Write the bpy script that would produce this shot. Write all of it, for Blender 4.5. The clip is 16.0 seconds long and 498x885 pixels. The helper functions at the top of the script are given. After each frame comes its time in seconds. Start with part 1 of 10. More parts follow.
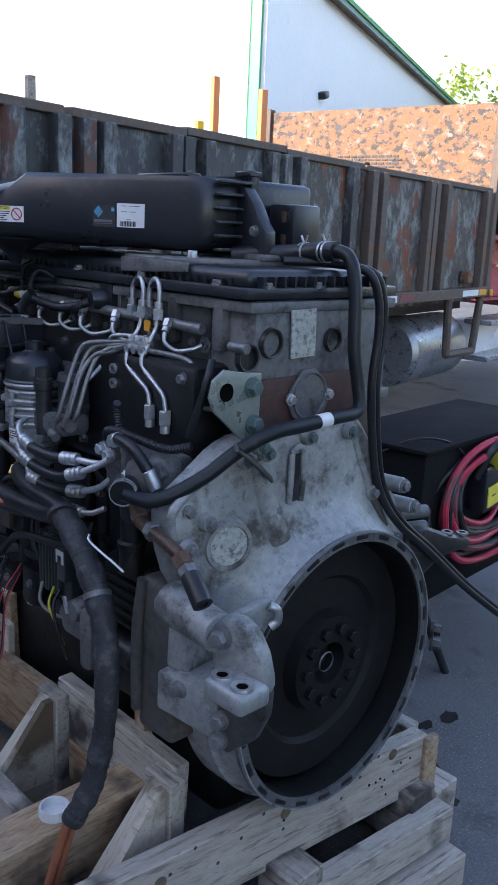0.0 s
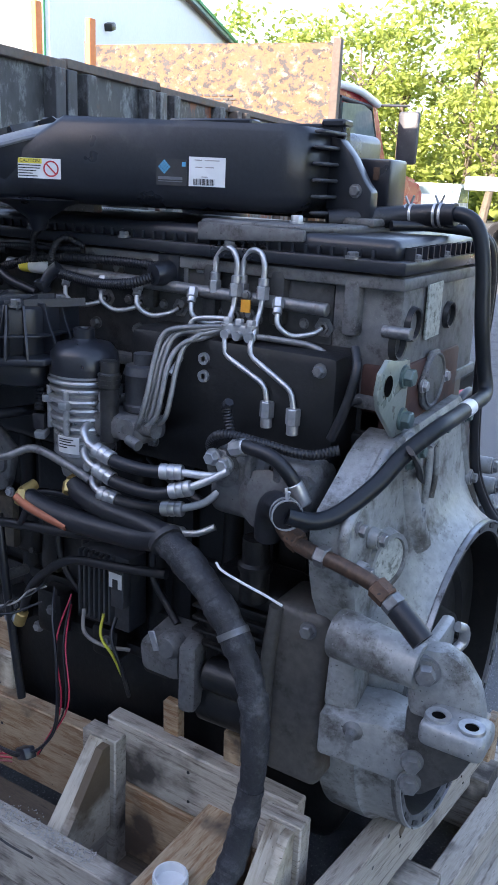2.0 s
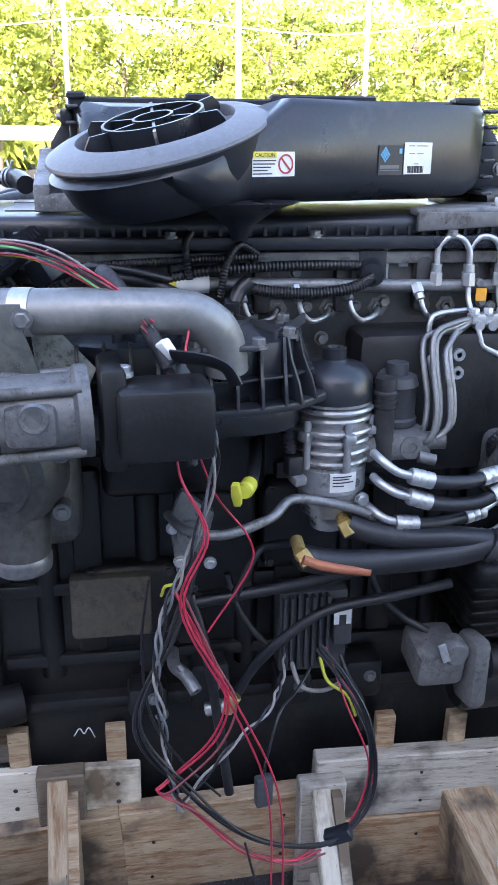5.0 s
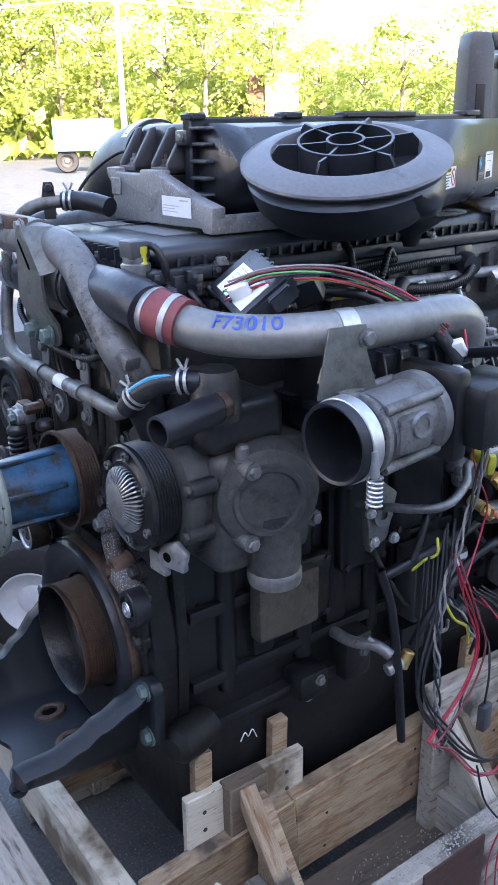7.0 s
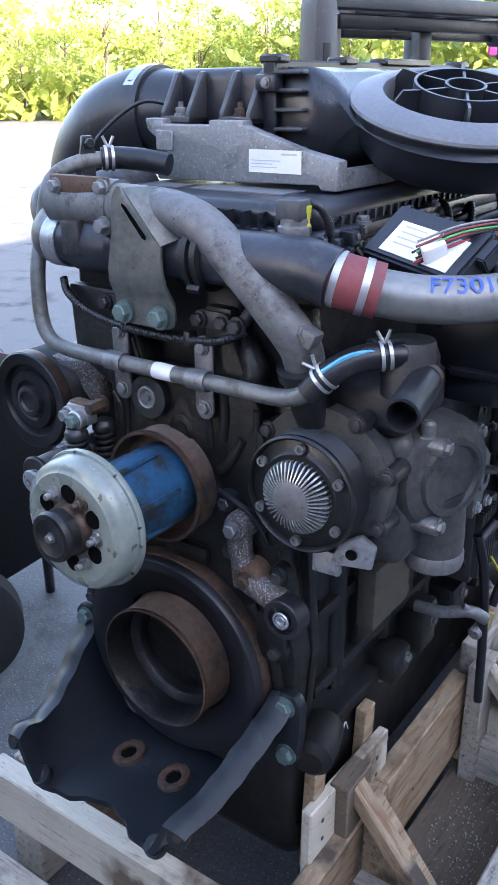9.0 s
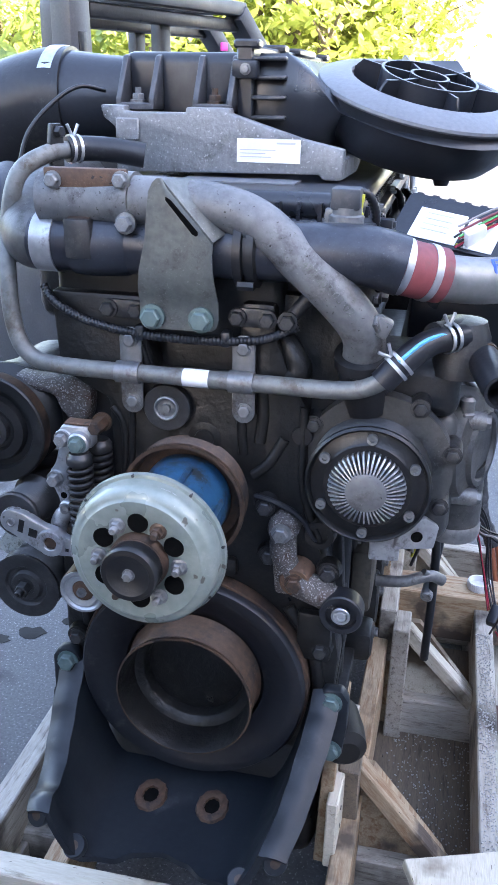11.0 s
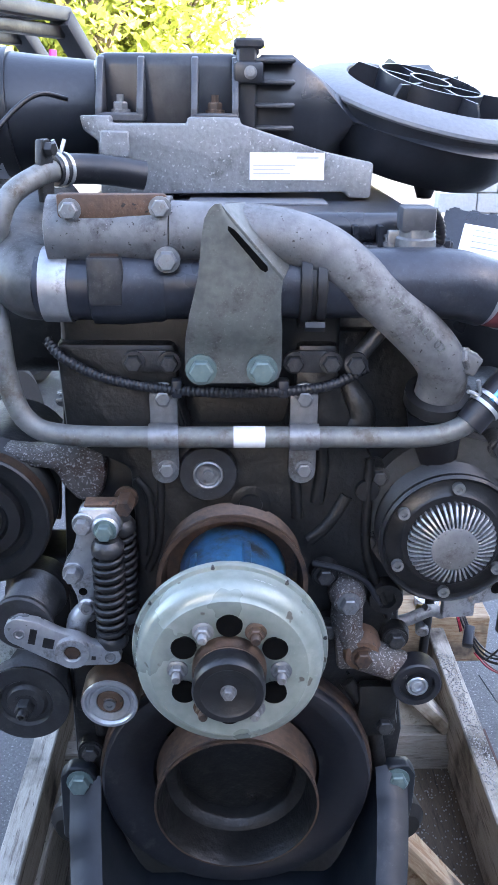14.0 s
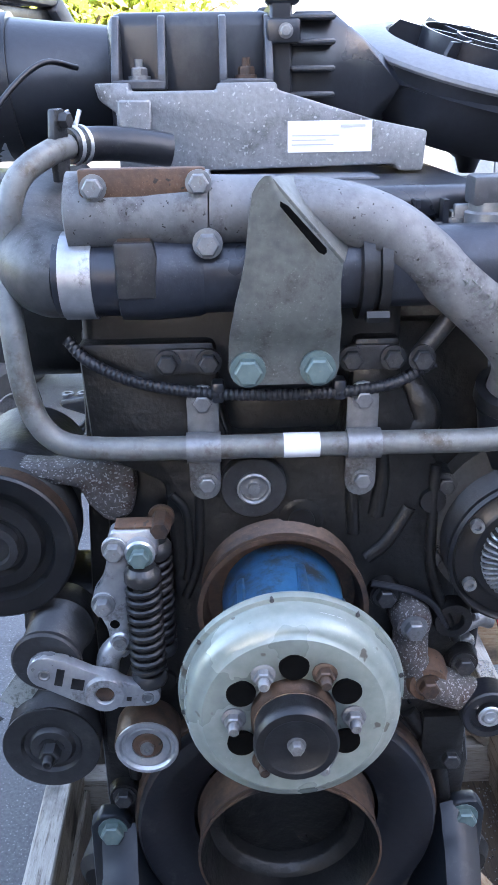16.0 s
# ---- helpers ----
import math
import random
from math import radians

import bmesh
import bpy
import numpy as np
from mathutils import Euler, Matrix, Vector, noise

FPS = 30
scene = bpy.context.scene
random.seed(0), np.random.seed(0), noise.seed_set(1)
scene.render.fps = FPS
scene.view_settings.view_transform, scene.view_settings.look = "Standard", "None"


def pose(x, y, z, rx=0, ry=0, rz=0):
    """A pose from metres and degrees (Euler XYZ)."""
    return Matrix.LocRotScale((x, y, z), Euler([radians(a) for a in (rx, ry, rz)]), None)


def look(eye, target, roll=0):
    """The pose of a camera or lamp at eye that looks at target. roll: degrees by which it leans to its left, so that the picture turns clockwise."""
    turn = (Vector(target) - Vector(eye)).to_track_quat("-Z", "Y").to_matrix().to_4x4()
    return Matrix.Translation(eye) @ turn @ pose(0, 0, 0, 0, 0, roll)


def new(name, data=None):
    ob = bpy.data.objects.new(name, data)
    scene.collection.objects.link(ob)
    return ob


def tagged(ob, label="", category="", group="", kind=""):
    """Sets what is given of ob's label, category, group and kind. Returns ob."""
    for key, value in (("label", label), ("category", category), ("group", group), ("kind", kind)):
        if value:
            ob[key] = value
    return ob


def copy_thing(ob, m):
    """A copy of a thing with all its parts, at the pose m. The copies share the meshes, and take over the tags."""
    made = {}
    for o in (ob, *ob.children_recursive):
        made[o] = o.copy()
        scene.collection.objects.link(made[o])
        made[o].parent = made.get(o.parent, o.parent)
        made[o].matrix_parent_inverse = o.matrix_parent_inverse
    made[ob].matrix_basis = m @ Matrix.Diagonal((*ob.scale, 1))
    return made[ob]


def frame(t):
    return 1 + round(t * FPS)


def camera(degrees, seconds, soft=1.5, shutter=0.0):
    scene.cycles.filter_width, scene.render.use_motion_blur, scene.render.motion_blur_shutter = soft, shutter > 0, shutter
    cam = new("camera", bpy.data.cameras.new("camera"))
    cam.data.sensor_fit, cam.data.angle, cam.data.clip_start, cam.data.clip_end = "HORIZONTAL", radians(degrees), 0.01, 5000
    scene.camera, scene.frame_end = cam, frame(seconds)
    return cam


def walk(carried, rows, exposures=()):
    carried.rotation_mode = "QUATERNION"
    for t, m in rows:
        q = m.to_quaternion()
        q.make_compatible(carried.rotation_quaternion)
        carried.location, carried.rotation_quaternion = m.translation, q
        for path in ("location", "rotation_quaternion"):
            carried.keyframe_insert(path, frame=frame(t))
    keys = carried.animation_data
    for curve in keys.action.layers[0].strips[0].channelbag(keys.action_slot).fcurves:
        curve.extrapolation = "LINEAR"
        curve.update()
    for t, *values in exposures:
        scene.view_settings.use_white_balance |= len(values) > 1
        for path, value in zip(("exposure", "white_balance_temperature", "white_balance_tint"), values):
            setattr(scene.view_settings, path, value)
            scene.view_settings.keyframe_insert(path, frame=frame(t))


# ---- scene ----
cam = camera(32.7, 16.0, soft=1.6)
METRES, EYE, TILT, LEAN, TURN = 4.5, 1.49, -14.0, -2.6, 136.0
HERE_X, HERE_Y = 1.229, 2.213
ROWS = [
    (0.0, 0.0, 0.0, 0.0, -0.0, 0.0, -0.0),
    (0.5, -0.0139, 0.0085, 0.0032, -1.21, -0.67, -0.35),
    (1.0, -0.0364, 0.0328, 0.0111, -2.29, -1.03, 0.1),
    (1.5, -0.0659, 0.0589, 0.0195, -6.3, -2.02, 0.83),
    (2.0, -0.1186, 0.0645, 0.0233, -14.14, -4.19, 3.39),
    (2.5, -0.167, 0.0806, 0.0301, -19.38, -6.21, 4.44),
    (3.0, -0.1983, 0.1177, 0.0432, -23.14, -7.97, 5.03),
    (3.5, -0.2365, 0.1443, 0.0533, -30.38, -8.9, 6.59),
    (6.0, -0.3878, 0.3119, 0.1112, -66.28, -16.98, 14.55),
    (6.5, -0.3995, 0.3593, 0.1286, -72.08, -18.61, 14.87),
    (7.0, -0.4217, 0.4064, 0.143, -81.37, -21.08, 15.22),
    (7.5, -0.4268, 0.4442, 0.1526, -87.51, -22.85, 15.46),
    (8.0, -0.4174, 0.4798, 0.1604, -90.91, -24.56, 14.7),
    (10.5, -0.3535, 0.6027, 0.1767, -119.2, -32.1, 10.84),
    (11.0, -0.3421, 0.6263, 0.1856, -123.51, -32.82, 9.43),
    (11.5, -0.3181, 0.6334, 0.1836, -126.18, -33.13, 9.91),
    (12.0, -0.292, 0.6372, 0.1826, -129.26, -33.85, 8.93),
    (12.5, -0.2769, 0.6444, 0.1826, -133.79, -34.89, 7.85),
    (13.0, -0.2698, 0.6521, 0.1849, -136.6, -35.11, 7.34),
    (13.5, -0.2699, 0.6523, 0.1857, -137.39, -34.76, 6.96),
    (14.0, -0.2706, 0.652, 0.1868, -137.52, -34.27, 7.09),
    (14.5, -0.2703, 0.6527, 0.1878, -137.64, -33.93, 7.23),
    (15.0, -0.267, 0.6557, 0.1874, -137.98, -34.21, 7.37),
    (15.5, -0.2613, 0.6575, 0.183, -138.59, -35.17, 7.56),
    (16.0, -0.2453, 0.6441, 0.1773, -138.76, -34.96, 8.21),
]
EXPOSURES = [(0.0, 2.0, 6700, 20), (1.5, 2.48, 6700, 20), (2.5, 2.78, 7250, 20), (3.0, 3.3, 7450, 20), (3.5, 3.64, 7350, 20), (6.0, 3.15, 7100, 20), (8.0, 3.15, 7000, 20), (10.5, 3.70, 7100, 20), (12.5, 3.79, 7150, 20), (14.0, 3.85, 7200, 20), (16.0, 3.88, 7200, 20)]
walk(cam, [(t, pose(HERE_X, HERE_Y, EYE, TILT, LEAN, TURN) @ pose(METRES * x, METRES * y, METRES * z, 90 + pitch, roll, yaw)) for t, x, y, z, yaw, pitch, roll in ROWS], EXPOSURES)

# ---- light ----
world = bpy.data.worlds.new("sky")
scene.world = world
world.use_nodes = True
SUN_AZ, SUN_EL = -15.0, 24.0  # degrees from +x towards +y, above the horizon
sky = world.node_tree.nodes.new("ShaderNodeTexSky")
sky.sky_type, sky.sun_disc = "NISHITA", False
sky.sun_elevation, sky.sun_rotation = radians(SUN_EL), radians(90 - SUN_AZ)
background = world.node_tree.nodes["Background"]
background.inputs["Strength"].default_value = 0.15
world.node_tree.links.new(sky.outputs["Color"], background.inputs["Color"])
sun = new("sun", bpy.data.lights.new("sun", "SUN"))
sun.data.energy, sun.data.angle, sun.data.color = 3.4, radians(0.53), (1.0, 0.93, 0.82)
sun_way = Vector((math.cos(radians(SUN_AZ)) * math.cos(radians(SUN_EL)), math.sin(radians(SUN_AZ)) * math.cos(radians(SUN_EL)), math.sin(radians(SUN_EL))))
sun.matrix_world = look(sun_way * 30, (0, 0, 0))

# ---- materials ----
def rgb(v):
    return (v[0], v[1], v[2], 1.0)


def material(name, a, b, rough=(0.5, 0.7), metal=0.0, fine=60.0, coarse=7.0, dirt=None, dirt_amount=0.5, bump=0.15, speck=None, speck_amount=0.4, speck_scale=180.0, random_tone=0.0, stretch=None, coat=0.0, shine=0.5, dust=0.0, speck_detail=2.0, stain=None, stain_scale=5.0, stain_amount=0.5):
    """A surface that varies at two scales between two colours, with dirt patches, specks and fine relief."""
    m = bpy.data.materials.new(name)
    m.use_nodes = True
    nt = m.node_tree
    shader = nt.nodes["Principled BSDF"]
    coords = nt.nodes.new("ShaderNodeTexCoord")
    at = coords.outputs["Object"]
    if random_tone:
        own = nt.nodes.new("ShaderNodeObjectInfo")
        far = nt.nodes.new("ShaderNodeMath")
        far.operation = "MULTIPLY"
        far.inputs[1].default_value = 23.0
        nt.links.new(own.outputs["Random"], far.inputs[0])
        shifted = nt.nodes.new("ShaderNodeVectorMath")
        nt.links.new(at, shifted.inputs[0])
        nt.links.new(far.outputs[0], shifted.inputs[1])
        at = shifted.outputs[0]
    whole = at
    if stretch:
        mapping = nt.nodes.new("ShaderNodeMapping")
        mapping.inputs["Scale"].default_value = stretch
        nt.links.new(at, mapping.inputs["Vector"])
        at = mapping.outputs["Vector"]

    def noise_at(scale, detail=6.0, rough_=0.6, at=at):
        n = nt.nodes.new("ShaderNodeTexNoise")
        n.inputs["Scale"].default_value, n.inputs["Detail"].default_value, n.inputs["Roughness"].default_value = scale, detail, rough_
        nt.links.new(at, n.inputs["Vector"])
        return n.outputs["Fac"]

    def ramp(src, lo, hi):
        r = nt.nodes.new("ShaderNodeMapRange")
        r.inputs["From Min"].default_value, r.inputs["From Max"].default_value = lo, hi
        nt.links.new(src, r.inputs["Value"])
        return r.outputs["Result"]

    def mix(fac, c1, c2):
        n = nt.nodes.new("ShaderNodeMix")
        n.data_type = "RGBA"
        nt.links.new(fac, n.inputs[0])
        for c, slot in ((c1, 6), (c2, 7)):
            if isinstance(c, tuple):
                n.inputs[slot].default_value = rgb(c)
            else:
                nt.links.new(c, n.inputs[slot])
        return n.outputs[2]

    grain = noise_at(fine)
    patch = noise_at(coarse, 4.0, 0.55)
    both = nt.nodes.new("ShaderNodeMath")
    both.operation = "ADD"
    nt.links.new(ramp(grain, 0.32, 0.68), both.inputs[0])
    nt.links.new(ramp(patch, 0.3, 0.7), both.inputs[1])
    half = nt.nodes.new("ShaderNodeMath")
    half.operation = "MULTIPLY"
    half.inputs[1].default_value = 0.5
    nt.links.new(both.outputs[0], half.inputs[0])
    colour = mix(half.outputs[0], a, b)
    if dirt:
        where = ramp(noise_at(coarse * 1.7, 12.0, 0.72), 0.72 - 0.4 * dirt_amount, 0.82 - 0.34 * dirt_amount)
        colour = mix(where, colour, dirt)
    if speck:
        where = ramp(noise_at(speck_scale, speck_detail, 0.5 if speck_detail < 4 else 0.7), 0.74 - 0.2 * speck_amount, 0.78 - 0.2 * speck_amount)
        colour = mix(where, colour, speck)
    if stain:
        soaked = ramp(noise_at(stain_scale, 5.0, 0.55, whole), 0.70 - 0.2 * stain_amount, 0.80 - 0.2 * stain_amount)
        colour = mix(soaked, colour, stain)
    if dust:
        spots = ramp(noise_at(fine * 5.5, 3.0, 0.65), 0.68 - 0.10 * dust, 0.80 - 0.10 * dust)
        zone = ramp(noise_at(coarse * 0.9, 5.0, 0.6), 0.42, 0.62)
        worn = nt.nodes.new("ShaderNodeMath")
        worn.operation = "MULTIPLY"
        nt.links.new(spots, worn.inputs[0])
        nt.links.new(zone, worn.inputs[1])
        colour = mix(worn.outputs[0], colour, tuple(min(0.5, 1.5 * max(a[k], b[k]) + 0.03) for k in range(3)))
    if random_tone:
        info = nt.nodes.new("ShaderNodeObjectInfo")
        tone = nt.nodes.new("ShaderNodeHueSaturation")
        nt.links.new(ramp(info.outputs["Random"], 0, 1), tone.inputs["Value"])
        spread = tone.inputs["Value"].links[0].from_node
        spread.inputs["To Min"].default_value, spread.inputs["To Max"].default_value = 1 - random_tone, 1 + random_tone
        nt.links.new(colour, tone.inputs["Color"])
        colour = tone.outputs["Color"]
    nt.links.new(colour, shader.inputs["Base Color"])
    r = nt.nodes.new("ShaderNodeMapRange")
    r.inputs["To Min"].default_value, r.inputs["To Max"].default_value = rough
    nt.links.new(ramp(patch, 0.3, 0.7), r.inputs["Value"])
    nt.links.new(r.outputs["Result"], shader.inputs["Roughness"])
    shader.inputs["Metallic"].default_value = metal
    shader.inputs["Coat Weight"].default_value = coat
    shader.inputs["Specular IOR Level"].default_value = shine
    if bump:
        relief = nt.nodes.new("ShaderNodeBump")
        relief.inputs["Strength"].default_value, relief.inputs["Distance"].default_value = bump, 0.002
        high = nt.nodes.new("ShaderNodeMath")
        high.operation = "MULTIPLY_ADD"
        high.inputs[1].default_value = 3.0
        nt.links.new(patch, high.inputs[0])
        nt.links.new(grain, high.inputs[2])
        nt.links.new(high.outputs[0], relief.inputs["Height"])
        nt.links.new(relief.outputs["Normal"], shader.inputs["Normal"])
    return m


IRON = material("dark_cast_iron", (0.014, 0.0143, 0.0158), (0.042, 0.0425, 0.0445), (0.28, 0.52), 0.25, 90, 10, (0.075, 0.070, 0.065), 0.4, 0.45, shine=0.5, dust=0.6)
EGR_PAINT = material("blue_black_tube_paint", (0.012, 0.0145, 0.021), (0.034, 0.039, 0.051), (0.24, 0.42), 0.2, 90, 9, (0.07, 0.068, 0.07), 0.3, 0.25, dust=0.4)
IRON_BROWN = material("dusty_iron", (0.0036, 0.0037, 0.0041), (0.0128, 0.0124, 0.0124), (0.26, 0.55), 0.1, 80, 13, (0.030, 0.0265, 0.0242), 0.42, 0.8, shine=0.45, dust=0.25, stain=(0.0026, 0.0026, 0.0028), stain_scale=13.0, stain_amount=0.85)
BLACK_IRON = material("black_iron", (0.0045, 0.0046, 0.0054), (0.0135, 0.0138, 0.0152), (0.27, 0.52), 0.1, 70, 10, (0.024, 0.0235, 0.0235), 0.38, 0.4, shine=0.45, dust=0.2)
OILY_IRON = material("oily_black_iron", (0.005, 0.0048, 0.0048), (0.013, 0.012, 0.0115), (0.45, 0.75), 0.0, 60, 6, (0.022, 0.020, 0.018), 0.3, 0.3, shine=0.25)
GREY_HEAD = material("grey_cylinder_head", (0.085, 0.088, 0.092), (0.19, 0.192, 0.193), (0.4, 0.68), 0.2, 70, 11, (0.028, 0.026, 0.024), 0.55, 0.3, dust=0.5)
ALLOY = material("weathered_alloy", (0.19, 0.20, 0.203), (0.37, 0.38, 0.378), (0.38, 0.62), 0.3, 70, 7, (0.08, 0.076, 0.07), 0.55, 0.40, (0.04, 0.038, 0.035), 0.26, 260, dust=0.4, stain=(0.062, 0.058, 0.052), stain_scale=5.5, stain_amount=0.62)
ALLOY_DULL = material("dull_alloy", (0.09, 0.093, 0.097), (0.19, 0.19, 0.19), (0.42, 0.68), 0.35, 80, 11, (0.05, 0.047, 0.044), 0.5, 0.3, (0.03, 0.028, 0.026), 0.3, 230, dust=0.4)
ALLOY_BRIGHT = material("bright_alloy", (0.25, 0.262, 0.275), (0.46, 0.472, 0.485), (0.24, 0.42), 0.65, 80, 14, (0.09, 0.082, 0.075), 0.45, 0.22, dust=0.4)
PLASTIC = material("black_plastic", (0.0088, 0.0105, 0.0150), (0.0185, 0.0212, 0.0275), (0.24, 0.42), 0.0, 140, 6, (0.034, 0.035, 0.038), 0.35, 0.12)
PLASTIC_GREY = material("faded_plastic", (0.026, 0.028, 0.033), (0.056, 0.059, 0.066), (0.35, 0.55), 0.0, 140, 8, (0.09, 0.09, 0.09), 0.35, 0.15, dust=0.5)
PLASTIC_PALE = material("sun_bleached_plastic", (0.085, 0.092, 0.105), (0.15, 0.158, 0.172), (0.4, 0.6), 0.0, 150, 7, (0.06, 0.063, 0.07), 0.3, 0.15)
RUBBER = material("black_rubber", (0.0060, 0.0066, 0.0092), (0.0150, 0.0162, 0.0205), (0.30, 0.52), 0.0, 110, 9, (0.045, 0.044, 0.042), 0.35, 0.2, shine=0.45, dust=0.4)
RUBBER_DUSTY = material("dusty_loom", (0.010, 0.011, 0.014), (0.030, 0.031, 0.036), (0.5, 0.75), 0.0, 130, 18, (0.070, 0.071, 0.075), 0.52, 0.9, dust=0.9)
STEEL = material("zinc_steel", (0.36, 0.37, 0.385), (0.56, 0.57, 0.58), (0.3, 0.5), 0.8, 120, 16, (0.24, 0.21, 0.18), 0.25, 0.12)
STEEL_DULL = material("dull_steel", (0.12, 0.123, 0.127), (0.25, 0.252, 0.255), (0.35, 0.55), 0.6, 120, 14, (0.08, 0.068, 0.058), 0.4, 0.15, dust=0.4)
PIPE_GREY = material("galvanised_pipe", (0.15, 0.155, 0.155), (0.26, 0.262, 0.258), (0.32, 0.5), 0.5, 90, 14, (0.13, 0.115, 0.10), 0.35, 0.15, dust=0.1)
BOLT_GREEN = material("green_coated_bolt", (0.065, 0.105, 0.104), (0.135, 0.19, 0.182), (0.4, 0.6), 0.3, 90, 30, (0.20, 0.19, 0.16), 0.3, 0.1)
PIPE_DULL = material("weathered_pipe", (0.105, 0.110, 0.108), (0.205, 0.208, 0.200), (0.42, 0.62), 0.4, 100, 18, (0.085, 0.072, 0.058), 0.5, 0.25, dust=0.4)
BOLT_GREY = material("grey_bolt", (0.13, 0.137, 0.143), (0.25, 0.257, 0.263), (0.4, 0.6), 0.5, 90, 30, (0.14, 0.12, 0.10), 0.35, 0.1, dust=0.5)
RUST = material("rusty_iron", (0.055, 0.030, 0.020), (0.135, 0.072, 0.042), (0.6, 0.85), 0.1, 110, 14, (0.20, 0.17, 0.15), 0.3, 0.45, (0.03, 0.024, 0.02), 0.5, 120, dust=0.8)
RUST_WARM = material("worn_rusty_steel", (0.034, 0.022, 0.017), (0.125, 0.072, 0.046), (0.36, 0.6), 0.35, 100, 12, (0.026, 0.022, 0.021), 0.55, 0.25, dust=0.5)
PITTED = material("pitted_corroded_alloy", (0.035, 0.031, 0.030), (0.11, 0.10, 0.096), (0.5, 0.75), 0.2, 160, 14, (0.055, 0.028, 0.021), 0.5, 0.8, (0.26, 0.25, 0.245), 0.78, 420)
RED_BROWN = material("red_brown_iron", (0.045, 0.020, 0.016), (0.092, 0.042, 0.034), (0.6, 0.8), 0.1, 80, 8, (0.025, 0.022, 0.021), 0.45, 0.3, dust=0.4)
BLUE_PAINT = material("blue_paint", (0.009, 0.052, 0.12), (0.020, 0.105, 0.20), (0.25, 0.45), 0.0, 60, 16, (0.022, 0.022, 0.022), 0.68, 0.1, dust=0.4)
DISC_GREEN = material("pale_green_coating", (0.16, 0.19, 0.172), (0.25, 0.28, 0.252), (0.22, 0.38), 0.2, 90, 9, (0.29, 0.31, 0.28), 0.32, 0.12, (0.09, 0.085, 0.07), 0.3, 60, dust=0.3)
HEAD_SIDE = material("dark_grey_casting", (0.022, 0.023, 0.025), (0.070, 0.071, 0.072), (0.32, 0.55), 0.2, 80, 8, (0.012, 0.012, 0.012), 0.5, 0.4, dust=0.4)
ADAPTER = material("brown_stained_alloy", (0.055, 0.053, 0.050), (0.12, 0.112, 0.103), (0.45, 0.7), 0.2, 70, 8, (0.04, 0.036, 0.032), 0.5, 0.3, dust=0.3, stain=(0.07, 0.045, 0.032), stain_scale=6.0, stain_amount=0.6)
CAST_GREY = material("grey_sand_casting", (0.15, 0.156, 0.165), (0.27, 0.276, 0.285), (0.4, 0.6), 0.35, 170, 9, (0.10, 0.10, 0.102), 0.5, 0.5, (0.36, 0.365, 0.37), 0.5, 260, dust=0.5)
BRACKET = material("grey_bracket", (0.062, 0.069, 0.066), (0.175, 0.184, 0.172), (0.38, 0.58), 0.4, 80, 12, (0.06, 0.057, 0.052), 0.48, 0.2, dust=0.6)
BLUE_BLACK = material("blue_black_frame_paint", (0.005, 0.007, 0.010), (0.012, 0.0155, 0.020), (0.3, 0.5), 0.0, 70, 7, (0.035, 0.038, 0.042), 0.3, 0.12, dust=0.2, shine=0.35)
DUSTY_COVER = material("dusty_tan_cover", (0.038, 0.034, 0.029), (0.10, 0.087, 0.069), (0.55, 0.8), 0.1, 90, 12, (0.03, 0.028, 0.026), 0.45, 0.3, dust=0.5)
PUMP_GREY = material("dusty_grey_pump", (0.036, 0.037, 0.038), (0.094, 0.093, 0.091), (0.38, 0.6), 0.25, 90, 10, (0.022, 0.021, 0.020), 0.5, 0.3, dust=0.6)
WHITE_LABEL = material("white_label", (0.62, 0.63, 0.64), (0.74, 0.75, 0.76), (0.4, 0.6), 0.0, 60, 20, None, 0, 0)
WORN_LABEL = material("worn_foil_label", (0.30, 0.32, 0.30), (0.62, 0.64, 0.60), (0.4, 0.6), 0.3, 200, 60, (0.16, 0.17, 0.15), 0.6, 0.2)
FAINT_PRINT = material("faint_print", (0.36, 0.37, 0.39), (0.46, 0.47, 0.49), (0.5, 0.6), 0.0, 60, 20, None, 0, 0)
# near-black colour for flat pieces that paint the shade inside holes
HOLE_SHADE = material("painted_hole_shade", (0.003, 0.003, 0.003), (0.006, 0.006, 0.006), (0.9, 1.0), 0.0, 60, 20, None, 0, 0, shine=0.0)
INK = material("black_ink", (0.02, 0.02, 0.022), (0.035, 0.035, 0.038), (0.5, 0.6), 0.0, 60, 20, None, 0, 0)
YELLOW = material("yellow_plastic", (0.42, 0.40, 0.03), (0.58, 0.55, 0.06), (0.35, 0.5), 0.0, 60, 20, (0.35, 0.30, 0.06), 0.25, 0.1)
YELLOW_LABEL = material("yellow_label", (0.68, 0.56, 0.05), (0.78, 0.64, 0.08), (0.5, 0.6), 0.0, 60, 20, None, 0, 0)
RED = material("red_paint_ring", (0.42, 0.03, 0.04), (0.5, 0.05, 0.06), (0.4, 0.6), 0.0, 60, 20, None, 0, 0)
BLUE_LABEL = material("blue_print", (0.06, 0.30, 0.50), (0.09, 0.38, 0.60), (0.4, 0.5), 0.0, 60, 20, None, 0, 0)
BLUE_PEN = material("blue_marker", (0.02, 0.07, 0.36), (0.03, 0.10, 0.45), (0.4, 0.5), 0.0, 60, 20, None, 0, 0)
ORANGE = material("orange_label", (0.62, 0.26, 0.02), (0.75, 0.34, 0.04), (0.4, 0.6), 0.0, 60, 20, None, 0, 0)
RED_SILICONE = material("red_silicone_hose", (0.15, 0.030, 0.036), (0.24, 0.055, 0.062), (0.5, 0.7), 0.0, 90, 18, (0.14, 0.06, 0.06), 0.4, 0.2)
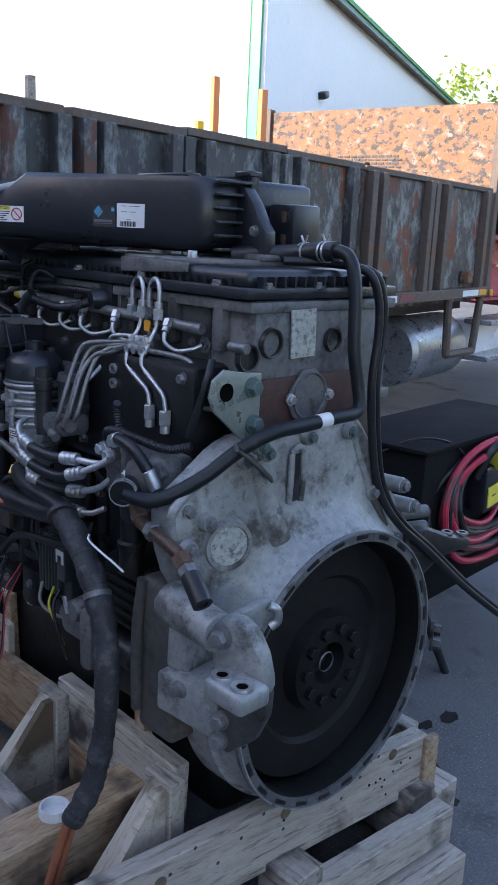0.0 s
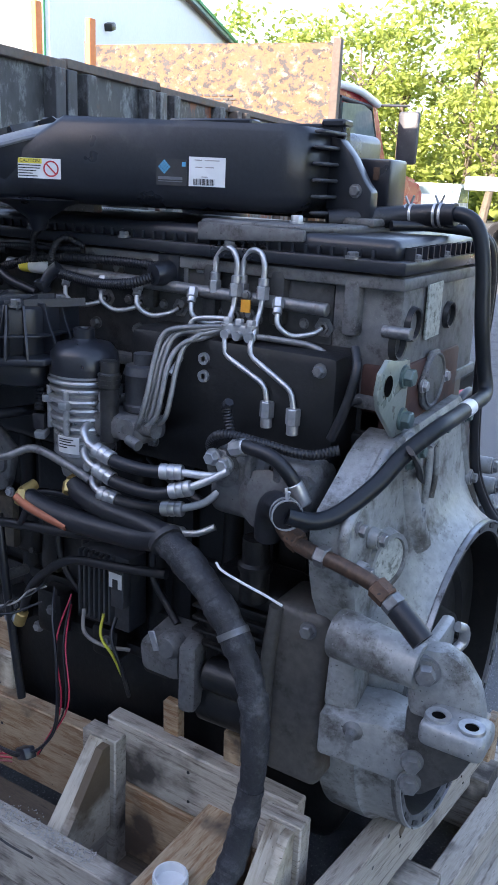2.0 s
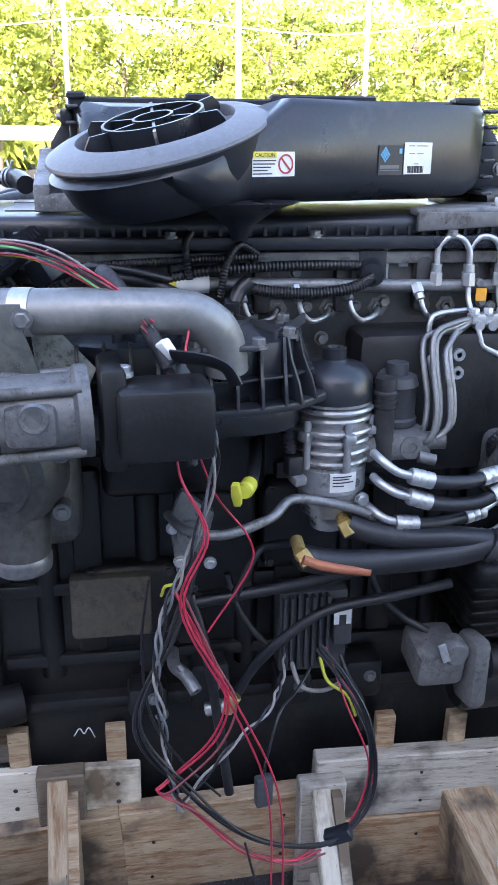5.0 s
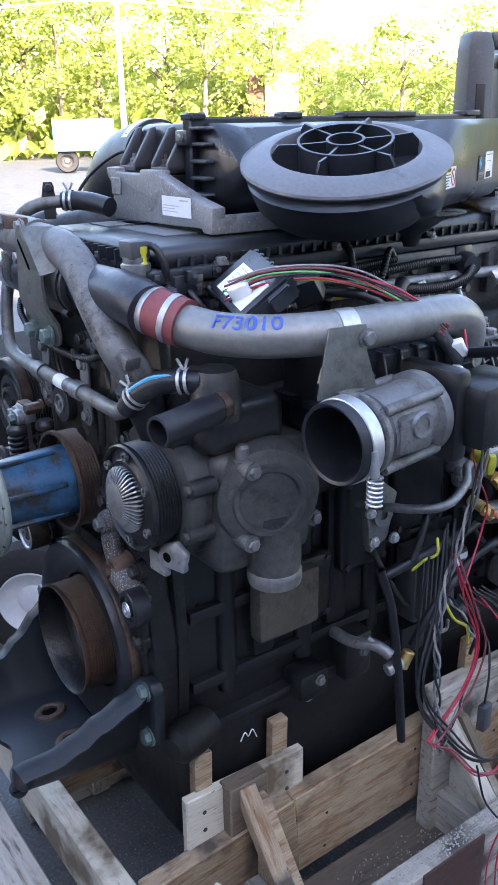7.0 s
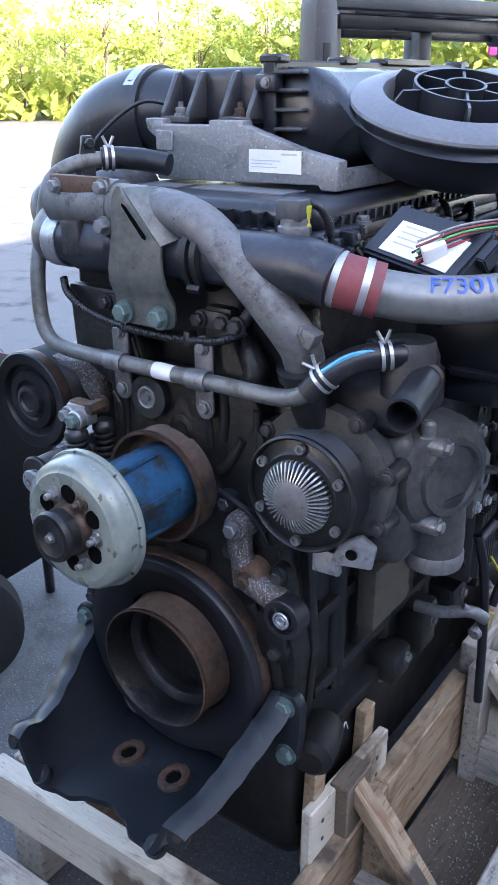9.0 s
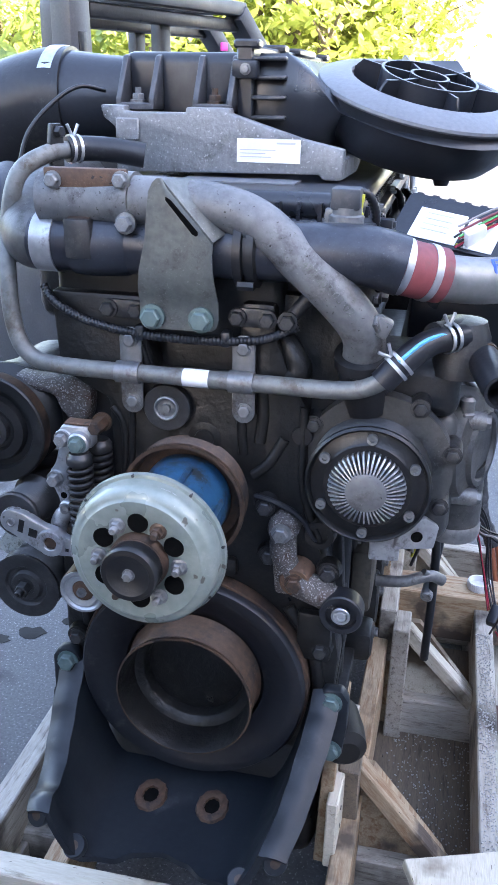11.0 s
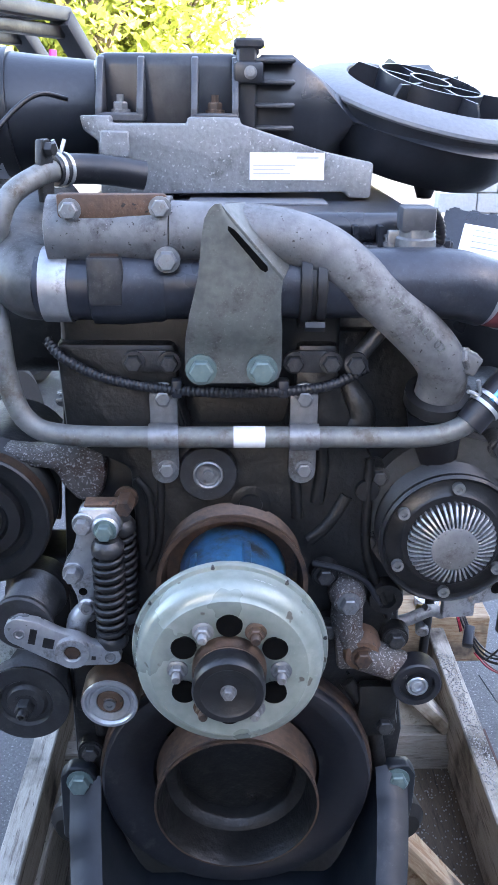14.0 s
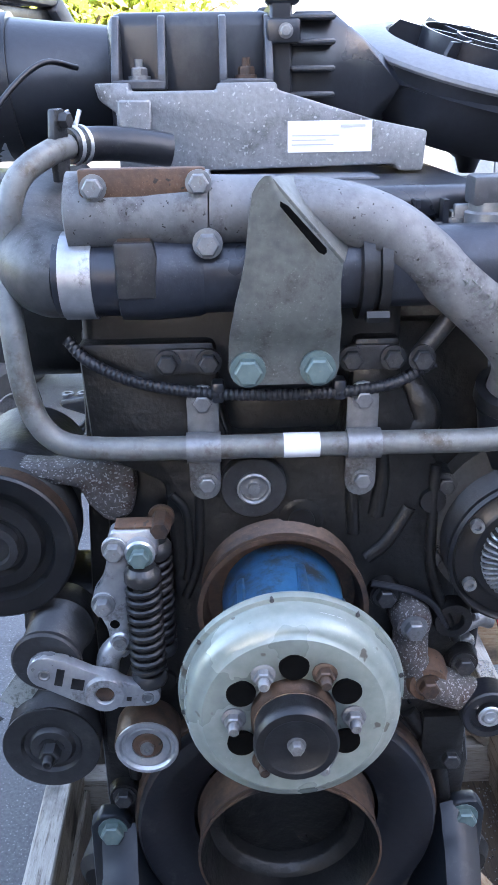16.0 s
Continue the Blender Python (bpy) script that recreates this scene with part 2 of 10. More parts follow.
WIRE_RED = material("red_wire", (0.34, 0.012, 0.035), (0.46, 0.025, 0.06), (0.35, 0.5), 0.0, 60, 30, None, 0, 0)
WIRE_GREY = material("grey_wire", (0.16, 0.15, 0.15), (0.30, 0.28, 0.27), (0.4, 0.6), 0.0, 60, 40, None, 0, 0)
WIRE_GREEN = material("green_wire", (0.05, 0.30, 0.10), (0.10, 0.42, 0.15), (0.4, 0.5), 0.0, 60, 30, None, 0, 0)
BRASS = material("dull_brass", (0.40, 0.28, 0.10), (0.58, 0.43, 0.18), (0.35, 0.55), 0.7, 90, 20, (0.25, 0.17, 0.08), 0.35, 0.15)
COPPER = material("bare_copper_hose", (0.27, 0.080, 0.042), (0.38, 0.130, 0.068), (0.45, 0.65), 0.2, 90, 20, (0.22, 0.08, 0.05), 0.3, 0.2)
WOOD = material("new_pine", (0.25, 0.160, 0.092), (0.45, 0.345, 0.235), (0.6, 0.85), 0.0, 40, 5, (0.21, 0.105, 0.048), 0.58, 0.3, (0.05, 0.038, 0.028), 0.16, 45, 0.2, (8, 1.0, 8), stain=(0.075, 0.055, 0.042), stain_scale=6.0, stain_amount=0.92)
WOOD_GREY = material("weathered_pine", (0.27, 0.235, 0.195), (0.47, 0.43, 0.375), (0.65, 0.9), 0.0, 45, 6, (0.13, 0.105, 0.085), 0.5, 0.4, (0.03, 0.025, 0.02), 0.2, 45, 0.16, (10, 1.0, 10), stain=(0.05, 0.043, 0.038), stain_scale=4.5, stain_amount=0.80)
WOOD_PALE = material("pale_pine", (0.40, 0.35, 0.275), (0.56, 0.51, 0.42), (0.6, 0.8), 0.0, 40, 5, (0.22, 0.18, 0.13), 0.42, 0.25, (0.06, 0.05, 0.04), 0.2, 45, 0.12, (8, 1.0, 8), stain=(0.12, 0.085, 0.055), stain_scale=5.0, stain_amount=0.85)
WOOD_DARK = material("dark_stained_wood", (0.09, 0.066, 0.048), (0.18, 0.135, 0.095), (0.65, 0.85), 0.0, 45, 6, (0.05, 0.04, 0.033), 0.45, 0.3, None, 0, 180, 0.15, (12, 1.2, 12))
ASPHALT = material("asphalt", (0.050, 0.051, 0.054), (0.165, 0.166, 0.169), (0.6, 0.9), 0.0, 130, 1.6, (0.055, 0.055, 0.056), 0.48, 1.0, (0.27, 0.27, 0.265), 0.55, 160, stain=(0.028, 0.028, 0.029), stain_scale=2.3, stain_amount=0.42)
TRUCK_WALL = material("scraped_steel_panel", (0.020, 0.021, 0.024), (0.062, 0.064, 0.066), (0.45, 0.75), 0.1, 25, 5.0, (0.20, 0.215, 0.215), 0.60, 0.3, (0.085, 0.034, 0.022), 0.86, 2.6, 0.1, (1, 1, 0.55), speck_detail=9.0)
TRUCK_FLAKED = material("rusted_flaking_panel", (0.026, 0.026, 0.028), (0.10, 0.085, 0.072), (0.5, 0.8), 0.1, 25, 5.0, (0.24, 0.245, 0.235), 0.62, 0.3, (0.19, 0.062, 0.028), 1.0, 2.4, 0.1, (1, 1, 0.6), speck_detail=9.0)
TRUCK_RUST = material("rusty_steel_post", (0.07, 0.055, 0.046), (0.15, 0.115, 0.092), (0.6, 0.85), 0.1, 30, 6, (0.17, 0.08, 0.04), 0.45, 0.3)
BULKHEAD = material("flaking_tan_paint", (0.15, 0.062, 0.026), (0.225, 0.130, 0.066), (0.6, 0.85), 0.0, 30, 6.0, (0.25, 0.215, 0.175), 0.46, 0.3, (0.045, 0.042, 0.043), 1.1, 15.0, stretch=(1, 1, 1.3), speck_detail=12.0)
CAB_RED = material("maroon_truck_paint", (0.32, 0.030, 0.048), (0.42, 0.05, 0.072), (0.2, 0.35), 0.0, 60, 3, (0.38, 0.08, 0.10), 0.3, 0.05, coat=0.5)
GLASS_DARK = material("cab_glass", (0.10, 0.14, 0.15), (0.18, 0.23, 0.23), (0.05, 0.12), 0.0, 20, 2, None, 0, 0)
WHITE_WALL = material("white_metal_cladding", (0.66, 0.69, 0.72), (0.76, 0.78, 0.80), (0.5, 0.7), 0.0, 10, 0.6, (0.58, 0.61, 0.64), 0.3, 0.1)
GREEN_TRIM = material("green_trim", (0.05, 0.30, 0.14), (0.07, 0.38, 0.18), (0.4, 0.5), 0.0, 20, 2, None, 0, 0)
POST_ORANGE = material("orange_post_paint", (0.62, 0.20, 0.06), (0.74, 0.27, 0.09), (0.5, 0.7), 0.0, 30, 6, (0.5, 0.2, 0.1), 0.3, 0.1)
LEAF = material("sunlit_leaves", (0.12, 0.155, 0.030), (0.21, 0.24, 0.055), (0.5, 0.7), 0.0, 3.0, 0.5, (0.06, 0.095, 0.022), 0.4, 0.0)
thin_leaf = LEAF.node_tree.nodes.new("ShaderNodeBsdfTranslucent")
leaf_mix = LEAF.node_tree.nodes.new("ShaderNodeAddShader")
leaf_shader = LEAF.node_tree.nodes["Principled BSDF"]
LEAF.node_tree.links.new(leaf_shader.inputs["Base Color"].links[0].from_socket, thin_leaf.inputs["Color"])
LEAF.node_tree.links.new(leaf_shader.outputs[0], leaf_mix.inputs[0])
LEAF.node_tree.links.new(thin_leaf.outputs[0], leaf_mix.inputs[1])
LEAF.node_tree.links.new(leaf_mix.outputs[0], LEAF.node_tree.nodes["Material Output"].inputs["Surface"])
BARK = material("grey_bark", (0.10, 0.08, 0.06), (0.17, 0.14, 0.11), (0.8, 0.95), 0.0, 12, 3, None, 0, 0.4)
CONCRETE = material("concrete_block", (0.36, 0.35, 0.34), (0.48, 0.47, 0.46), (0.8, 0.95), 0.0, 40, 3, (0.28, 0.27, 0.26), 0.35, 0.3, None, 0, 180, 0.1)
# for the added, unseen south wall that blocks light
DARK_WALL = material("dark_light_block", (0.045, 0.046, 0.048), (0.085, 0.085, 0.086), (0.6, 0.8), 0.0, 12, 1.2, (0.12, 0.115, 0.11), 0.3, 0.2)
CAR_WHITE = material("white_car_paint", (0.66, 0.67, 0.68), (0.74, 0.75, 0.76), (0.2, 0.35), 0.0, 20, 2, None, 0, 0)
CAR_RED = material("red_car_paint", (0.34, 0.03, 0.04), (0.42, 0.05, 0.06), (0.2, 0.35), 0.0, 20, 2, None, 0, 0)
CAR_BLUE = material("blue_machine_paint", (0.05, 0.25, 0.46), (0.08, 0.33, 0.55), (0.3, 0.45), 0.0, 20, 2, None, 0, 0)
TYRE = material("tyre_rubber", (0.016, 0.016, 0.017), (0.03, 0.03, 0.031), (0.75, 0.9), 0.0, 60, 6, None, 0, 0.2)


# ---- building helpers ----
def thing(name, at, label, category, group="", kind=""):
    ob = new(name)
    ob.location = at
    ob.empty_display_size = 0.05
    return tagged(ob, label, category, group, kind)


def place_of(ob):
    p = Vector(ob.location)
    while ob.parent:
        ob = ob.parent
        p += ob.location
    return p


def part(name, bm, mat, parent=None, label="", smooth=40):
    """One mesh object from a bmesh in world places, under a thing or a part."""
    bmesh.ops.recalc_face_normals(bm, faces=bm.faces)
    me = bpy.data.meshes.new(name)
    lo = Vector((1e9,) * 3)
    hi = Vector((-1e9,) * 3)
    for v in bm.verts:
        for k in range(3):
            lo[k], hi[k] = min(lo[k], v.co[k]), max(hi[k], v.co[k])
    mid = (lo + hi) / 2
    bmesh.ops.translate(bm, verts=bm.verts, vec=-mid)
    bm.to_mesh(me)
    bm.free()
    me.materials.append(mat)
    if smooth:
        me.shade_smooth()
        me.set_sharp_from_angle(angle=radians(smooth))
    ob = new(name, me)
    ob.location = mid - (place_of(parent) if parent else Vector((0, 0, 0)))
    ob.parent = parent
    if label:
        ob["label"] = label
    return ob


def box(bm, c, s, turn=None, bevel=0.0, seg=2):
    """A box with centre c and sizes s, turned by Euler degrees."""
    m = Matrix.LocRotScale(Vector(c), Euler([radians(a) for a in turn]) if turn else None, Vector(s))
    made = bmesh.ops.create_cube(bm, size=1.0, matrix=m)["verts"]
    if bevel:
        edges = list({e for v in made for e in v.link_edges})
        bmesh.ops.bevel(bm, geom=edges, offset=bevel, segments=seg, affect="EDGES", profile=0.5)


def span(bm, lo, hi, bevel=0.0, seg=2):
    """A box from corner to corner."""
    box(bm, [(a + b) / 2 for a, b in zip(lo, hi)], [abs(b - a) for a, b in zip(lo, hi)], None, bevel, seg)


def frame_of(way):
    z = Vector(way).normalized()
    x = z.orthogonal().normalized()
    if abs(z.z) < 0.9:
        x = Vector((0, 0, 1)).cross(z).normalized()
    return x, z.cross(x), z


def lathe(bm, at, way, prof, seg=32, start=0.0, sweep=360.0):
    """A turned body: prof holds (radius, place along the axis)."""
    x, y, z = frame_of(way)
    at = Vector(at)
    full = sweep >= 359.9
    n = seg if full else seg + 1
    rings = []
    for r, h in prof:
        if r < 1e-6:
            rings.append([bm.verts.new(at + z * h)])
        else:
            ring = []
            for k in range(n):
                a = radians(start + sweep * k / seg)
                ring.append(bm.verts.new(at + z * h + (x * math.cos(a) + y * math.sin(a)) * r))
            rings.append(ring)
    for p, q in zip(rings, rings[1:]):
        for k in range(seg):
            k2 = (k + 1) % n
            if len(p) == 1 and len(q) == 1:
                continue
            if len(p) == 1:
                bm.faces.new((p[0], q[k2], q[k]))
            elif len(q) == 1:
                bm.faces.new((p[k], p[k2], q[0]))
            else:
                bm.faces.new((p[k], p[k2], q[k2], q[k]))


def rod(bm, a, b, r, r2=None, seg=16, bevel=0.0):
    a, b = Vector(a), Vector(b)
    r2 = r if r2 is None else r2
    d = (b - a).length
    e = min(bevel, d / 3)
    prof = [(0, 0), (r - e, 0), (r, e), (r2, d - e), (r2 - e, d), (0, d)] if e else [(0, 0), (r, 0), (r2, d), (0, d)]
    lathe(bm, a, b - a, prof, seg)


def smooth_path(pts, sub):
    pts = [Vector(p) for p in pts]
    if sub < 2 or len(pts) < 3:
        return pts
    out = []
    ext = [pts[0] * 2 - pts[1]] + pts + [pts[-1] * 2 - pts[-2]]
    for i in range(1, len(ext) - 2):
        p0, p1, p2, p3 = ext[i - 1], ext[i], ext[i + 1], ext[i + 2]
        for k in range(sub):
            t = k / sub
            out.append(0.5 * ((2 * p1) + (p2 - p0) * t + (2 * p0 - 5 * p1 + 4 * p2 - p3) * t * t + (3 * p1 - p0 - 3 * p2 + p3) * t ** 3))
    out.append(pts[-1])
    return out


def tube(bm, pts, r, seg=12, sub=6, hollow=0.0, flat=None):
    """A round tube along a smooth path; r is a number or a function of the way along (0 to 1)."""
    path = smooth_path(pts, sub)
    n = len(path)
    up = None
    rings = []
    length = [0.0]
    for p, q in zip(path, path[1:]):
        length.append(length[-1] + (q - p).length)
    for i, p in enumerate(path):
        way = (path[min(i + 1, n - 1)] - path[max(i - 1, 0)]).normalized()
        if up is None:
            up = way.orthogonal().normalized()
        up = (up - way * up.dot(way)).normalized()
        side = way.cross(up)
        rad = r(length[i] / length[-1]) if callable(r) else r
        f = flat or 1.0
        rings.append([bm.verts.new(p + (up * math.cos(2 * math.pi * k / seg) * f + side * math.sin(2 * math.pi * k / seg)) * rad) for k in range(seg)])
    for a, b in zip(rings, rings[1:]):
        for k in range(seg):
            bm.faces.new((a[k], a[(k + 1) % seg], b[(k + 1) % seg], b[k]))
    for ring, q in ((rings[0], path[1] - path[0]), (rings[-1], path[-2] - path[-1])):
        if hollow:
            c = sum((v.co for v in ring), Vector()) / seg
            lip = [bm.verts.new(c + (v.co - c) * hollow) for v in ring]
            deep = [bm.verts.new(v.co + q.normalized() * 0.05) for v in lip]
            for k in range(seg):
                bm.faces.new((ring[k], ring[(k + 1) % seg], lip[(k + 1) % seg], lip[k]))
                bm.faces.new((lip[k], lip[(k + 1) % seg], deep[(k + 1) % seg], deep[k]))
            bm.faces.new(deep)
        else:
            bm.faces.new(ring)


def corrugated(bm, pts, r, pitch=0.006, depth=0.16, seg=10):
    """Ribbed loom tube."""
    path = smooth_path(pts, 8)
    total = sum((q - p).length for p, q in zip(path, path[1:]))
    n = max(4, int(total / pitch * 2))
    even, run, i, goal = [path[0]], 0.0, 0, total / n
    for p, q in zip(path, path[1:]):
        d = (q - p).length
        while run + d >= goal * len(even) and len(even) < n:
            even.append(p.lerp(q, (goal * len(even) - run) / d if d else 0))
        run += d
    even.append(path[-1])
    tube(bm, even, lambda s: r * (1 - depth * (round(s * n) % 2)), seg, 1)


def slab(bm, outline, at, u, v, thick, bevel=0.0, holes=()):
    """A plate: outline in (u, v) metres from at, thick along u x v."""
    at, u, v = Vector(at), Vector(u).normalized(), Vector(v).normalized()
    w = u.cross(v).normalized()
    first = [bm.verts.new(at + u * a + v * b) for a, b in outline]
    face = bm.faces.new(first)
    got = bmesh.ops.extrude_face_region(bm, geom=[face])
    top = [g for g in got["geom"] if isinstance(g, bmesh.types.BMVert)]
    bmesh.ops.translate(bm, verts=top, vec=w * thick)
    if bevel:
        edges = [e for e in {e for x in first + top for e in x.link_edges}]
        bmesh.ops.bevel(bm, geom=edges, offset=bevel, segments=2, affect="EDGES", profile=0.5)


def ring_plate(bm, at, way, outer, inner, thick, seg=32):
    lathe(bm, at, way, [(inner, 0), (outer, 0), (outer, thick), (inner, thick), (inner, 0)], seg)


def bolt(bm, at, way, r, h=None, washer=True, seg=6):
    """A hexagon head with its flange."""
    h = h or r * 0.9
    at, way = Vector(at), Vector(way).normalized()
    if washer:
        lathe(bm, at, way, [(0, -0.003), (r * 1.28, -0.003), (r * 1.28, r * 0.18), (r * 0.9, r * 0.22), (0, r * 0.22)], 18)
    lathe(bm, at, way, [(0, 0), (r, 0), (r, h * 0.86), (r * 0.84, h), (0, h)], seg)


def one(fn, *args, **kw):
    """A fresh bmesh with one call made on it."""
    bm = bmesh.new()
    fn(bm, *args, **kw)
    return bm


def arc(cx, cy, r, a0, a1, n):
    return [(cx + r * math.cos(radians(a0 + (a1 - a0) * k / n)), cy + r * math.sin(radians(a0 + (a1 - a0) * k / n))) for k in range(n + 1)]


def writing(name, text, size, m, mat, parent, thick=0.0004):
    """Lettering in the built-in font, as a mesh under its thing."""
    curve = bpy.data.curves.new(name, "FONT")
    curve.body, curve.size, curve.extrude, curve.align_x, curve.align_y = text, size, thick, "CENTER", "CENTER"
    holder = bpy.data.objects.new(name, curve)
    me = bpy.data.meshes.new_from_object(holder)
    bpy.data.objects.remove(holder)
    me.materials.clear()
    me.materials.append(mat)
    ob = new(name, me)
    ob.matrix_basis = Matrix.Translation(-place_of(parent)) @ m
    ob.parent = parent
    return ob


def written_on_pipe(name, text, size, path, start, r, out, mat, parent):
    """Lettering laid round a pipe: it runs along the path and bends with the pipe's skin."""
    ob = writing(name, text, size, Matrix.Identity(4), mat, parent, 0.0003)
    path = [Vector(p) for p in path]
    for v in ob.data.vertices:
        run, k = start + v.co.x, 0
        while k < len(path) - 2 and run > (path[k + 1] - path[k]).length:
            run -= (path[k + 1] - path[k]).length
            k += 1
        way = (path[k + 1] - path[k]).normalized()
        side = (Vector(out) - way * way.dot(Vector(out))).normalized()
        high = side.cross(way)
        a = v.co.y / r
        v.co = path[k] + way * run + (side * math.cos(a) + high * math.sin(a)) * (r + 0.0013 + v.co.z)
    return ob


def facing(at, right, up):
    """A pose whose x runs right and y up over a surface."""
    r, u = Vector(right).normalized(), Vector(up).normalized()
    u = (u - r * u.dot(r)).normalized()
    w = r.cross(u)
    m = Matrix((r, u, w)).transposed().to_4x4()
    return Matrix.Translation(at) @ m

# ---- the yard ----
ground = part("ground", one(box, (-300, 200, -0.5), (3000, 3000, 1.0)), ASPHALT)
tagged(ground, "grey worn asphalt yard with small stones", "ground", kind="structure")
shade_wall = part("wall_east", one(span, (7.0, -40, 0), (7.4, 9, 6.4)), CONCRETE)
tagged(shade_wall, "plain wall that shades the yard", "wall", kind="structure")

# added out of view to cut sky light and reflections on the engine's front
light_block_wall = part("wall_south", one(span, (-0.9, -4.9, 0), (7.0, -4.5, 3.4)), DARK_WALL)
tagged(light_block_wall, "unseen dark wall added to dim the engine's front", "wall", kind="structure")

# wooden crate that carries the engine
crate = thing("wooden_crate", (0.05, 0.55, 0.0), "rough pine shipping crate, stained and open-topped, under the engine", "crate")


def board(a, b, wide, thick, mat, name="board", up=(0, 0, 1), label=""):
    """A board from a to b (middle of its top edge); wide is its height down, thick its width across."""
    a, b, up = Vector(a), Vector(b), Vector(up).normalized()
    way = (b - a).normalized()
    side = way.cross(up).normalized()
    up = side.cross(way)
    m = Matrix((side, way, up)).transposed().to_4x4()
    bm = bmesh.new()
    bmesh.ops.create_cube(bm, size=1.0, matrix=Matrix.Diagonal((thick, (b - a).length, wide, 1)))
    bmesh.ops.bevel(bm, geom=list(bm.edges), offset=0.003, segments=1, affect="EDGES")
    me = bpy.data.meshes.new(name)
    bm.to_mesh(me)
    bm.free()
    me.materials.append(mat)
    ob = new(name, me)
    ob.matrix_basis = Matrix.Translation((a + b) / 2 - up * wide / 2 - place_of(crate)) @ m
    ob.parent = crate
    if label:
        ob["label"] = label
    return ob


def gusset(y, mat_post, mat_brace, x0=0.275, high=0.445):
    """An upright post with a sloping brace and a cross board, on the crate's side."""
    part("post", one(box, (x0 + 0.02, y, (high + 0.12) / 2), (0.038, 0.085, high - 0.12), None, 0.003, 1), mat_post, crate)
    bm = bmesh.new()
    slab(bm, [(0, 0.0), (0.17, 0.0), (0.155, 0.03), (0.02, 0.20), (0, 0.20)], (x0 + 0.04, y + 0.03, 0.235), (1, 0, 0), (0, 0, 1), 0.018, 0.0)
    part("brace_plate", bm, mat_brace, crate)
    board((x0 + 0.04, y - 0.005, high - 0.005), (x0 + 0.205, y - 0.005, 0.262), 0.03, 0.035, mat_brace, "brace")
    board((x0 + 0.03, y + 0.0, 0.245), (0.485, y + 0.0, 0.245), 0.12, 0.04, WOOD_GREY, "cross_board")


board((0.240, 0.30, 0.378), (0.248, 0.665, 0.395), 0.19, 0.038, WOOD, "side_board")
board((0.262, 0.66, 0.470), (0.262, 1.09, 0.455), 0.135, 0.038, WOOD_GREY, "side_board")
board((0.264, 0.66, 0.330), (0.264, 1.09, 0.318), 0.17, 0.036, WOOD, "side_board")
board((0.234, -0.02, 0.345), (0.240, 0.30, 0.375), 0.18, 0.038, WOOD, "side_board")
board((0.214, 0.083, 0.464), (0.224, 0.342, 0.462), 0.142, 0.020, WOOD_PALE, "nailed_board", label="pale pine board with nail holes")
for y, z in ((0.128, 0.54), (0.300, 0.532), (0.795, 0.535), (0.935, 0.525)):
    part("stake", one(box, (0.200 if y < 0.5 else 0.240, y, z - 0.12), (0.022, 0.036, 0.24), (0, 2, 0), 0.002, 1), WOOD, crate)
gusset(0.20, WOOD_DARK, WOOD, 0.213, 0.468)
gusset(0.665, WOOD_GREY, WOOD_PALE)
gusset(1.075, WOOD_GREY, WOOD_PALE)
board((0.484, 0.02, 0.345), (0.488, 1.00, 0.345), 0.13, 0.042, WOOD_GREY, "side_rail", label="weathered rail with red paint and white grit")
part("paint_patch", one(box, (0.5085, 0.47, 0.283), (0.0045, 0.16, 0.122)), RED_BROWN, crate, "red-brown paint patch")
board((0.25, 0.955, 0.375), (0.62, 0.955, 0.375), 0.13, 0.10, WOOD, "cross_beam")
part("floor_board", one(box, (0.385, 0.50, 0.135), (0.26, 1.0, 0.03)), WOOD_DARK, crate, "dark plywood floor littered with grit")
board((0.66, 1.150, 0.377), (-0.345, 1.245, 0.362), 0.145, 0.045, WOOD_GREY, "end_beam", label="grey weathered beam across the end")
board((0.62, 1.235, 0.205), (-0.355, 1.325, 0.205), 0.085, 0.05, WOOD_GREY, "end_skid")
for x in (0.50, 0.1, -0.30):
    board((x, 1.20, 0.245), (x, 1.30, 0.245), 0.14, 0.09, WOOD_GREY, "block")
part("corner_post", one(box, (-0.348, 1.27, 0.185), (0.045, 0.022, 0.34), (0, 0, -5), 0.003, 1), WOOD, crate)
board((0.66, 1.26, 0.105), (-0.36, 1.345, 0.105), 0.085, 0.10, WOOD_GREY, "bottom_skid")
board((-0.42, -0.055, 0.345), (0.33, -0.045, 0.345), 0.12, 0.045, WOOD_PALE, "end_rail")
board((-0.46, -0.14, 0.16), (0.55, -0.13, 0.16), 0.16, 0.09, WOOD_GREY, "end_skid")
board((-0.385, -0.02, 0.335), (-0.385, 1.2, 0.335), 0.11, 0.045, WOOD_GREY, "side_rail")
board((-0.25, -0.02, 0.30), (-0.25, 1.2, 0.30), 0.13, 0.045, WOOD, "side_board")
for y in (0.12, 0.62, 1.08):
    board((-0.40, y, 0.24), (-0.24, y, 0.24), 0.12, 0.045, WOOD_GREY, "cross_board")
board((-0.40, -0.02, 0.215), (-0.40, 1.3, 0.215), 0.2, 0.09, WOOD_GREY, "skid")
board((0.52, -0.02, 0.20), (0.52, 1.3, 0.20), 0.2, 0.09, WOOD_GREY, "skid")
part("chipboard", one(box, (0.52, 0.02, 0.36), (0.30, 0.24, 0.018), (4, 6, 24), 0.002, 1), WOOD_PALE, crate, "speckled chipboard offcut on the corner")

# ---- the engine ----
engine = thing("diesel_engine", (0.0, 0.6, 0.30), "used diesel truck engine, dusty black iron with grey alloy housing", "engine")
FRONT, SIDE, REAR, UP = Vector((0, -1, 0)), Vector((1, 0, 0)), Vector((0, 1, 0)), Vector((0, 0, 1))

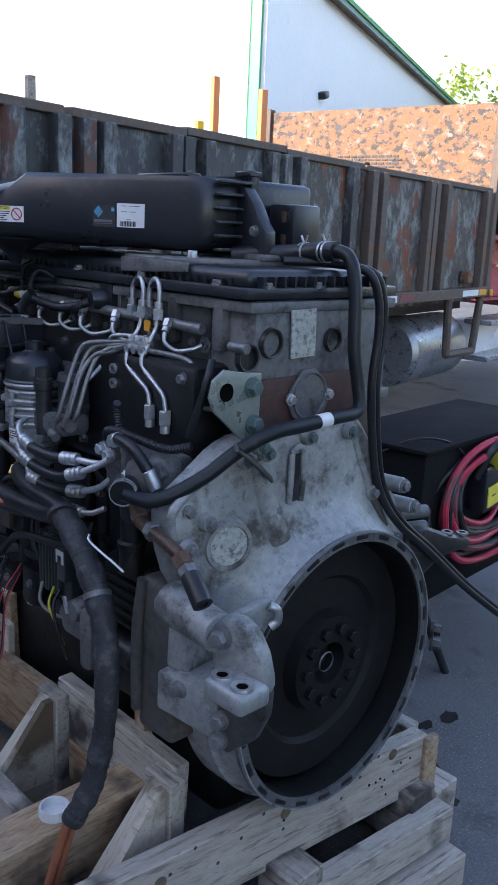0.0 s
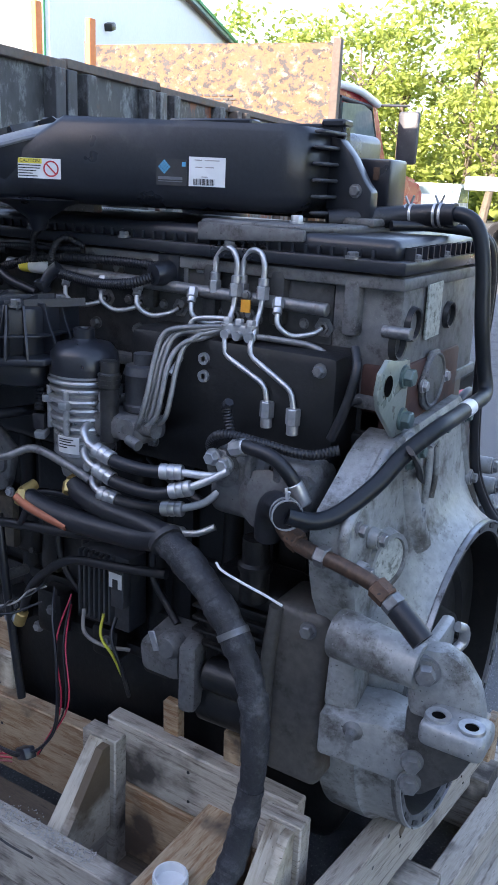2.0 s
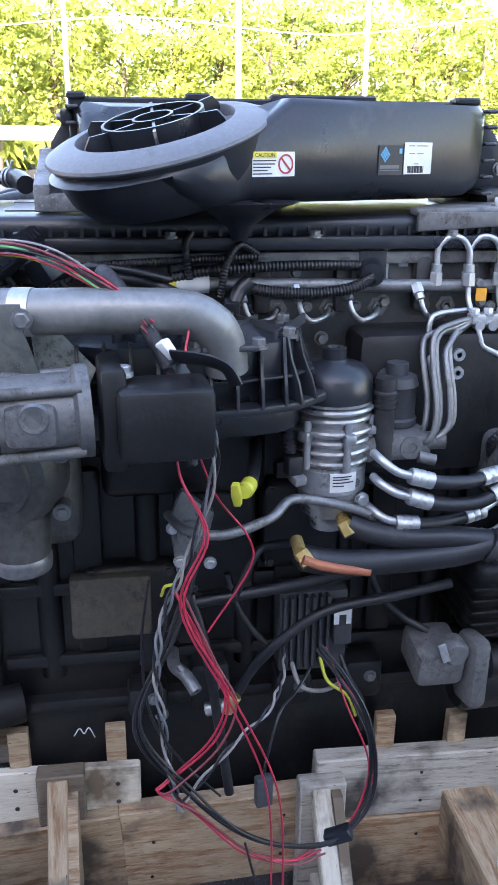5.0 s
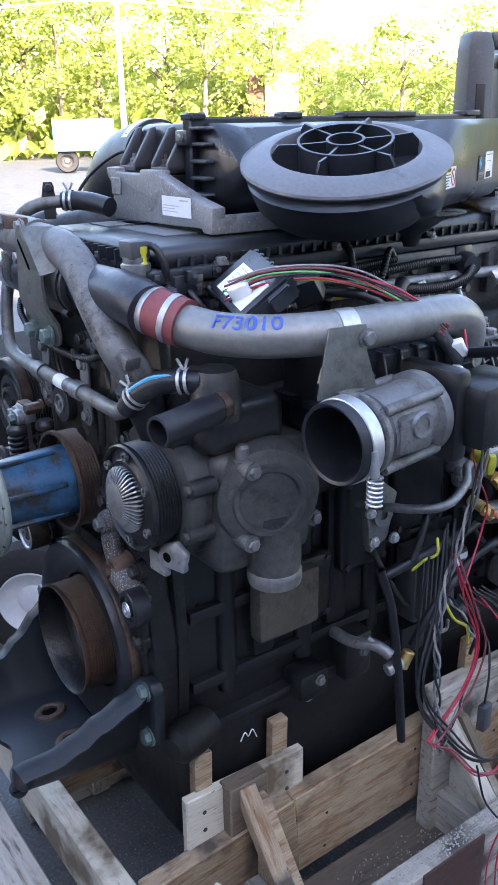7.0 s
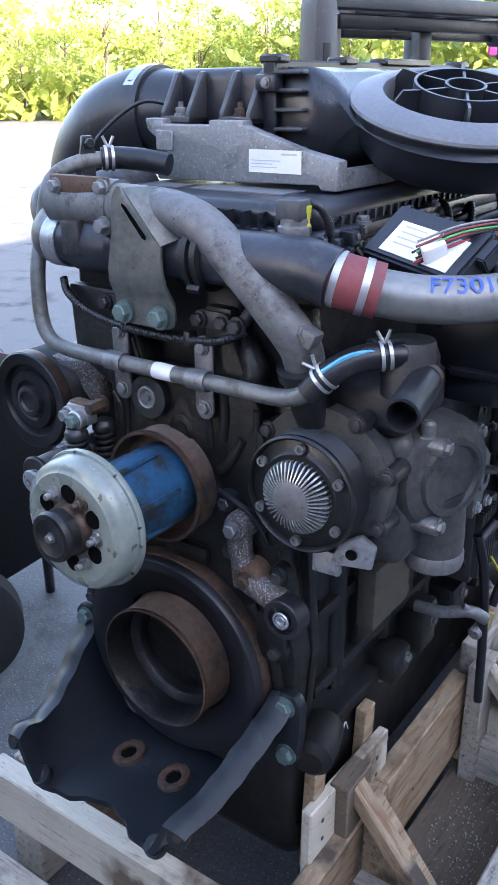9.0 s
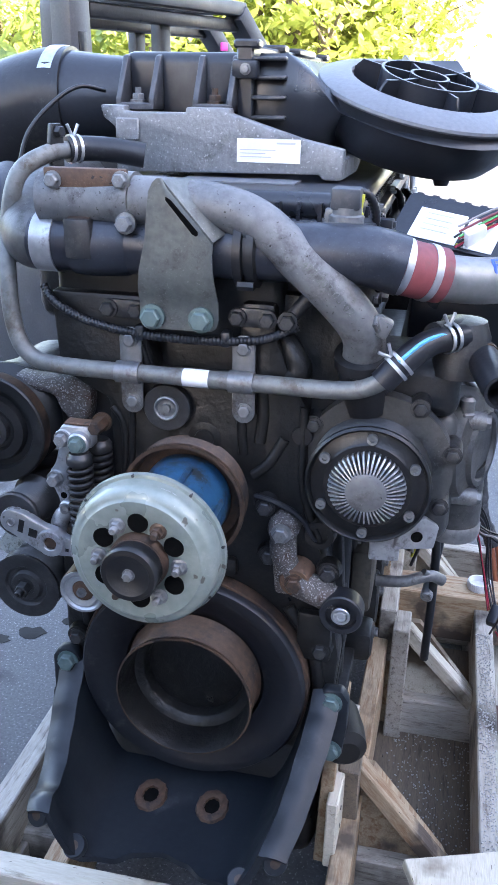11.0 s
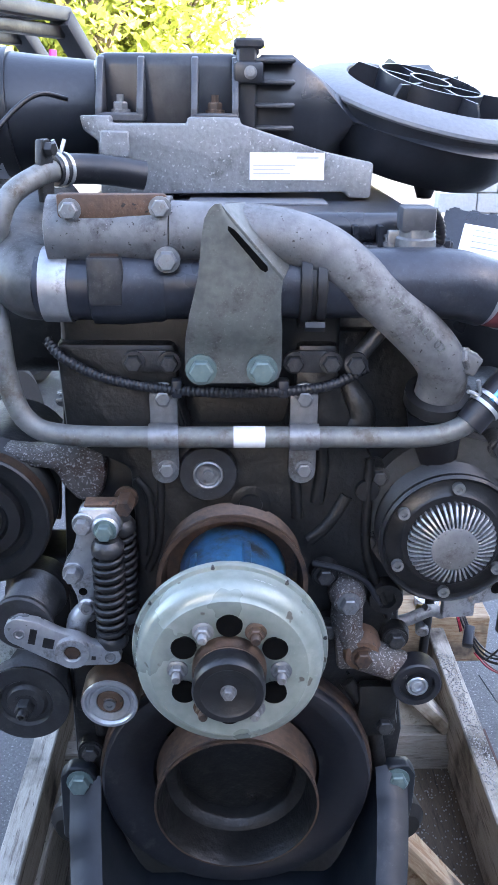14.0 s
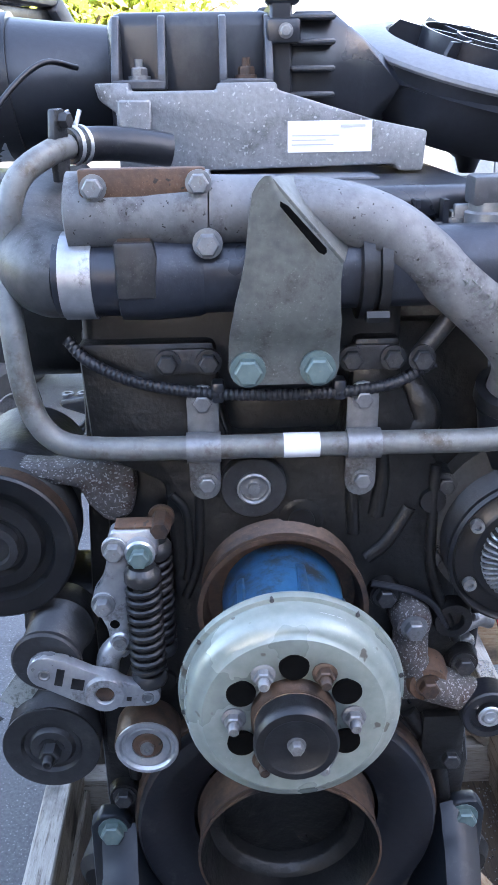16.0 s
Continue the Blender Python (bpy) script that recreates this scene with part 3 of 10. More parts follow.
bm = bmesh.new()
span(bm, (-0.19, 0.08, 0.58), (0.19, 1.15, 1.17), 0.012)
block = part("engine_block", bm, BLACK_IRON, engine)
for y in np.linspace(0.2, 1.05, 6):
    part("block_column", one(rod, (0.185, y, 0.64), (0.185, y, 1.12), 0.022, seg=12), BLACK_IRON, block)
    part("block_pad", one(box, (0.195, y + 0.07, 0.86), (0.03, 0.05, 0.34), None, 0.01), BLACK_IRON, block)
for z in (0.66, 0.80, 1.10):
    part("block_rib", one(span, (0.18, 0.12, z), (0.204, 1.13, z + 0.025), 0.006), BLACK_IRON, block)
bm = bmesh.new()
span(bm, (-0.19, 0.10, 0.30), (0.185, 1.12, 0.60), 0.04, 3)
pan = part("oil_pan", bm, BLACK_IRON, engine, "black oil pan")
part("pan_flange", one(span, (-0.215, 0.09, 0.575), (0.215, 1.14, 0.60), 0.004), BLACK_IRON, pan)
bm = bmesh.new()
span(bm, (-0.20, 0.11, 1.165), (0.185, 1.160, 1.375), 0.012)
head = part("cylinder_head", bm, GREY_HEAD, engine, "grey cylinder head with oil streaks")
for z0, x1 in ((1.165, 0.205), (1.351, 0.203)):
    part("head_flange", one(span, (-0.21, 0.10, z0), (x1, 1.165, z0 + 0.02), 0.004), GREY_HEAD, head)
# the side skin and all but the rearmost columns are darker than the head
part("head_side", one(span, (0.180, 0.115, 1.186), (0.1885, 1.045, 1.350), 0.003), HEAD_SIDE, head, "dark skin over the side of the cylinder head")
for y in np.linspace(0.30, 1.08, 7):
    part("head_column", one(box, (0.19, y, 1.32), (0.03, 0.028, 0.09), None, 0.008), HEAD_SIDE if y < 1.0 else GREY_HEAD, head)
bm = bmesh.new()
span(bm, (-0.205, 0.085, 1.375), (0.215, 1.168, 1.395), 0.004)
span(bm, (-0.19, 0.10, 1.390), (0.20, 1.15, 1.425), 0.015, 3)
for k in range(44):
    y = 0.13 + k * 0.0228
    box(bm, (0.199, y, 1.400), (0.010, 0.005, 0.016))
for k in range(14):
    box(bm, (-0.17 + k * 0.0265, 1.158, 1.403), (0.005, 0.016, 0.022))
    box(bm, (-0.17 + k * 0.0265, 0.092, 1.403), (0.005, 0.016, 0.022))
cover = part("valve_cover", bm, PLASTIC, engine, "black ribbed plastic valve cover")
for x, y in [(0.208, y) for y in (0.20, 0.42, 0.64, 0.86, 1.08)] + [(x, y) for x in (-0.14, 0.03, 0.16) for y in (1.16, 0.092)]:
    part("cover_bolt", one(bolt, (x, y, 1.396), UP, 0.009), STEEL_DULL, cover)

# flywheel housing and flywheel
HUB = Vector((0.0, 1.265, 0.648))
outline = [(0.20, 1.135), (-0.085, 1.145), (-0.13, 1.09), (-0.21, 0.98), (-0.305, 0.83), (-0.325, 0.72), (-0.315, 0.50), (-0.20, 0.365), (0.0, 0.352), (0.12, 0.378), (0.20, 0.435), (0.262, 0.530), (0.292, 0.620), (0.298, 0.690), (0.303, 0.770), (0.318, 0.840), (0.362, 0.915), (0.382, 0.985), (0.379, 1.037), (0.315, 1.078), (0.255, 1.12)]


def reach(a):
    """How far the housing's outline lies from the crank, in the direction a."""
    d = Vector((math.cos(a), math.sin(a)))
    best = 0.3
    for (x0, z0), (x1, z1) in zip(outline, outline[1:] + outline[:1]):
        p0, p1 = Vector((x0 - HUB.x, z0 - HUB.z)), Vector((x1 - HUB.x, z1 - HUB.z))
        e = p1 - p0
        den = d.x * e.y - d.y * e.x
        if abs(den) < 1e-9:
            continue
        k = (p0.x * e.y - p0.y * e.x) / den
        u = (p0.x * d.y - p0.y * d.x) / den
        if k > 0 and -1e-6 <= u <= 1 + 1e-6:
            best = max(best, k)
    return best


bm = bmesh.new()
rings = []
SEG = 120
for k in range(SEG):
    a = 2 * math.pi * k / SEG
    far = max(0.300, reach(a))
    ring = []
    for s_, dy in ((0.0, -0.004), (0.03, -0.012), (0.10, -0.030), (0.22, -0.050), (0.40, -0.064), (0.65, -0.070), (0.93, -0.072), (1.0, -0.082), (1.0, -0.14)):
        rr = 0.2855 + (far - 0.2855) * s_
        ring.append(bm.verts.new(HUB + Vector((math.cos(a) * rr, dy, math.sin(a) * rr))))
    rings.append(ring)
for k in range(SEG):
    p, q = rings[k], rings[(k + 1) % SEG]
    for j in range(len(p) - 1):
        bm.faces.new((p[j], q[j], q[j + 1], p[j + 1]))
housing_back = part("flywheel_housing", bm, ALLOY, engine, "weathered pale alloy flywheel housing with black specks", 50)
bm = bmesh.new()
lathe(bm, HUB, REAR, [(0.266, -0.006), (0.266, 0.0), (0.2865, 0.0), (0.2875, -0.004), (0.2875, -0.012)], 96)
part("bell_ring", bm, ALLOY_DULL, housing_back)
# the bell's inside takes a much darker material than its ring
part("bell_inside", one(lathe, HUB, REAR, [(0.266, -0.10), (0.266, -0.006)], 96), OILY_IRON, housing_back, "near-black inside of the bell")
bm = bmesh.new()
lathe(bm, HUB, REAR, [(0, -0.075), (0.04, -0.075), (0.045, -0.035), (0.100, -0.035), (0.108, -0.062), (0.17, -0.066), (0.18, -0.055), (0.248, -0.055), (0.253, -0.062), (0.253, -0.10), (0, -0.10)], 72)
wheel = part("flywheel", bm, OILY_IRON, engine, "dark oily flywheel")
for k in range(10):
    a = radians(36 * k)
    part("flywheel_bolt", one(bolt, HUB + Vector((math.cos(a) * 0.075, -0.035, math.sin(a) * 0.075)), REAR, 0.013, 0.014, False), OILY_IRON, wheel)
part("pilot_ring", one(lathe, HUB, REAR, [(0.019, -0.044), (0.020, -0.041), (0.022, -0.044)], 28), STEEL_DULL, wheel)

# ---- engine front ----
bm = bmesh.new()
slab(bm, [(-0.205, 0.60), (0.20, 0.60), (0.215, 0.78), (0.20, 0.98), (0.215, 1.16), (0.20, 1.30), (-0.20, 1.30), (-0.215, 1.0), (-0.215, 0.75)], (0, 0.112, 0), (1, 0, 0), (0, 0, 1), 0.022, 0.006)
slab(bm, [(-0.203, 0.602), (0.198, 0.602), (0.212, 0.78), (0.186, 0.95), (0.156, 1.03), (0.149, 1.165), (0.128, 1.200), (0.108, 1.250), (0.104, 1.296), (0.060, 1.296), (0.058, 1.235), (0.050, 1.192), (-0.056, 1.192), (-0.066, 1.235), (-0.070, 1.296), (-0.198, 1.296), (-0.192, 1.185), (-0.124, 1.150), (-0.119, 1.020), (-0.165, 0.965), (-0.212, 0.93), (-0.212, 0.75)], (0, 0.092, 0), (1, 0, 0), (0, 0, 1), 0.047, 0.007)
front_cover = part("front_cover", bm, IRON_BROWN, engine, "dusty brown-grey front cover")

DAMP = Vector((-0.003, 0.0, 0.726))
bm = bmesh.new()
lathe(bm, DAMP, FRONT, [(0, -0.06), (0.166, -0.06), (0.1715, -0.052), (0.1715, -0.014), (0.168, -0.0095), (0.152, -0.0095), (0.148, -0.0125), (0.130, -0.016), (0.116, -0.028), (0.108, -0.03)], 96)
damper = part("crank_damper", bm, RUBBER, engine, "black crankshaft damper")
part("damper_rim", one(lathe, DAMP, FRONT, [(0.171, -0.056), (0.1745, -0.055), (0.1760, -0.050), (0.1760, -0.028), (0.1745, -0.024), (0.171, -0.023)], 96), RUST_WARM, damper, "rubbed rusty rim of the damper")
bm = bmesh.new()
prof = [(0.104, -0.032)]
for k in range(10):
    prof += [(0.1005, -0.030 + k * 0.0048), (0.0970, -0.0276 + k * 0.0048)]
prof += [(0.1005, 0.019), (0.1022, 0.0235), (0.1022, 0.027), (0.0992, 0.0275)]
lathe(bm, DAMP, FRONT, prof, 96)
crankp = part("crank_pulley", bm, RUST_WARM, engine, "rusty ribbed crankshaft pulley")
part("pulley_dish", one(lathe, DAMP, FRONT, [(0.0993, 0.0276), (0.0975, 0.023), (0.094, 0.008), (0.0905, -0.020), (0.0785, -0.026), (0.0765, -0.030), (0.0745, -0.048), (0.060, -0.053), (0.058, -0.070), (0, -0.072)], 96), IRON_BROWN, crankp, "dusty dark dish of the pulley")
FAN = Vector((-0.009, 0.0, 1.026))
bm = bmesh.new()
prof = [(0, -0.06), (0.083, -0.06)]
for k in range(9):
    prof += [(0.083, -0.055 + k * 0.005), (0.0795, -0.0525 + k * 0.005)]
prof += [(0.0862, -0.009), (0.0862, -0.002), (0.081, -0.002), (0.076, -0.03), (0.03, -0.035), (0, -0.035)]
lathe(bm, FAN, FRONT, prof, 72)
part("fan_pulley", bm, RUST_WARM, engine, "rust-edged ribbed fan pulley")
bm = bmesh.new()
tilt = Vector((-0.02, -1, 0.02)).normalized()
lathe(bm, FAN, tilt, [(0, -0.03), (0.062, -0.03), (0.060, 0.02), (0.055, 0.09), (0.058, 0.12), (0.05, 0.14), (0, 0.14)], 40)
hub = part("fan_hub_body", bm, BLUE_PAINT, engine, "chipped blue fan hub")
for k in range(6):
    a = radians(60 * k + 15)
    part("hub_rib", one(box, FAN + Vector((math.cos(a) * 0.058, -0.06, math.sin(a) * 0.058)), (0.010, 0.11, 0.010), (0, -math.degrees(a), 0), 0.003), BLUE_PAINT, hub)
DISC = FAN + tilt * 0.148
bm = bmesh.new()
lathe(bm, DISC, tilt, [(0.03, -0.008), (0.040, -0.006), (0.072, -0.006), (0.075, -0.028), (0.089, -0.034), (0.0945, -0.034), (0.0958, -0.028), (0.0928, -0.022), (0.0922, -0.010), (0.0905, -0.001), (0.0868, 0.0040), (0.0815, 0.0058), (0.0785, 0.0074), (0.0765, 0.0092), (0.060, 0.0096), (0.0575, 0.0082), (0.046, 0.0078), (0.040, 0.004), (0.03, 0.004), (0.03, -0.008)], 80)
disc = part("fan_hub_disc", bm, DISC_GREEN, engine, "pale green coated fan mounting disc")
part("disc_rim", one(lathe, DISC, tilt, [(0.0928, -0.030), (0.0972, -0.031), (0.0982, -0.027), (0.0968, -0.0225), (0.0928, -0.022), (0.0928, -0.030)], 80), DISC_GREEN, disc)
part("rim_tag", one(lathe, DISC, tilt, [(0.0880, -0.0002), (0.0922, -0.010)], 6, 62, 14), WHITE_LABEL, disc)
u_, v_, w_ = frame_of(tilt)
for k in range(8):
    a = radians(45 * k + 10)
    part("rim_rivet", one(lathe, DISC + (u_ * math.cos(a) + v_ * math.sin(a)) * 0.0955, tilt, [(0, -0.020), (0.002, -0.021), (0.0022, -0.026)], 10), IRON, disc)
x_, y_, z_ = frame_of(tilt)
for k in range(6):
    a = radians(60 * k + 30)
    at = DISC + (x_ * math.cos(a) + y_ * math.sin(a)) * 0.0505
    # dark disc on the face paints the hole's shade; nothing is cut
    part("disc_hole", one(lathe, at, tilt, [(0, 0.0101), (0.0122, 0.0101), (0.0126, 0.0080)], 24), HOLE_SHADE, disc)
for k in range(6):
    a = radians(60 * k)
    at = DISC + (x_ * math.cos(a) + y_ * math.sin(a)) * 0.0500
    bm = bmesh.new()
    lathe(bm, at, tilt, [(0.0104, 0.0076), (0.0104, 0.0098), (0.0090, 0.0108), (0, 0.0108)], 18)
    lathe(bm, at, tilt, [(0.0078, 0.0105), (0.0078, 0.0170), (0.0066, 0.0182), (0.0045, 0.0182)], 6)
    lathe(bm, at, tilt, [(0.0046, 0.0180), (0.0046, 0.0250), (0.0038, 0.0262), (0, 0.0262)], 12)
    part("stud_nut", bm, (STEEL_DULL, RUST_WARM, BOLT_GREY)[k % 3], disc)
bm = bmesh.new()
lathe(bm, DISC, tilt, [(0.0360, 0.004), (0.0358, 0.013), (0.0340, 0.0155), (0.0342, 0.0205), (0.0325, 0.0215)], 44)
collar = part("hub_collar", bm, RUST_WARM, disc, "rusty collar behind the bearing cap")
bm = bmesh.new()
lathe(bm, DISC, tilt, [(0.0338, 0.020), (0.0330, 0.024), (0.0330, 0.034), (0.0345, 0.0355), (0.0345, 0.0415), (0.0325, 0.0445), (0.0265, 0.0450), (0.0245, 0.0435), (0.012, 0.0430), (0.0095, 0.0418), (0, 0.0418)], 44)
nose = part("hub_nose", bm, BLACK_IRON, disc, "black bearing cap")
part("nose_bolt", one(bolt, DISC + tilt * 0.0418, tilt, 0.0060, 0.0075), STEEL_DULL, nose)

CLUTCH = Vector((0.236, 0.006, 1.080))
bm = bmesh.new()
prof = [(0, -0.055), (0.079, -0.055)]
for k in range(9):
    prof += [(0.0795, -0.052 + k * 0.0048), (0.0768, -0.0496 + k * 0.0048)]
prof += [(0.0805, -0.007), (0.0805, -0.002), (0.0775, 0.001), (0.0745, -0.002), (0.0735, -0.006), (0.059, -0.003), (0.056, 0.0), (0, 0.0)]
lathe(bm, CLUTCH, FRONT, prof, 72)
clutch = part("water_pump_pulley", bm, BLACK_IRON, engine, "black pump pulley with a finned alloy clutch")
bm = bmesh.new()
lathe(bm, CLUTCH, FRONT, [(0, 0.0), (0.0485, 0.0), (0.0485, 0.005), (0.030, 0.010), (0.026, 0.018), (0.0, 0.018)], 48)
part("clutch_face", bm, BLACK_IRON, clutch)
part("clutch_hub", one(lathe, CLUTCH, FRONT, [(0.0268, 0.010), (0.0262, 0.0195), (0.0240, 0.0210), (0, 0.0212)], 40), ALLOY_DULL, clutch, "speckled alloy centre of the clutch")
for k in range(44):
    a = radians(360 * k / 44)
    bm = bmesh.new()
    d_ = Vector((math.cos(a), 0, math.sin(a)))
    slab(bm, [(0.024, 0.004), (0.0490, 0.0), (0.0500, 0.006), (0.0475, 0.0105), (0.030, 0.0195), (0.024, 0.0195)], CLUTCH - d_.cross(FRONT) * 0.0011, d_, FRONT, 0.0022, 0.0)
    part("clutch_fin", bm, ALLOY_BRIGHT, clutch)
for k in range(6):
    a = radians(60 * k + 28)
    at = CLUTCH + Vector((math.cos(a) * 0.0655, 0.003, math.sin(a) * 0.0655))
    part("screw", one(lathe, at, FRONT, [(0, 0), (0.0068, 0), (0.0068, 0.007), (0.0035, 0.007), (0.0035, 0.003), (0, 0.003)], 14), STEEL_DULL, clutch)

# coolant cross pipe
bm = bmesh.new()
tube(bm, [(-0.198, 0.155, 1.463), (-0.215, 0.105, 1.460), (-0.243, 0.072, 1.435), (-0.257, 0.060, 1.370), (-0.252, 0.038, 1.310), (-0.244, 0.028, 1.250), (-0.226, 0.023, 1.215), (-0.19, 0.021, 1.202), (-0.1, 0.02, 1.200), (0.0, 0.02, 1.200), (0.1, 0.02, 1.200), (0.19, 0.018, 1.201), (0.228, 0.015, 1.210), (0.256, 0.012, 1.230)], 0.0115, 16, 6)
cross = part("coolant_pipe", bm, PIPE_DULL, engine, "grey galvanised coolant pipe")
for x in (-0.083, 0.068):
    bm = bmesh.new()
    slab(bm, [(-0.015, -0.045)] + arc(0, -0.045, 0.015, 180, 360, 8)[1:] + arc(0, 0.043, 0.015, 0, 180, 8), (x, 0.034, 1.200), (1, 0, 0), (0, 0, 1), 0.004, 0.0008)
    tube(bm, [(x - 0.016, 0.02, 1.2), (x + 0.016, 0.02, 1.2)], 0.0145, 20, 1)
    bolt(bm, (x, 0.029, 1.2415), FRONT, 0.0085)
    bolt(bm, (x + 0.002, 0.029, 1.158), FRONT, 0.0085)
    part("pipe_clamp", bm, STEEL_DULL, cross)
part("pipe_label", one(tube, [(-0.008, 0.02, 1.2), (0.026, 0.02, 1.2)], 0.0119, 20, 1), WHITE_LABEL, cross)
bm = bmesh.new()
tube(bm, [(0.243, 0.013, 1.217), (0.265, 0.02, 1.242), (0.295, 0.045, 1.262), (0.335, 0.08, 1.265)], 0.0165, 16, 6)
hose = part("coolant_hose", bm, RUBBER, engine, "black coolant hose with blue stripe")
bm = bmesh.new()
tube(bm, [(0.262, 0.004, 1.248), (0.293, 0.029, 1.2705), (0.333, 0.066, 1.2735)], 0.003, 6, 6)
part("stripe", bm, BLUE_LABEL, hose)

# thermostat casting and bracket
bm = bmesh.new()
tube(bm, [(-0.07, 0.035, 1.415), (0.025, 0.032, 1.413), (0.083, 0.028, 1.397), (0.132, 0.024, 1.360), (0.178, 0.022, 1.320), (0.207, 0.026, 1.288), (0.217, 0.038, 1.262), (0.216, 0.052, 1.230)], lambda s: 0.030 - 0.0035 * min(1.0, s / 0.5), 24, 6)
tube(bm, [(-0.195, 0.04, 1.415), (-0.182, 0.04, 1.415), (-0.125, 0.04, 1.415), (-0.07, 0.037, 1.415)], lambda s: 0.020 if s < 0.02 else 0.034, 24, 2)
box(bm, (0.238, 0.024, 1.284), (0.022, 0.025, 0.022), (0, 25, 0), 0.004)
elbow = part("thermostat_pipe", bm, ALLOY_DULL, engine, "dull cast alloy coolant elbow")
bm = bmesh.new()
slab(bm, [(-0.105, -0.013), (0.0, -0.013), (0.0, 0.013), (-0.105, 0.013)], (-0.073, 0.022, 1.440), (1, 0, 0), (0, 0, 1), 0.012, 0.003)
strap = part("strap_bar", bm, RUST, engine, "rusty strap bar")
for at in ((-0.1655, 0.010, 1.438), (-0.0790, 0.010, 1.4405)):
    part("strap_bolt", one(bolt, at, FRONT, 0.0086, 0.010), BOLT_GREY, strap)
part("pipe_bolt", one(bolt, (-0.073, 0.004, 1.392), FRONT, 0.0100, 0.013), BOLT_GREY, engine)
LIFT_ROWS = [(1.266, -0.048, 0.032, 0.004), (1.270, -0.054, 0.038, 0.004), (1.280, -0.058, 0.041, 0.004), (1.300, -0.0575, 0.041, 0.002), (1.312, -0.0565, 0.0405, -0.005), (1.325, -0.0545, 0.040, -0.012), (1.342, -0.0515, 0.0385, -0.015), (1.362, -0.0465, 0.038, -0.016), (1.378, -0.0430, 0.0395, -0.016), (1.384, -0.0422, 0.0345, -0.016), (1.400, -0.0405, 0.0200, -0.016), (1.418, -0.0385, 0.0030, -0.016), (1.434, -0.0360, -0.0115, -0.016), (1.443, -0.0310, -0.0170, -0.016), (1.4475, -0.0260, -0.0205, -0.016)]
bm = bmesh.new()
sheet = [[bm.verts.new((x0 + (x1 - x0) * k / 8, y + 0.0035 * (k / 8) ** 6, z)) for k in range(9)] for z, x0, x1, y in LIFT_ROWS]
for p_, q_ in zip(sheet, sheet[1:]):
    for k in range(8):
        bm.faces.new((p_[k], p_[k + 1], q_[k + 1], q_[k]))
bmesh.ops.recalc_face_normals(bm, faces=bm.faces)
bmesh.ops.solidify(bm, geom=list(bm.faces), thickness=0.005)
lift = part("lifting_bracket", bm, BRACKET, engine, "grey folded lifting bracket with a slot", 55)
# the folded tab runs back from the sloping edge
fold_a, fold_b = Vector((0.0405, -0.014, 1.378)), Vector((-0.019, -0.014, 1.4455))
fold_way = (fold_b - fold_a).normalized()
bm = bmesh.new()
slab(bm, [(0.0, 0.0), (0.090, 0.0), (0.088, 0.012), (0.074, 0.050), (0.006, 0.050), (0.0, 0.040)], fold_a, fold_way, (0.25, 1, 0.22), 0.005, 0.001)
part("bracket_fold", bm, BRACKET, lift)
# thin black strip laid on the plate paints the slot's shade
bm = bmesh.new()
across = Vector((-0.75, 0, -0.66))
slot_c = fold_a.lerp(fold_b, 0.52) + across * 0.008 + Vector((0, -0.0078, 0))
slab(bm, [(-0.029, -0.002), (-0.026, -0.0040), (0.020, -0.0030), (0.027, -0.0006), (0.024, 0.0022), (-0.024, 0.0030), (-0.029, 0.001)], slot_c, fold_way, across, 0.0006)
part("bracket_slot", bm, HOLE_SHADE, lift, "dark strip painting the shaded slot along the fold")
for x in (-0.041, 0.021):
    part("bracket_bolt", one(bolt, (x, -0.001, 1.282), FRONT, 0.0125, 0.013), BOLT_GREEN, lift)
bm = bmesh.new()
tube(bm, [(-0.205, 0.042, 1.36), (-0.19, 0.041, 1.36), (-0.17, 0.04, 1.36), (0.0, 0.04, 1.362), (0.12, 0.045, 1.362), (0.21, 0.045, 1.362), (0.255, 0.05, 1.352)], 0.036, 28, 6)
low = part("egr_tube", bm, EGR_PAINT, engine, "black crossover tube")
part("intake_elbow", one(tube, [(-0.196, 0.043, 1.36), (-0.216, 0.052, 1.361), (-0.234, 0.084, 1.370), (-0.238, 0.135, 1.388), (-0.238, 0.20, 1.400), (-0.236, 0.26, 1.405)], lambda s: 0.0375 + 0.008 * min(1.0, 2 * s), 28, 6), PUMP_GREY, low, "blue-grey cast elbow")
part("tube_clamp", one(tube, [(-0.20, 0.041, 1.36), (-0.172, 0.04, 1.36)], 0.0385, 28, 1), ALLOY_BRIGHT, low)
bm = bmesh.new()
lathe(bm, (-0.152, 0.04, 1.361), SIDE, [(0.0365, 0), (0.0405, 0.002), (0.0415, 0.03), (0.0405, 0.042), (0.0385, 0.07), (0.0365, 0.075)], 28)
part("flange_band", bm, EGR_PAINT, low)
bm = bmesh.new()
slab(bm, [(-0.018, -0.024), (0.015, -0.024), (0.017, 0.012), (0.014, 0.024), (-0.019, 0.024)], (-0.133, 0.024, 1.371), (1, 0, 0), (0, 0, 1), 0.026, 0.003)
part("flange_lug", bm, IRON, low, "square cast lug")
part("lug_face", one(box, (-0.135, 0.010, 1.3945), (0.028, 0.022, 0.003), (10, 0, 0), 0.001), RUST_WARM, low, "rubbed rusty top of the lug")
bm = bmesh.new()
lathe(bm, (0.058, 0.042, 1.362), SIDE, [(0.0365, 0.0), (0.046, 0.001), (0.046, 0.011), (0.040, 0.012), (0.040, 0.016), (0.045, 0.017), (0.045, 0.026), (0.0365, 0.028)], 28)
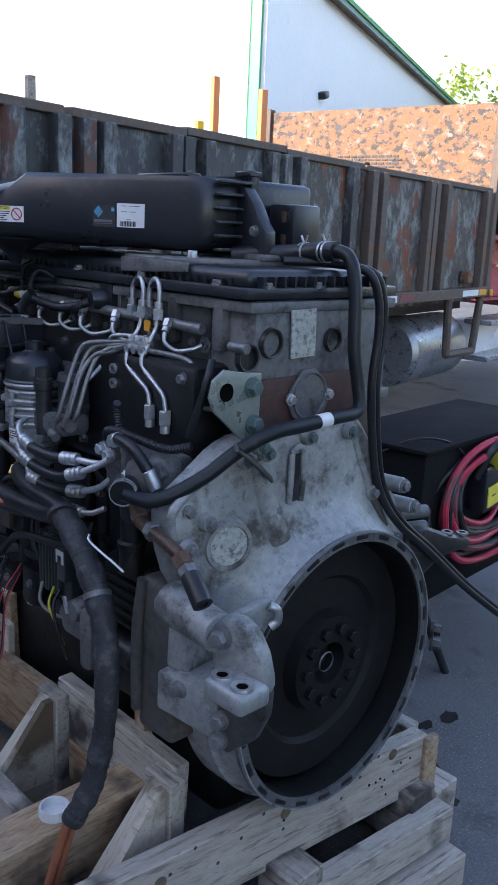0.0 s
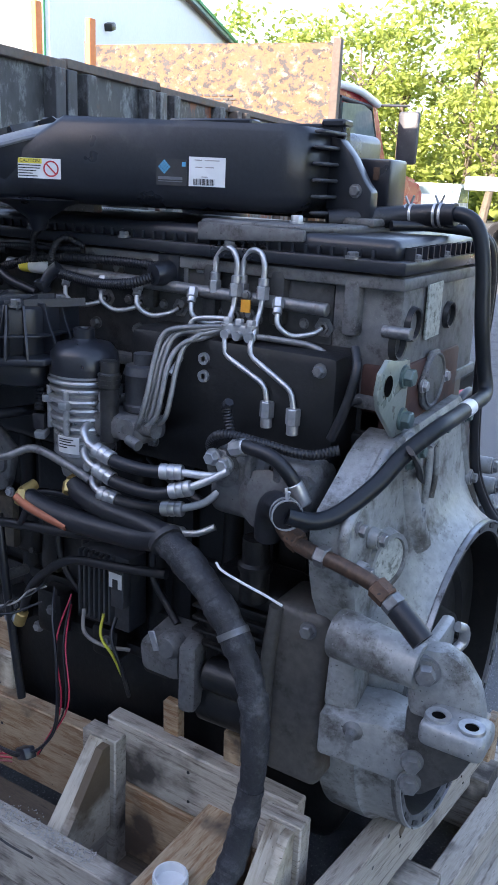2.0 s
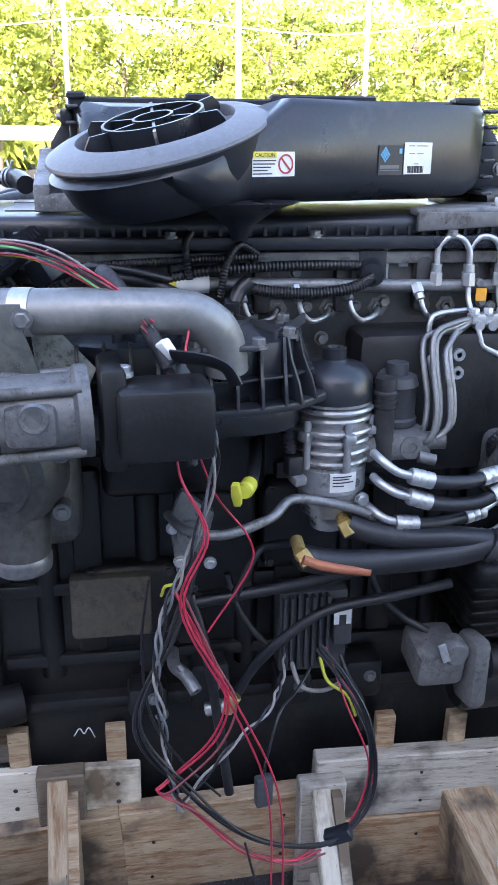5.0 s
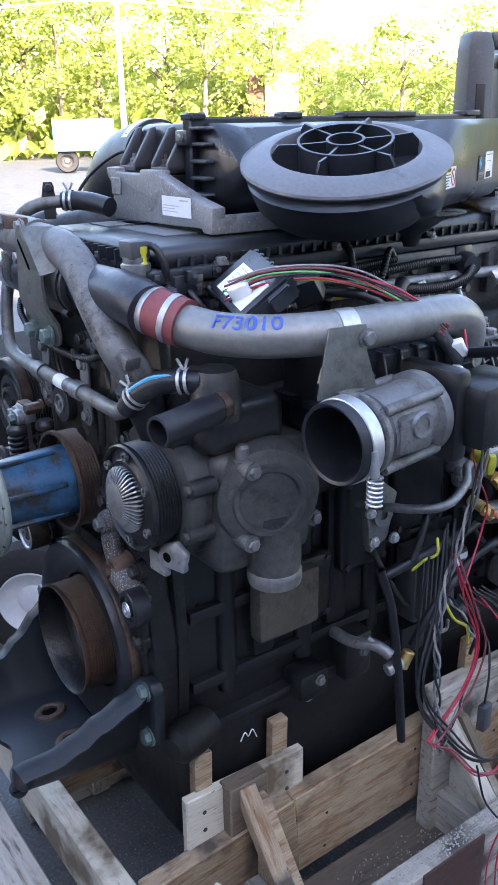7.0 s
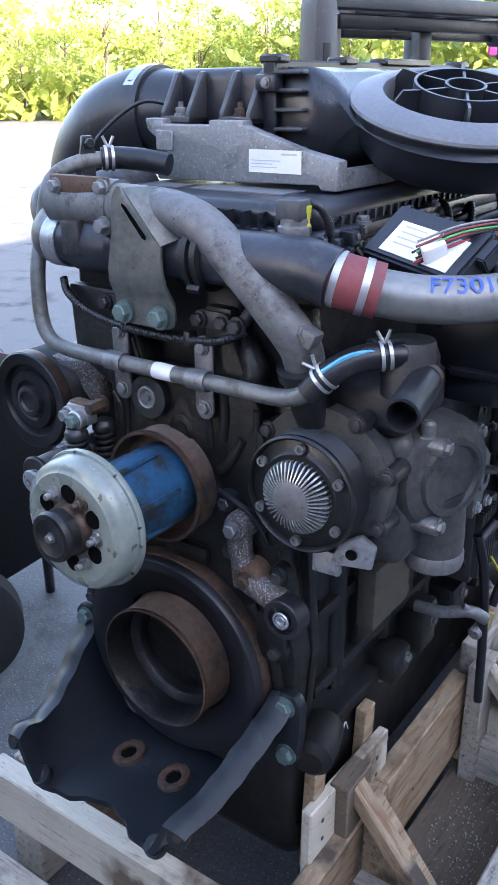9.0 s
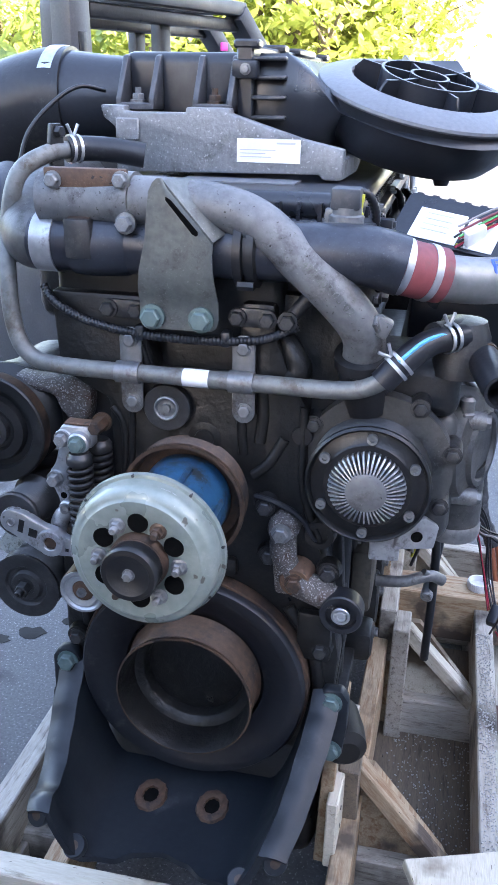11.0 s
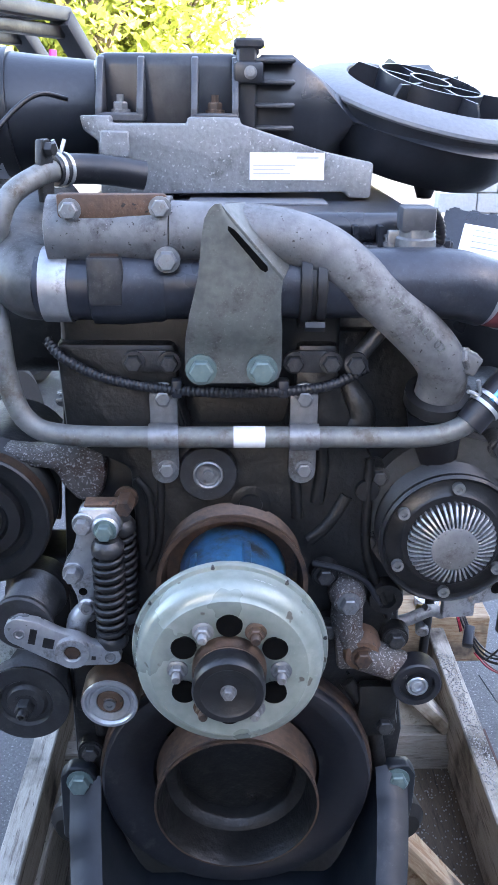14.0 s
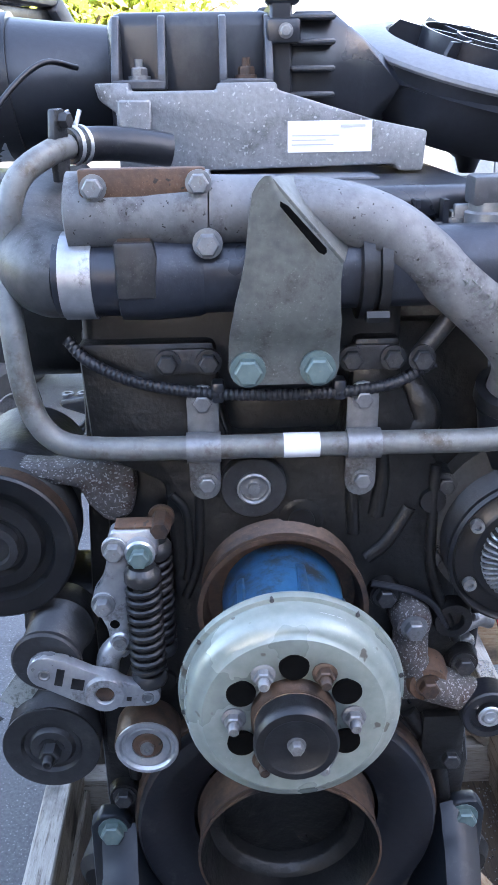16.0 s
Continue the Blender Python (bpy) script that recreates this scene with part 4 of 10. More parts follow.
rod(bm, (0.064, 0.010, 1.325), (0.084, 0.010, 1.325), 0.006, seg=6)
part("flange_band", bm, BLACK_IRON, low)

# belt tensioner and idlers
bm = bmesh.new()
for dy, dx in ((0.0, 0.0), (0.050, 0.008)):
    c0 = Vector((-0.1455 + dx, -0.012 + dy, 0.958))
    rod(bm, c0, c0 + Vector((0, 0, 0.13)), 0.0105, seg=16)
    lathe(bm, c0, UP, [(0, 0.0), (0.0165, 0.0), (0.0178, 0.003), (0.0178, 0.009), (0.015, 0.013), (0, 0.013)], 24)
    lathe(bm, c0 + Vector((0, 0, 0.118)), UP, [(0, 0.0), (0.0165, 0.0), (0.0180, 0.002), (0.0180, 0.010), (0.0160, 0.013), (0.0130, 0.017), (0, 0.017)], 24)
springbase = part("spring_strut", bm, IRON, engine, "twin dark spring strut")
for dy, dx in ((0.0, 0.0), (0.050, 0.008)):
    pts = [(-0.1455 + dx + 0.0152 * math.cos(k * 0.5236), -0.012 + dy + 0.0152 * math.sin(k * 0.5236), 0.970 + 0.106 * k / 126) for k in range(127)]
    part("coil_spring", one(tube, pts, 0.0034, 8, 1), BLACK_IRON, springbase)
bm = bmesh.new()
slab(bm, [(-0.178, 1.119), (-0.172, 1.125), (-0.138, 1.125), (-0.131, 1.118), (-0.131, 1.095), (-0.160, 1.085), (-0.163, 1.030), (-0.161, 0.985), (-0.172, 0.975), (-0.184, 0.985), (-0.186, 1.012), (-0.198, 1.040), (-0.198, 1.052), (-0.188, 1.066), (-0.181, 1.090)], (0, 0.022, 0), (1, 0, 0), (0, 0, 1), 0.022, 0.004)
rod(bm, (-0.147, 0.0, 1.104), (-0.147, -0.013, 1.104), 0.0150, seg=20, bevel=0.002)
rod(bm, (-0.172, 0.004, 1.106), (-0.172, -0.004, 1.106), 0.0125, seg=18, bevel=0.002)
rod(bm, (-0.187, 0.004, 1.045), (-0.187, -0.004, 1.045), 0.0120, seg=18, bevel=0.002)
rod(bm, (-0.173, 0.004, 1.003), (-0.173, -0.008, 1.003), 0.0105, seg=18, bevel=0.002)
tube(bm, [(-0.173, 0.004, 0.996), (-0.186, 0.002, 0.982), (-0.190, 0.0, 0.962)], 0.0120, 14, 4)
tens = part("tensioner_bracket", bm, ALLOY_BRIGHT, engine, "bright cast tensioner bracket")
part("bracket_cap", one(box, (-0.153, 0.012, 1.1262), (0.036, 0.020, 0.003), None, 0.001), RUST, tens, "rust-stained top")
part("rear_bolt", one(bolt, (-0.128, 0.030, 1.122), FRONT, 0.0105, 0.030), RUST_WARM, tens)
for at, r, m in (((-0.147, -0.013, 1.104), 0.0098, BOLT_GREEN), ((-0.172, -0.004, 1.106), 0.0092, BOLT_GREY), ((-0.187, -0.004, 1.045), 0.0092, BOLT_GREY)):
    part("tensioner_bolt", one(bolt, at, FRONT, r, 0.011), m, tens)
part("torx_screw", one(lathe, (-0.173, -0.008, 1.003), FRONT, [(0, 0.003), (0.0030, 0.003), (0.0034, 0.005), (0.0066, 0.005), (0.0070, 0.0)], 18), STEEL_DULL, tens)
part("cast_hole", one(lathe, (-0.178, 0.0, 1.019), FRONT, [(0, 0.0006), (0.0046, 0.0006), (0.0050, 0.0)], 16), HOLE_SHADE, tens)
bm = bmesh.new()
slab(bm, arc(-0.246, 0.983, 0.0185, 75, 255, 10) + [(-0.215, 0.944), (-0.200, 0.9365), (-0.160, 0.9385)] + arc(-0.146, 0.950, 0.0115, -90, 70, 8) + [(-0.168, 0.968), (-0.180, 0.977), (-0.200, 0.982), (-0.225, 0.996)], (0, -0.014, 0), (1, 0, 0), (0, 0, 1), 0.014, 0.0028)
lathe(bm, (-0.189, -0.026, 0.958), FRONT, [(0.0095, -0.010), (0.0198, -0.010), (0.0205, 0.004), (0.0190, 0.0075), (0.0105, 0.0075), (0.0095, 0.006), (0.0095, -0.010)], 32)
arm = part("tensioner_arm", bm, ALLOY_BRIGHT, engine, "pale cast tensioner arm")
part("pivot_bore", one(lathe, (-0.189, -0.026, 0.958), FRONT, [(0, 0.0042), (0.0097, 0.0042)], 6), RUST_WARM, arm)
# black patches on the arm's face paint the shade of its recesses
for x, z, w, h, turn_ in ((-0.2325, 0.978, 0.0080, 0.0200, 14), (-0.2155, 0.9690, 0.0125, 0.0130, 14), (-0.1660, 0.9490, 0.0050, 0.0050, 8)):
    part("arm_recess", one(box, (x, -0.0281, z), (w, 0.0010, h), (0, turn_, 0), 0.0004), BLACK_IRON, arm)
for x, z in ((-0.247, 0.982), (-0.147, 0.950)):
    part("arm_stud", one(lathe, (x, -0.0280, z), FRONT, [(0.0062, -0.002), (0.0062, 0.0022), (0.0046, 0.0026), (0.0036, 0.0008), (0, 0.0008)], 18), STEEL_DULL, arm)
bm = bmesh.new()
prof = [(0, -0.100), (0.030, -0.100), (0.037, -0.090), (0.037, -0.060), (0.0335, -0.058)]
for k in range(12):
    prof += [(0.0315, -0.056 + k * 0.0038), (0.0300, -0.0541 + k * 0.0038)]
prof += [(0.0320, -0.009), (0.0355, -0.007), (0.0360, -0.002), (0.0335, 0.0), (0.0300, -0.001), (0, -0.001)]
lathe(bm, (-0.248, -0.012, 0.983), (-0.06, -1, -0.03), prof, 44)
part("tension_roller", bm, IRON, engine, "ribbed grey tension roller")


def pulley(at, r, wide, mat, hub_mat, name, label=""):
    bm = bmesh.new()
    lathe(bm, at, FRONT, [(0, -wide), (r, -wide), (r, -0.002), (r - 0.002, 0), (r * 0.72, 0), (r * 0.68, -0.006), (r * 0.45, -0.006), (r * 0.45, -0.001), (0, -0.001)], 48)
    p = part(name, bm, mat, engine, label)
    bm = bmesh.new()
    lathe(bm, at, FRONT, [(r * 0.44, 0.0005), (r * 0.40, 0.0025), (r * 0.33, 0.0025), (r * 0.3, -0.0005), (r * 0.24, 0.003), (r * 0.15, 0.003), (r * 0.13, 0.001), (0, 0.001)], 32)
    part("bearing_hub", bm, hub_mat, p)
    return p


pulley(Vector((0.214, 0.002, 0.884)), 0.030, 0.028, RUBBER, STEEL, "idler_pulley", "black idler pulley")
IDLER = Vector((-0.153, -0.019, 0.877))
idler = part("idler_pulley", one(lathe, IDLER, FRONT, [(0, -0.038), (0.0335, -0.038), (0.0345, -0.036), (0.0345, -0.003), (0.0335, -0.001)], 56), RUST_WARM, engine, "worn steel idler pulley with a pale rim")
part("idler_rim", one(lathe, IDLER, FRONT, [(0.0336, -0.002), (0.0328, 0.0005), (0.0295, 0.0005), (0.0270, -0.003), (0.0245, -0.003), (0.0235, -0.001), (0.0165, -0.0035), (0.0158, -0.006)], 56), STEEL, idler, "rubbed pale rim")
part("bearing_hub", one(lathe, IDLER, FRONT, [(0.0160, -0.005), (0.0148, -0.003), (0.0085, -0.003), (0.0080, -0.001), (0, -0.001)], 36), RUST, idler)
part("hub_screw", one(lathe, IDLER, FRONT, [(0.0072, -0.001), (0.0070, 0.003), (0.0036, 0.003), (0.0030, 0.001), (0, 0.001)], 18), STEEL_DULL, idler)
ACC = Vector((-0.263, 0.022, 0.844))
bm = bmesh.new()
prof = [(0, -0.055), (0.053, -0.055)]
for k in range(9):
    prof += [(0.0525, -0.053 + k * 0.0052), (0.0495, -0.0504 + k * 0.0052)]
prof += [(0.0530, -0.005), (0.0535, -0.001), (0.0515, 0.0), (0.0340, -0.001), (0.0310, -0.005), (0.0260, -0.005), (0.0225, 0.0), (0.0150, 0.001), (0, 0.001)]
lathe(bm, ACC, FRONT, prof, 64)
accessory = part("accessory_pulley", bm, IRON, engine, "dark grooved accessory pulley")
part("pulley_nut", one(bolt, ACC, FRONT, 0.0115, 0.016), IRON, accessory)
part("pulley_stud", one(lathe, ACC, FRONT, [(0.0062, 0.012), (0.0062, 0.024), (0.0052, 0.026), (0.0030, 0.026), (0.0026, 0.020), (0, 0.020)], 18), IRON, accessory)
UPPER = Vector((-0.036, 0.030, 1.151))
upper_idler = part("idler_pulley", one(lathe, UPPER, FRONT, [(0, -0.022), (0.0315, -0.022), (0.0320, -0.020), (0.0320, -0.001), (0.0310, 0.0), (0.0175, 0.0), (0.0168, -0.002), (0, -0.002)], 52), IRON, engine, "flat grey upper idler pulley")
part("bearing_hub", one(lathe, UPPER, FRONT, [(0.0170, -0.003), (0.0168, 0.003), (0.0150, 0.0042), (0.0130, 0.003), (0.0125, 0.0), (0.0085, -0.001), (0.0060, 0.0), (0.0055, 0.004), (0, 0.004)], 36), STEEL_DULL, upper_idler)
ALT = Vector((-0.297, 0.03, 1.092))
bm = bmesh.new()
prof = [(0, -0.07), (0.080, -0.07)]
for k in range(9):
    prof += [(0.080, -0.065 + k * 0.0055), (0.0765, -0.062 + k * 0.0055)]
prof += [(0.081, -0.012), (0.081, -0.002), (0.0785, 0.0), (0.062, -0.003), (0.058, -0.012), (0.050, -0.013), (0.047, -0.004), (0.034, -0.003), (0.030, -0.008), (0, -0.008)]
lathe(bm, ALT, FRONT, prof, 64)
part("compressor_pulley", bm, BLACK_IRON, engine, "black ribbed compressor pulley with a rubbed rim")
bm = bmesh.new()
slab(bm, [(-0.022, 0.03), (-0.016, -0.03), (0.004, -0.03), (0.030, -0.022), (0.034, 0.0), (0.012, 0.02), (0.010, 0.072), (-0.006, 0.082), (-0.022, 0.074)], (0.135, 0.036, 0.925), (1, 0, 0), (0, 0, 1), 0.018, 0.005)
idarm = part("idler_bracket", bm, PITTED, engine, "pitted and rusty idler bracket")
part("bracket_boss", one(lathe, (0.127, 0.034, 0.995), FRONT, [(0, 0.022), (0.017, 0.022), (0.021, 0.012), (0.022, -0.01)], 24), PITTED, idarm)
part("bracket_boss", one(lathe, (0.147, 0.034, 0.920), FRONT, [(0, 0.022), (0.020, 0.022), (0.025, 0.012), (0.026, -0.01)], 24), RUST, idarm)
part("bracket_arm", one(tube, [(0.150, 0.026, 0.915), (0.18, 0.026, 0.902), (0.214, 0.028, 0.886)], lambda s: 0.022 - 0.003 * s, 16, 5), PITTED, idarm, "pitted alloy arm")
part("bracket_arm", one(tube, [(0.127, 0.028, 0.995), (0.126, 0.028, 0.96), (0.14, 0.028, 0.925)], 0.017, 14, 5), PITTED, idarm)
part("bracket_bolt", one(bolt, (0.127, 0.012, 0.995), FRONT, 0.011, 0.012), STEEL_DULL, idarm)
part("bracket_bolt", one(bolt, (0.147, 0.012, 0.920), FRONT, 0.011, 0.012), RUST_WARM, idarm)

# front support: a pressed tray whose flanks rise to two bolted lugs and run forward to ears
def along_y(table, y):
    """A value read off a table of (y, value), smoothly."""
    for (y0, v0), (y1, v1) in zip(table, table[1:]):
        if y <= y0 and y >= y1:
            f_ = (y0 - y) / (y0 - y1)
            f_ = f_ * f_ * (3 - 2 * f_)
            return v0 + (v1 - v0) * f_
    return table[-1][1] if y < table[-1][0] else table[0][1]


RIM_LEFT = [(0.034, 0.722), (0.0, 0.690), (-0.050, 0.650), (-0.088, 0.624), (-0.125, 0.622), (-0.165, 0.640), (-0.19, 0.632)]
RIM_RIGHT = [(0.034, 0.735), (0.0, 0.712), (-0.050, 0.688), (-0.088, 0.664), (-0.130, 0.645), (-0.165, 0.640), (-0.19, 0.632)]
FRONT_EDGE = [(0.0, -0.143), (0.035, -0.152), (0.066, -0.170), (0.090, -0.171), (0.115, -0.186), (0.150, -0.186), (0.172, -0.180), (0.19, -0.172), (0.23, -0.170)]
bm = bmesh.new()
NX, NY = 48, 18
grid = []
for j in range(NY + 1):
    t_ = j / NY
    row = []
    for i in range(NX + 1):
        q = -1 + 2 * i / NX
        u_ = abs(q)
        half = 0.204 - 0.038 * t_ ** 1.5
        x = q * half
        edge_y = -along_y([(-a_, -b_) for a_, b_ in FRONT_EDGE], -abs(x))
        y = 0.034 + (edge_y - 0.034) * t_
        rim = along_y(RIM_LEFT if q < 0 else RIM_RIGHT, y)
        base = 0.5455 + 0.004 * t_
        lift_k = min(1.0, max(0.0, (u_ - 0.58) / 0.30))
        z = base + (rim - base) * lift_k ** 1.7
        if u_ > 0.88:
            roll = (u_ - 0.88) / 0.12
            x += math.copysign(0.016 * roll, q)
            z = rim - 0.004 * roll - 0.010 * roll ** 3
        row.append(bm.verts.new((x, y, z)))
    grid.append(row)
for j in range(NY):
    for i in range(NX):
        bm.faces.new((grid[j][i], grid[j][i + 1], grid[j + 1][i + 1], grid[j + 1][i]))
bmesh.ops.recalc_face_normals(bm, faces=bm.faces)
bmesh.ops.solidify(bm, geom=list(bm.faces), thickness=0.010)
member = part("front_support", bm, BLUE_BLACK, engine, "blue-black pressed front engine support", 50)
for s_ in (-1, 1):
    bm = bmesh.new()
    slab(bm, [(-0.026, -0.075), (0.018, -0.075), (0.024, -0.02), (0.024, 0.03), (0.014, 0.046), (-0.012, 0.046), (-0.024, 0.03)], (s_ * 0.208, 0.050, 0.690), (1, 0, 0), (0, 0, 1), 0.022, 0.005)
    part("support_lug", bm, BLUE_BLACK, member)
    for x, y, z in ((0.206, 0.028, 0.715), (0.209, 0.028, 0.628)):
        part("support_bolt", one(bolt, (s_ * x, y, z), (0, -1, 0.08), 0.0135, 0.013), BOLT_GREEN, member)
    for x, y, z, way_ in ((0.166, -0.176, 0.614, (s_ * 0.35, -1, 0.5)), (0.118, -0.172, 0.562, (s_ * 0.1, -0.6, 0.9))):
        w_ = Vector(way_).normalized()
        at = Vector((s_ * x, y, z)) + w_ * 0.004
        bm = bmesh.new()
        lathe(bm, at - w_ * 0.010, w_, [(0.007, 0.012), (0.0155, 0.012), (0.0165, 0.010), (0.0165, 0.0)], 24)
        ear = part("support_ear", bm, BLUE_BLACK, member)
        part("ear_hole", one(lathe, at, w_, [(0, 0.0012), (0.0078, 0.0012)], 18), RUST_WARM, ear)
    part("support_boss", one(lathe, (s_ * 0.228, 0.075, 0.600), (s_ * 0.3, -1, 0), [(0, 0.02), (0.020, 0.02), (0.033, 0.008), (0.036, -0.03), (0.034, -0.07)], 28), OILY_IRON, member)
for x in (-0.0495, 0.0465):
    bm = bmesh.new()
    lathe(bm, (x, -0.047, 0.5475), (0, -0.06, 1), [(0.0115, 0.0), (0.0120, 0.0055), (0.016, 0.0072), (0.0225, 0.0058), (0.0245, 0.0)], 32)
    for k, v in enumerate(bm.verts):
        v.co.y = -0.047 + (v.co.y + 0.047) * 1.28
        v.co += Vector((math.sin(k * 2.3), math.cos(k * 1.7), math.sin(k * 3.1) * 0.5)) * 0.0009
    part("slot_collar", bm, RUST_WARM, member, "corroded oval slot collar")
    bm = bmesh.new()
    lathe(bm, (x, -0.047, 0.5475), (0, -0.06, 1), [(0, 0.0012), (0.0118, 0.0012)], 20)
    for v in bm.verts:
        v.co.y = -0.047 + (v.co.y + 0.047) * 1.28
    part("slot_hole", bm, HOLE_SHADE, member)

# ---- air cleaner on top ----
BELL = Vector((0.2525, 0.3985, 1.5475))
bell_way = Vector((0.215, -0.23, 1)).normalized()
bm = bmesh.new()
span(bm, (-0.178, 0.285, 1.446), (0.004, 0.950, 1.588), 0.016, 3)
air = part("air_cleaner", bm, PLASTIC, engine, "black plastic air cleaner housing")


def lid_height(x, y):
    """The inlet half's top: level, but cut down to the tilted inlet ring."""
    off = math.hypot(x - BELL.x, y - BELL.y)
    return min(1.587, BELL.z - 0.2 * (x - BELL.x) + 0.24 * (y - BELL.y) - 0.020 + max(0.0, off - 0.156) * 1.15)


plan = [(0.02, 0.287), (0.06, 0.286), (0.10, 0.292), (0.14, 0.292)] + [(BELL.x + 0.148 * math.cos(radians(a)), BELL.y + 0.148 * math.sin(radians(a))) for a in range(-125, 16, 10)] + [(0.385, 0.475), (0.349, 0.50), (0.337, 0.521), (0.304, 0.584), (0.25, 0.687), (0.2055, 0.772), (0.165, 0.850), (0.135, 0.905), (0.118, 0.930), (0.098, 0.943), (0.06, 0.947), (0.02, 0.947)]
mid = Vector((0.16, 0.56, 0))
bm = bmesh.new()
levels = ((0.055, 0.0, 0), (0.012, 0.0, 0), (0.0, -0.012, 0), (0.0, 1.478, 1), (0.010, 1.462, 1), (0.030, 1.450, 1), (0.075, 1.446, 1))
rings = []
for inset, z, fixed in levels:
    ring = []
    for x, y in plan:
        inward = (mid - Vector((x, y, 0))).normalized()
        fore = min(1.0, max(0.0, (0.44 - y) / 0.14)) if x > 0.12 else 0.0
        p = Vector((x, y, 0)) + inward * inset
        if fixed:
            p += inward * fore * (0.022 + (1.478 - z) * 1.6)
            p.z = z + 0.022 * fore
        else:
            p.z = lid_height(p.x, p.y) + z
        ring.append(bm.verts.new(p))
    rings.append(ring)
for p, q in zip(rings, rings[1:]):
    for k in range(len(plan)):
        k2 = (k + 1) % len(plan)
        bm.faces.new((p[k], p[k2], q[k2], q[k]))
bm.faces.new(rings[0])
bm.faces.new(rings[-1])
inlet = part("inlet_housing", bm, PLASTIC, air, "black tapered inlet half", 50)
part("drain_spout", one(lathe, (0.285, 0.512, 0), UP, [(0, 1.398), (0.011, 1.398), (0.018, 1.418), (0.05, 1.440), (0.085, 1.452), (0, 1.458)], 24), PLASTIC, air)
# seam flange with its ribs and bolts
part("seam_flange", one(span, (-0.004, 0.272, 1.440), (0.020, 0.962, 1.597), 0.003, 1), PLASTIC, air)
for y0, y1 in ((0.27, 0.30), (0.46, 0.50), (0.60, 0.78), (0.92, 0.964)):
    part("seam_clip", one(span, (-0.008, y0, 1.592), (0.028, y1, 1.604), 0.003, 1), PLASTIC, air)
for z in (1.452, 1.478, 1.504, 1.530, 1.556, 1.580):
    part("seam_rib", one(box, (0.042, 0.279, z), (0.048, 0.020, 0.006), None, 0.002, 1), PLASTIC_GREY, air)
    part("seam_rib", one(box, (0.060, 0.956, z), (0.085, 0.020, 0.006), None, 0.002, 1), PLASTIC_GREY, air)
for z in (1.466, 1.566):
    part("seam_lug", one(box, (0.010, 0.270, z), (0.036, 0.022, 0.024), None, 0.004), PLASTIC, air)
    part("seam_bolt", one(bolt, (0.012, 0.258, z), FRONT, 0.006), STEEL_DULL, air)
# two mounting feet on the front face
for x in (-0.142, -0.030):
    foot = part("mounting_foot", one(box, (x, 0.262, 1.516), (0.056, 0.046, 0.010), None, 0.002, 1), PLASTIC_GREY, air)
    for s_ in (-1, 1):
        bm = bmesh.new()
        slab(bm, [(0.0, -0.004), (-0.046, -0.004), (-0.046, 0.010), (-0.010, 0.066), (0.0, 0.068)], (x + s_ * 0.024 - 0.004, 0.286, 1.516), (0, 1, 0), (0, 0, 1), 0.008, 0.0015)
        part("foot_rib", bm, PLASTIC_GREY, foot)
    part("foot_pad", one(box, (x, 0.262, 1.5005), (0.050, 0.040, 0.019), None, 0.003, 1), RUBBER, foot)
    bm = bmesh.new()
    bolt(bm, (x, 0.256, 1.523), UP, 0.009, 0.010)
    rod(bm, (x, 0.256, 1.530), (x, 0.256, 1.541), 0.0045, seg=8)
    part("foot_bolt", bm, STEEL_DULL if x < -0.1 else RUST_WARM, foot)
# bleached inlet ring with a spoked grille
bm = bmesh.new()
lathe(bm, BELL, bell_way, [(0.108, -0.07), (0.109, -0.006), (0.113, 0.002), (0.120, 0.003), (0.150, -0.006), (0.158, -0.010), (0.1595, -0.014), (0.157, -0.017), (0.135, -0.016), (0.120, -0.02)], 80)
part("inlet_ring", bm, PLASTIC_PALE, air, "sun-bleached grey inlet ring")
part("inlet_bowl", one(lathe, BELL, bell_way, [(0.1540, -0.0155), (0.1520, -0.024), (0.1480, -0.045), (0.1380, -0.072), (0.1200, -0.092)], 64), PLASTIC, air)
part("inlet_floor", one(lathe, BELL, bell_way, [(0.0, -0.060), (0.107, -0.060)], 40), RUBBER, air)
x_, y_, z_ = frame_of(bell_way)
for k in range(6):
    a = radians(60 * k + 12)
    d = x_ * math.cos(a) + y_ * math.sin(a)
    bm = bmesh.new()
    slab(bm, [(0.026, -0.030), (0.110, -0.030), (0.110, 0.004), (0.100, 0.016), (0.070, 0.014), (0.026, 0.014)], BELL - d.cross(bell_way) * 0.002, d, bell_way, 0.004, 0.0)
    part("grille_spoke", bm, PLASTIC, air)
for r in (0.027, 0.070):
    part("grille_ring", one(lathe, BELL, bell_way, [(r - 0.002, -0.032), (r + 0.002, -0.032), (r + 0.002, 0.016), (r - 0.002, 0.016), (r - 0.002, -0.032)], 48), PLASTIC, air)
# labels on the slanting side
wall_way = Vector((-0.463, 0.886, 0)).normalized()


def on_side(y, z, lift_=0.0012):
    """A pose on the inlet half's side wall."""
    k = (y - 0.521) / 0.251
    return facing(Vector((0.337 - 0.1315 * k, y, z)) + Vector((0.886, 0.463, 0)) * lift_, wall_way, (0, 0, 1))


def patch(name, m, w, h, mat, parent, label="", x=0.0, z=0.0, lift_=0.0):
    """A thin printed sheet lying in a pose's plane."""
    bm = bmesh.new()
    bmesh.ops.create_cube(bm, size=1.0, matrix=m @ Matrix.Translation((x, z, lift_)) @ Matrix.Diagonal((w, h, 0.0008, 1)))
    return part(name, bm, mat, parent, label, 0)


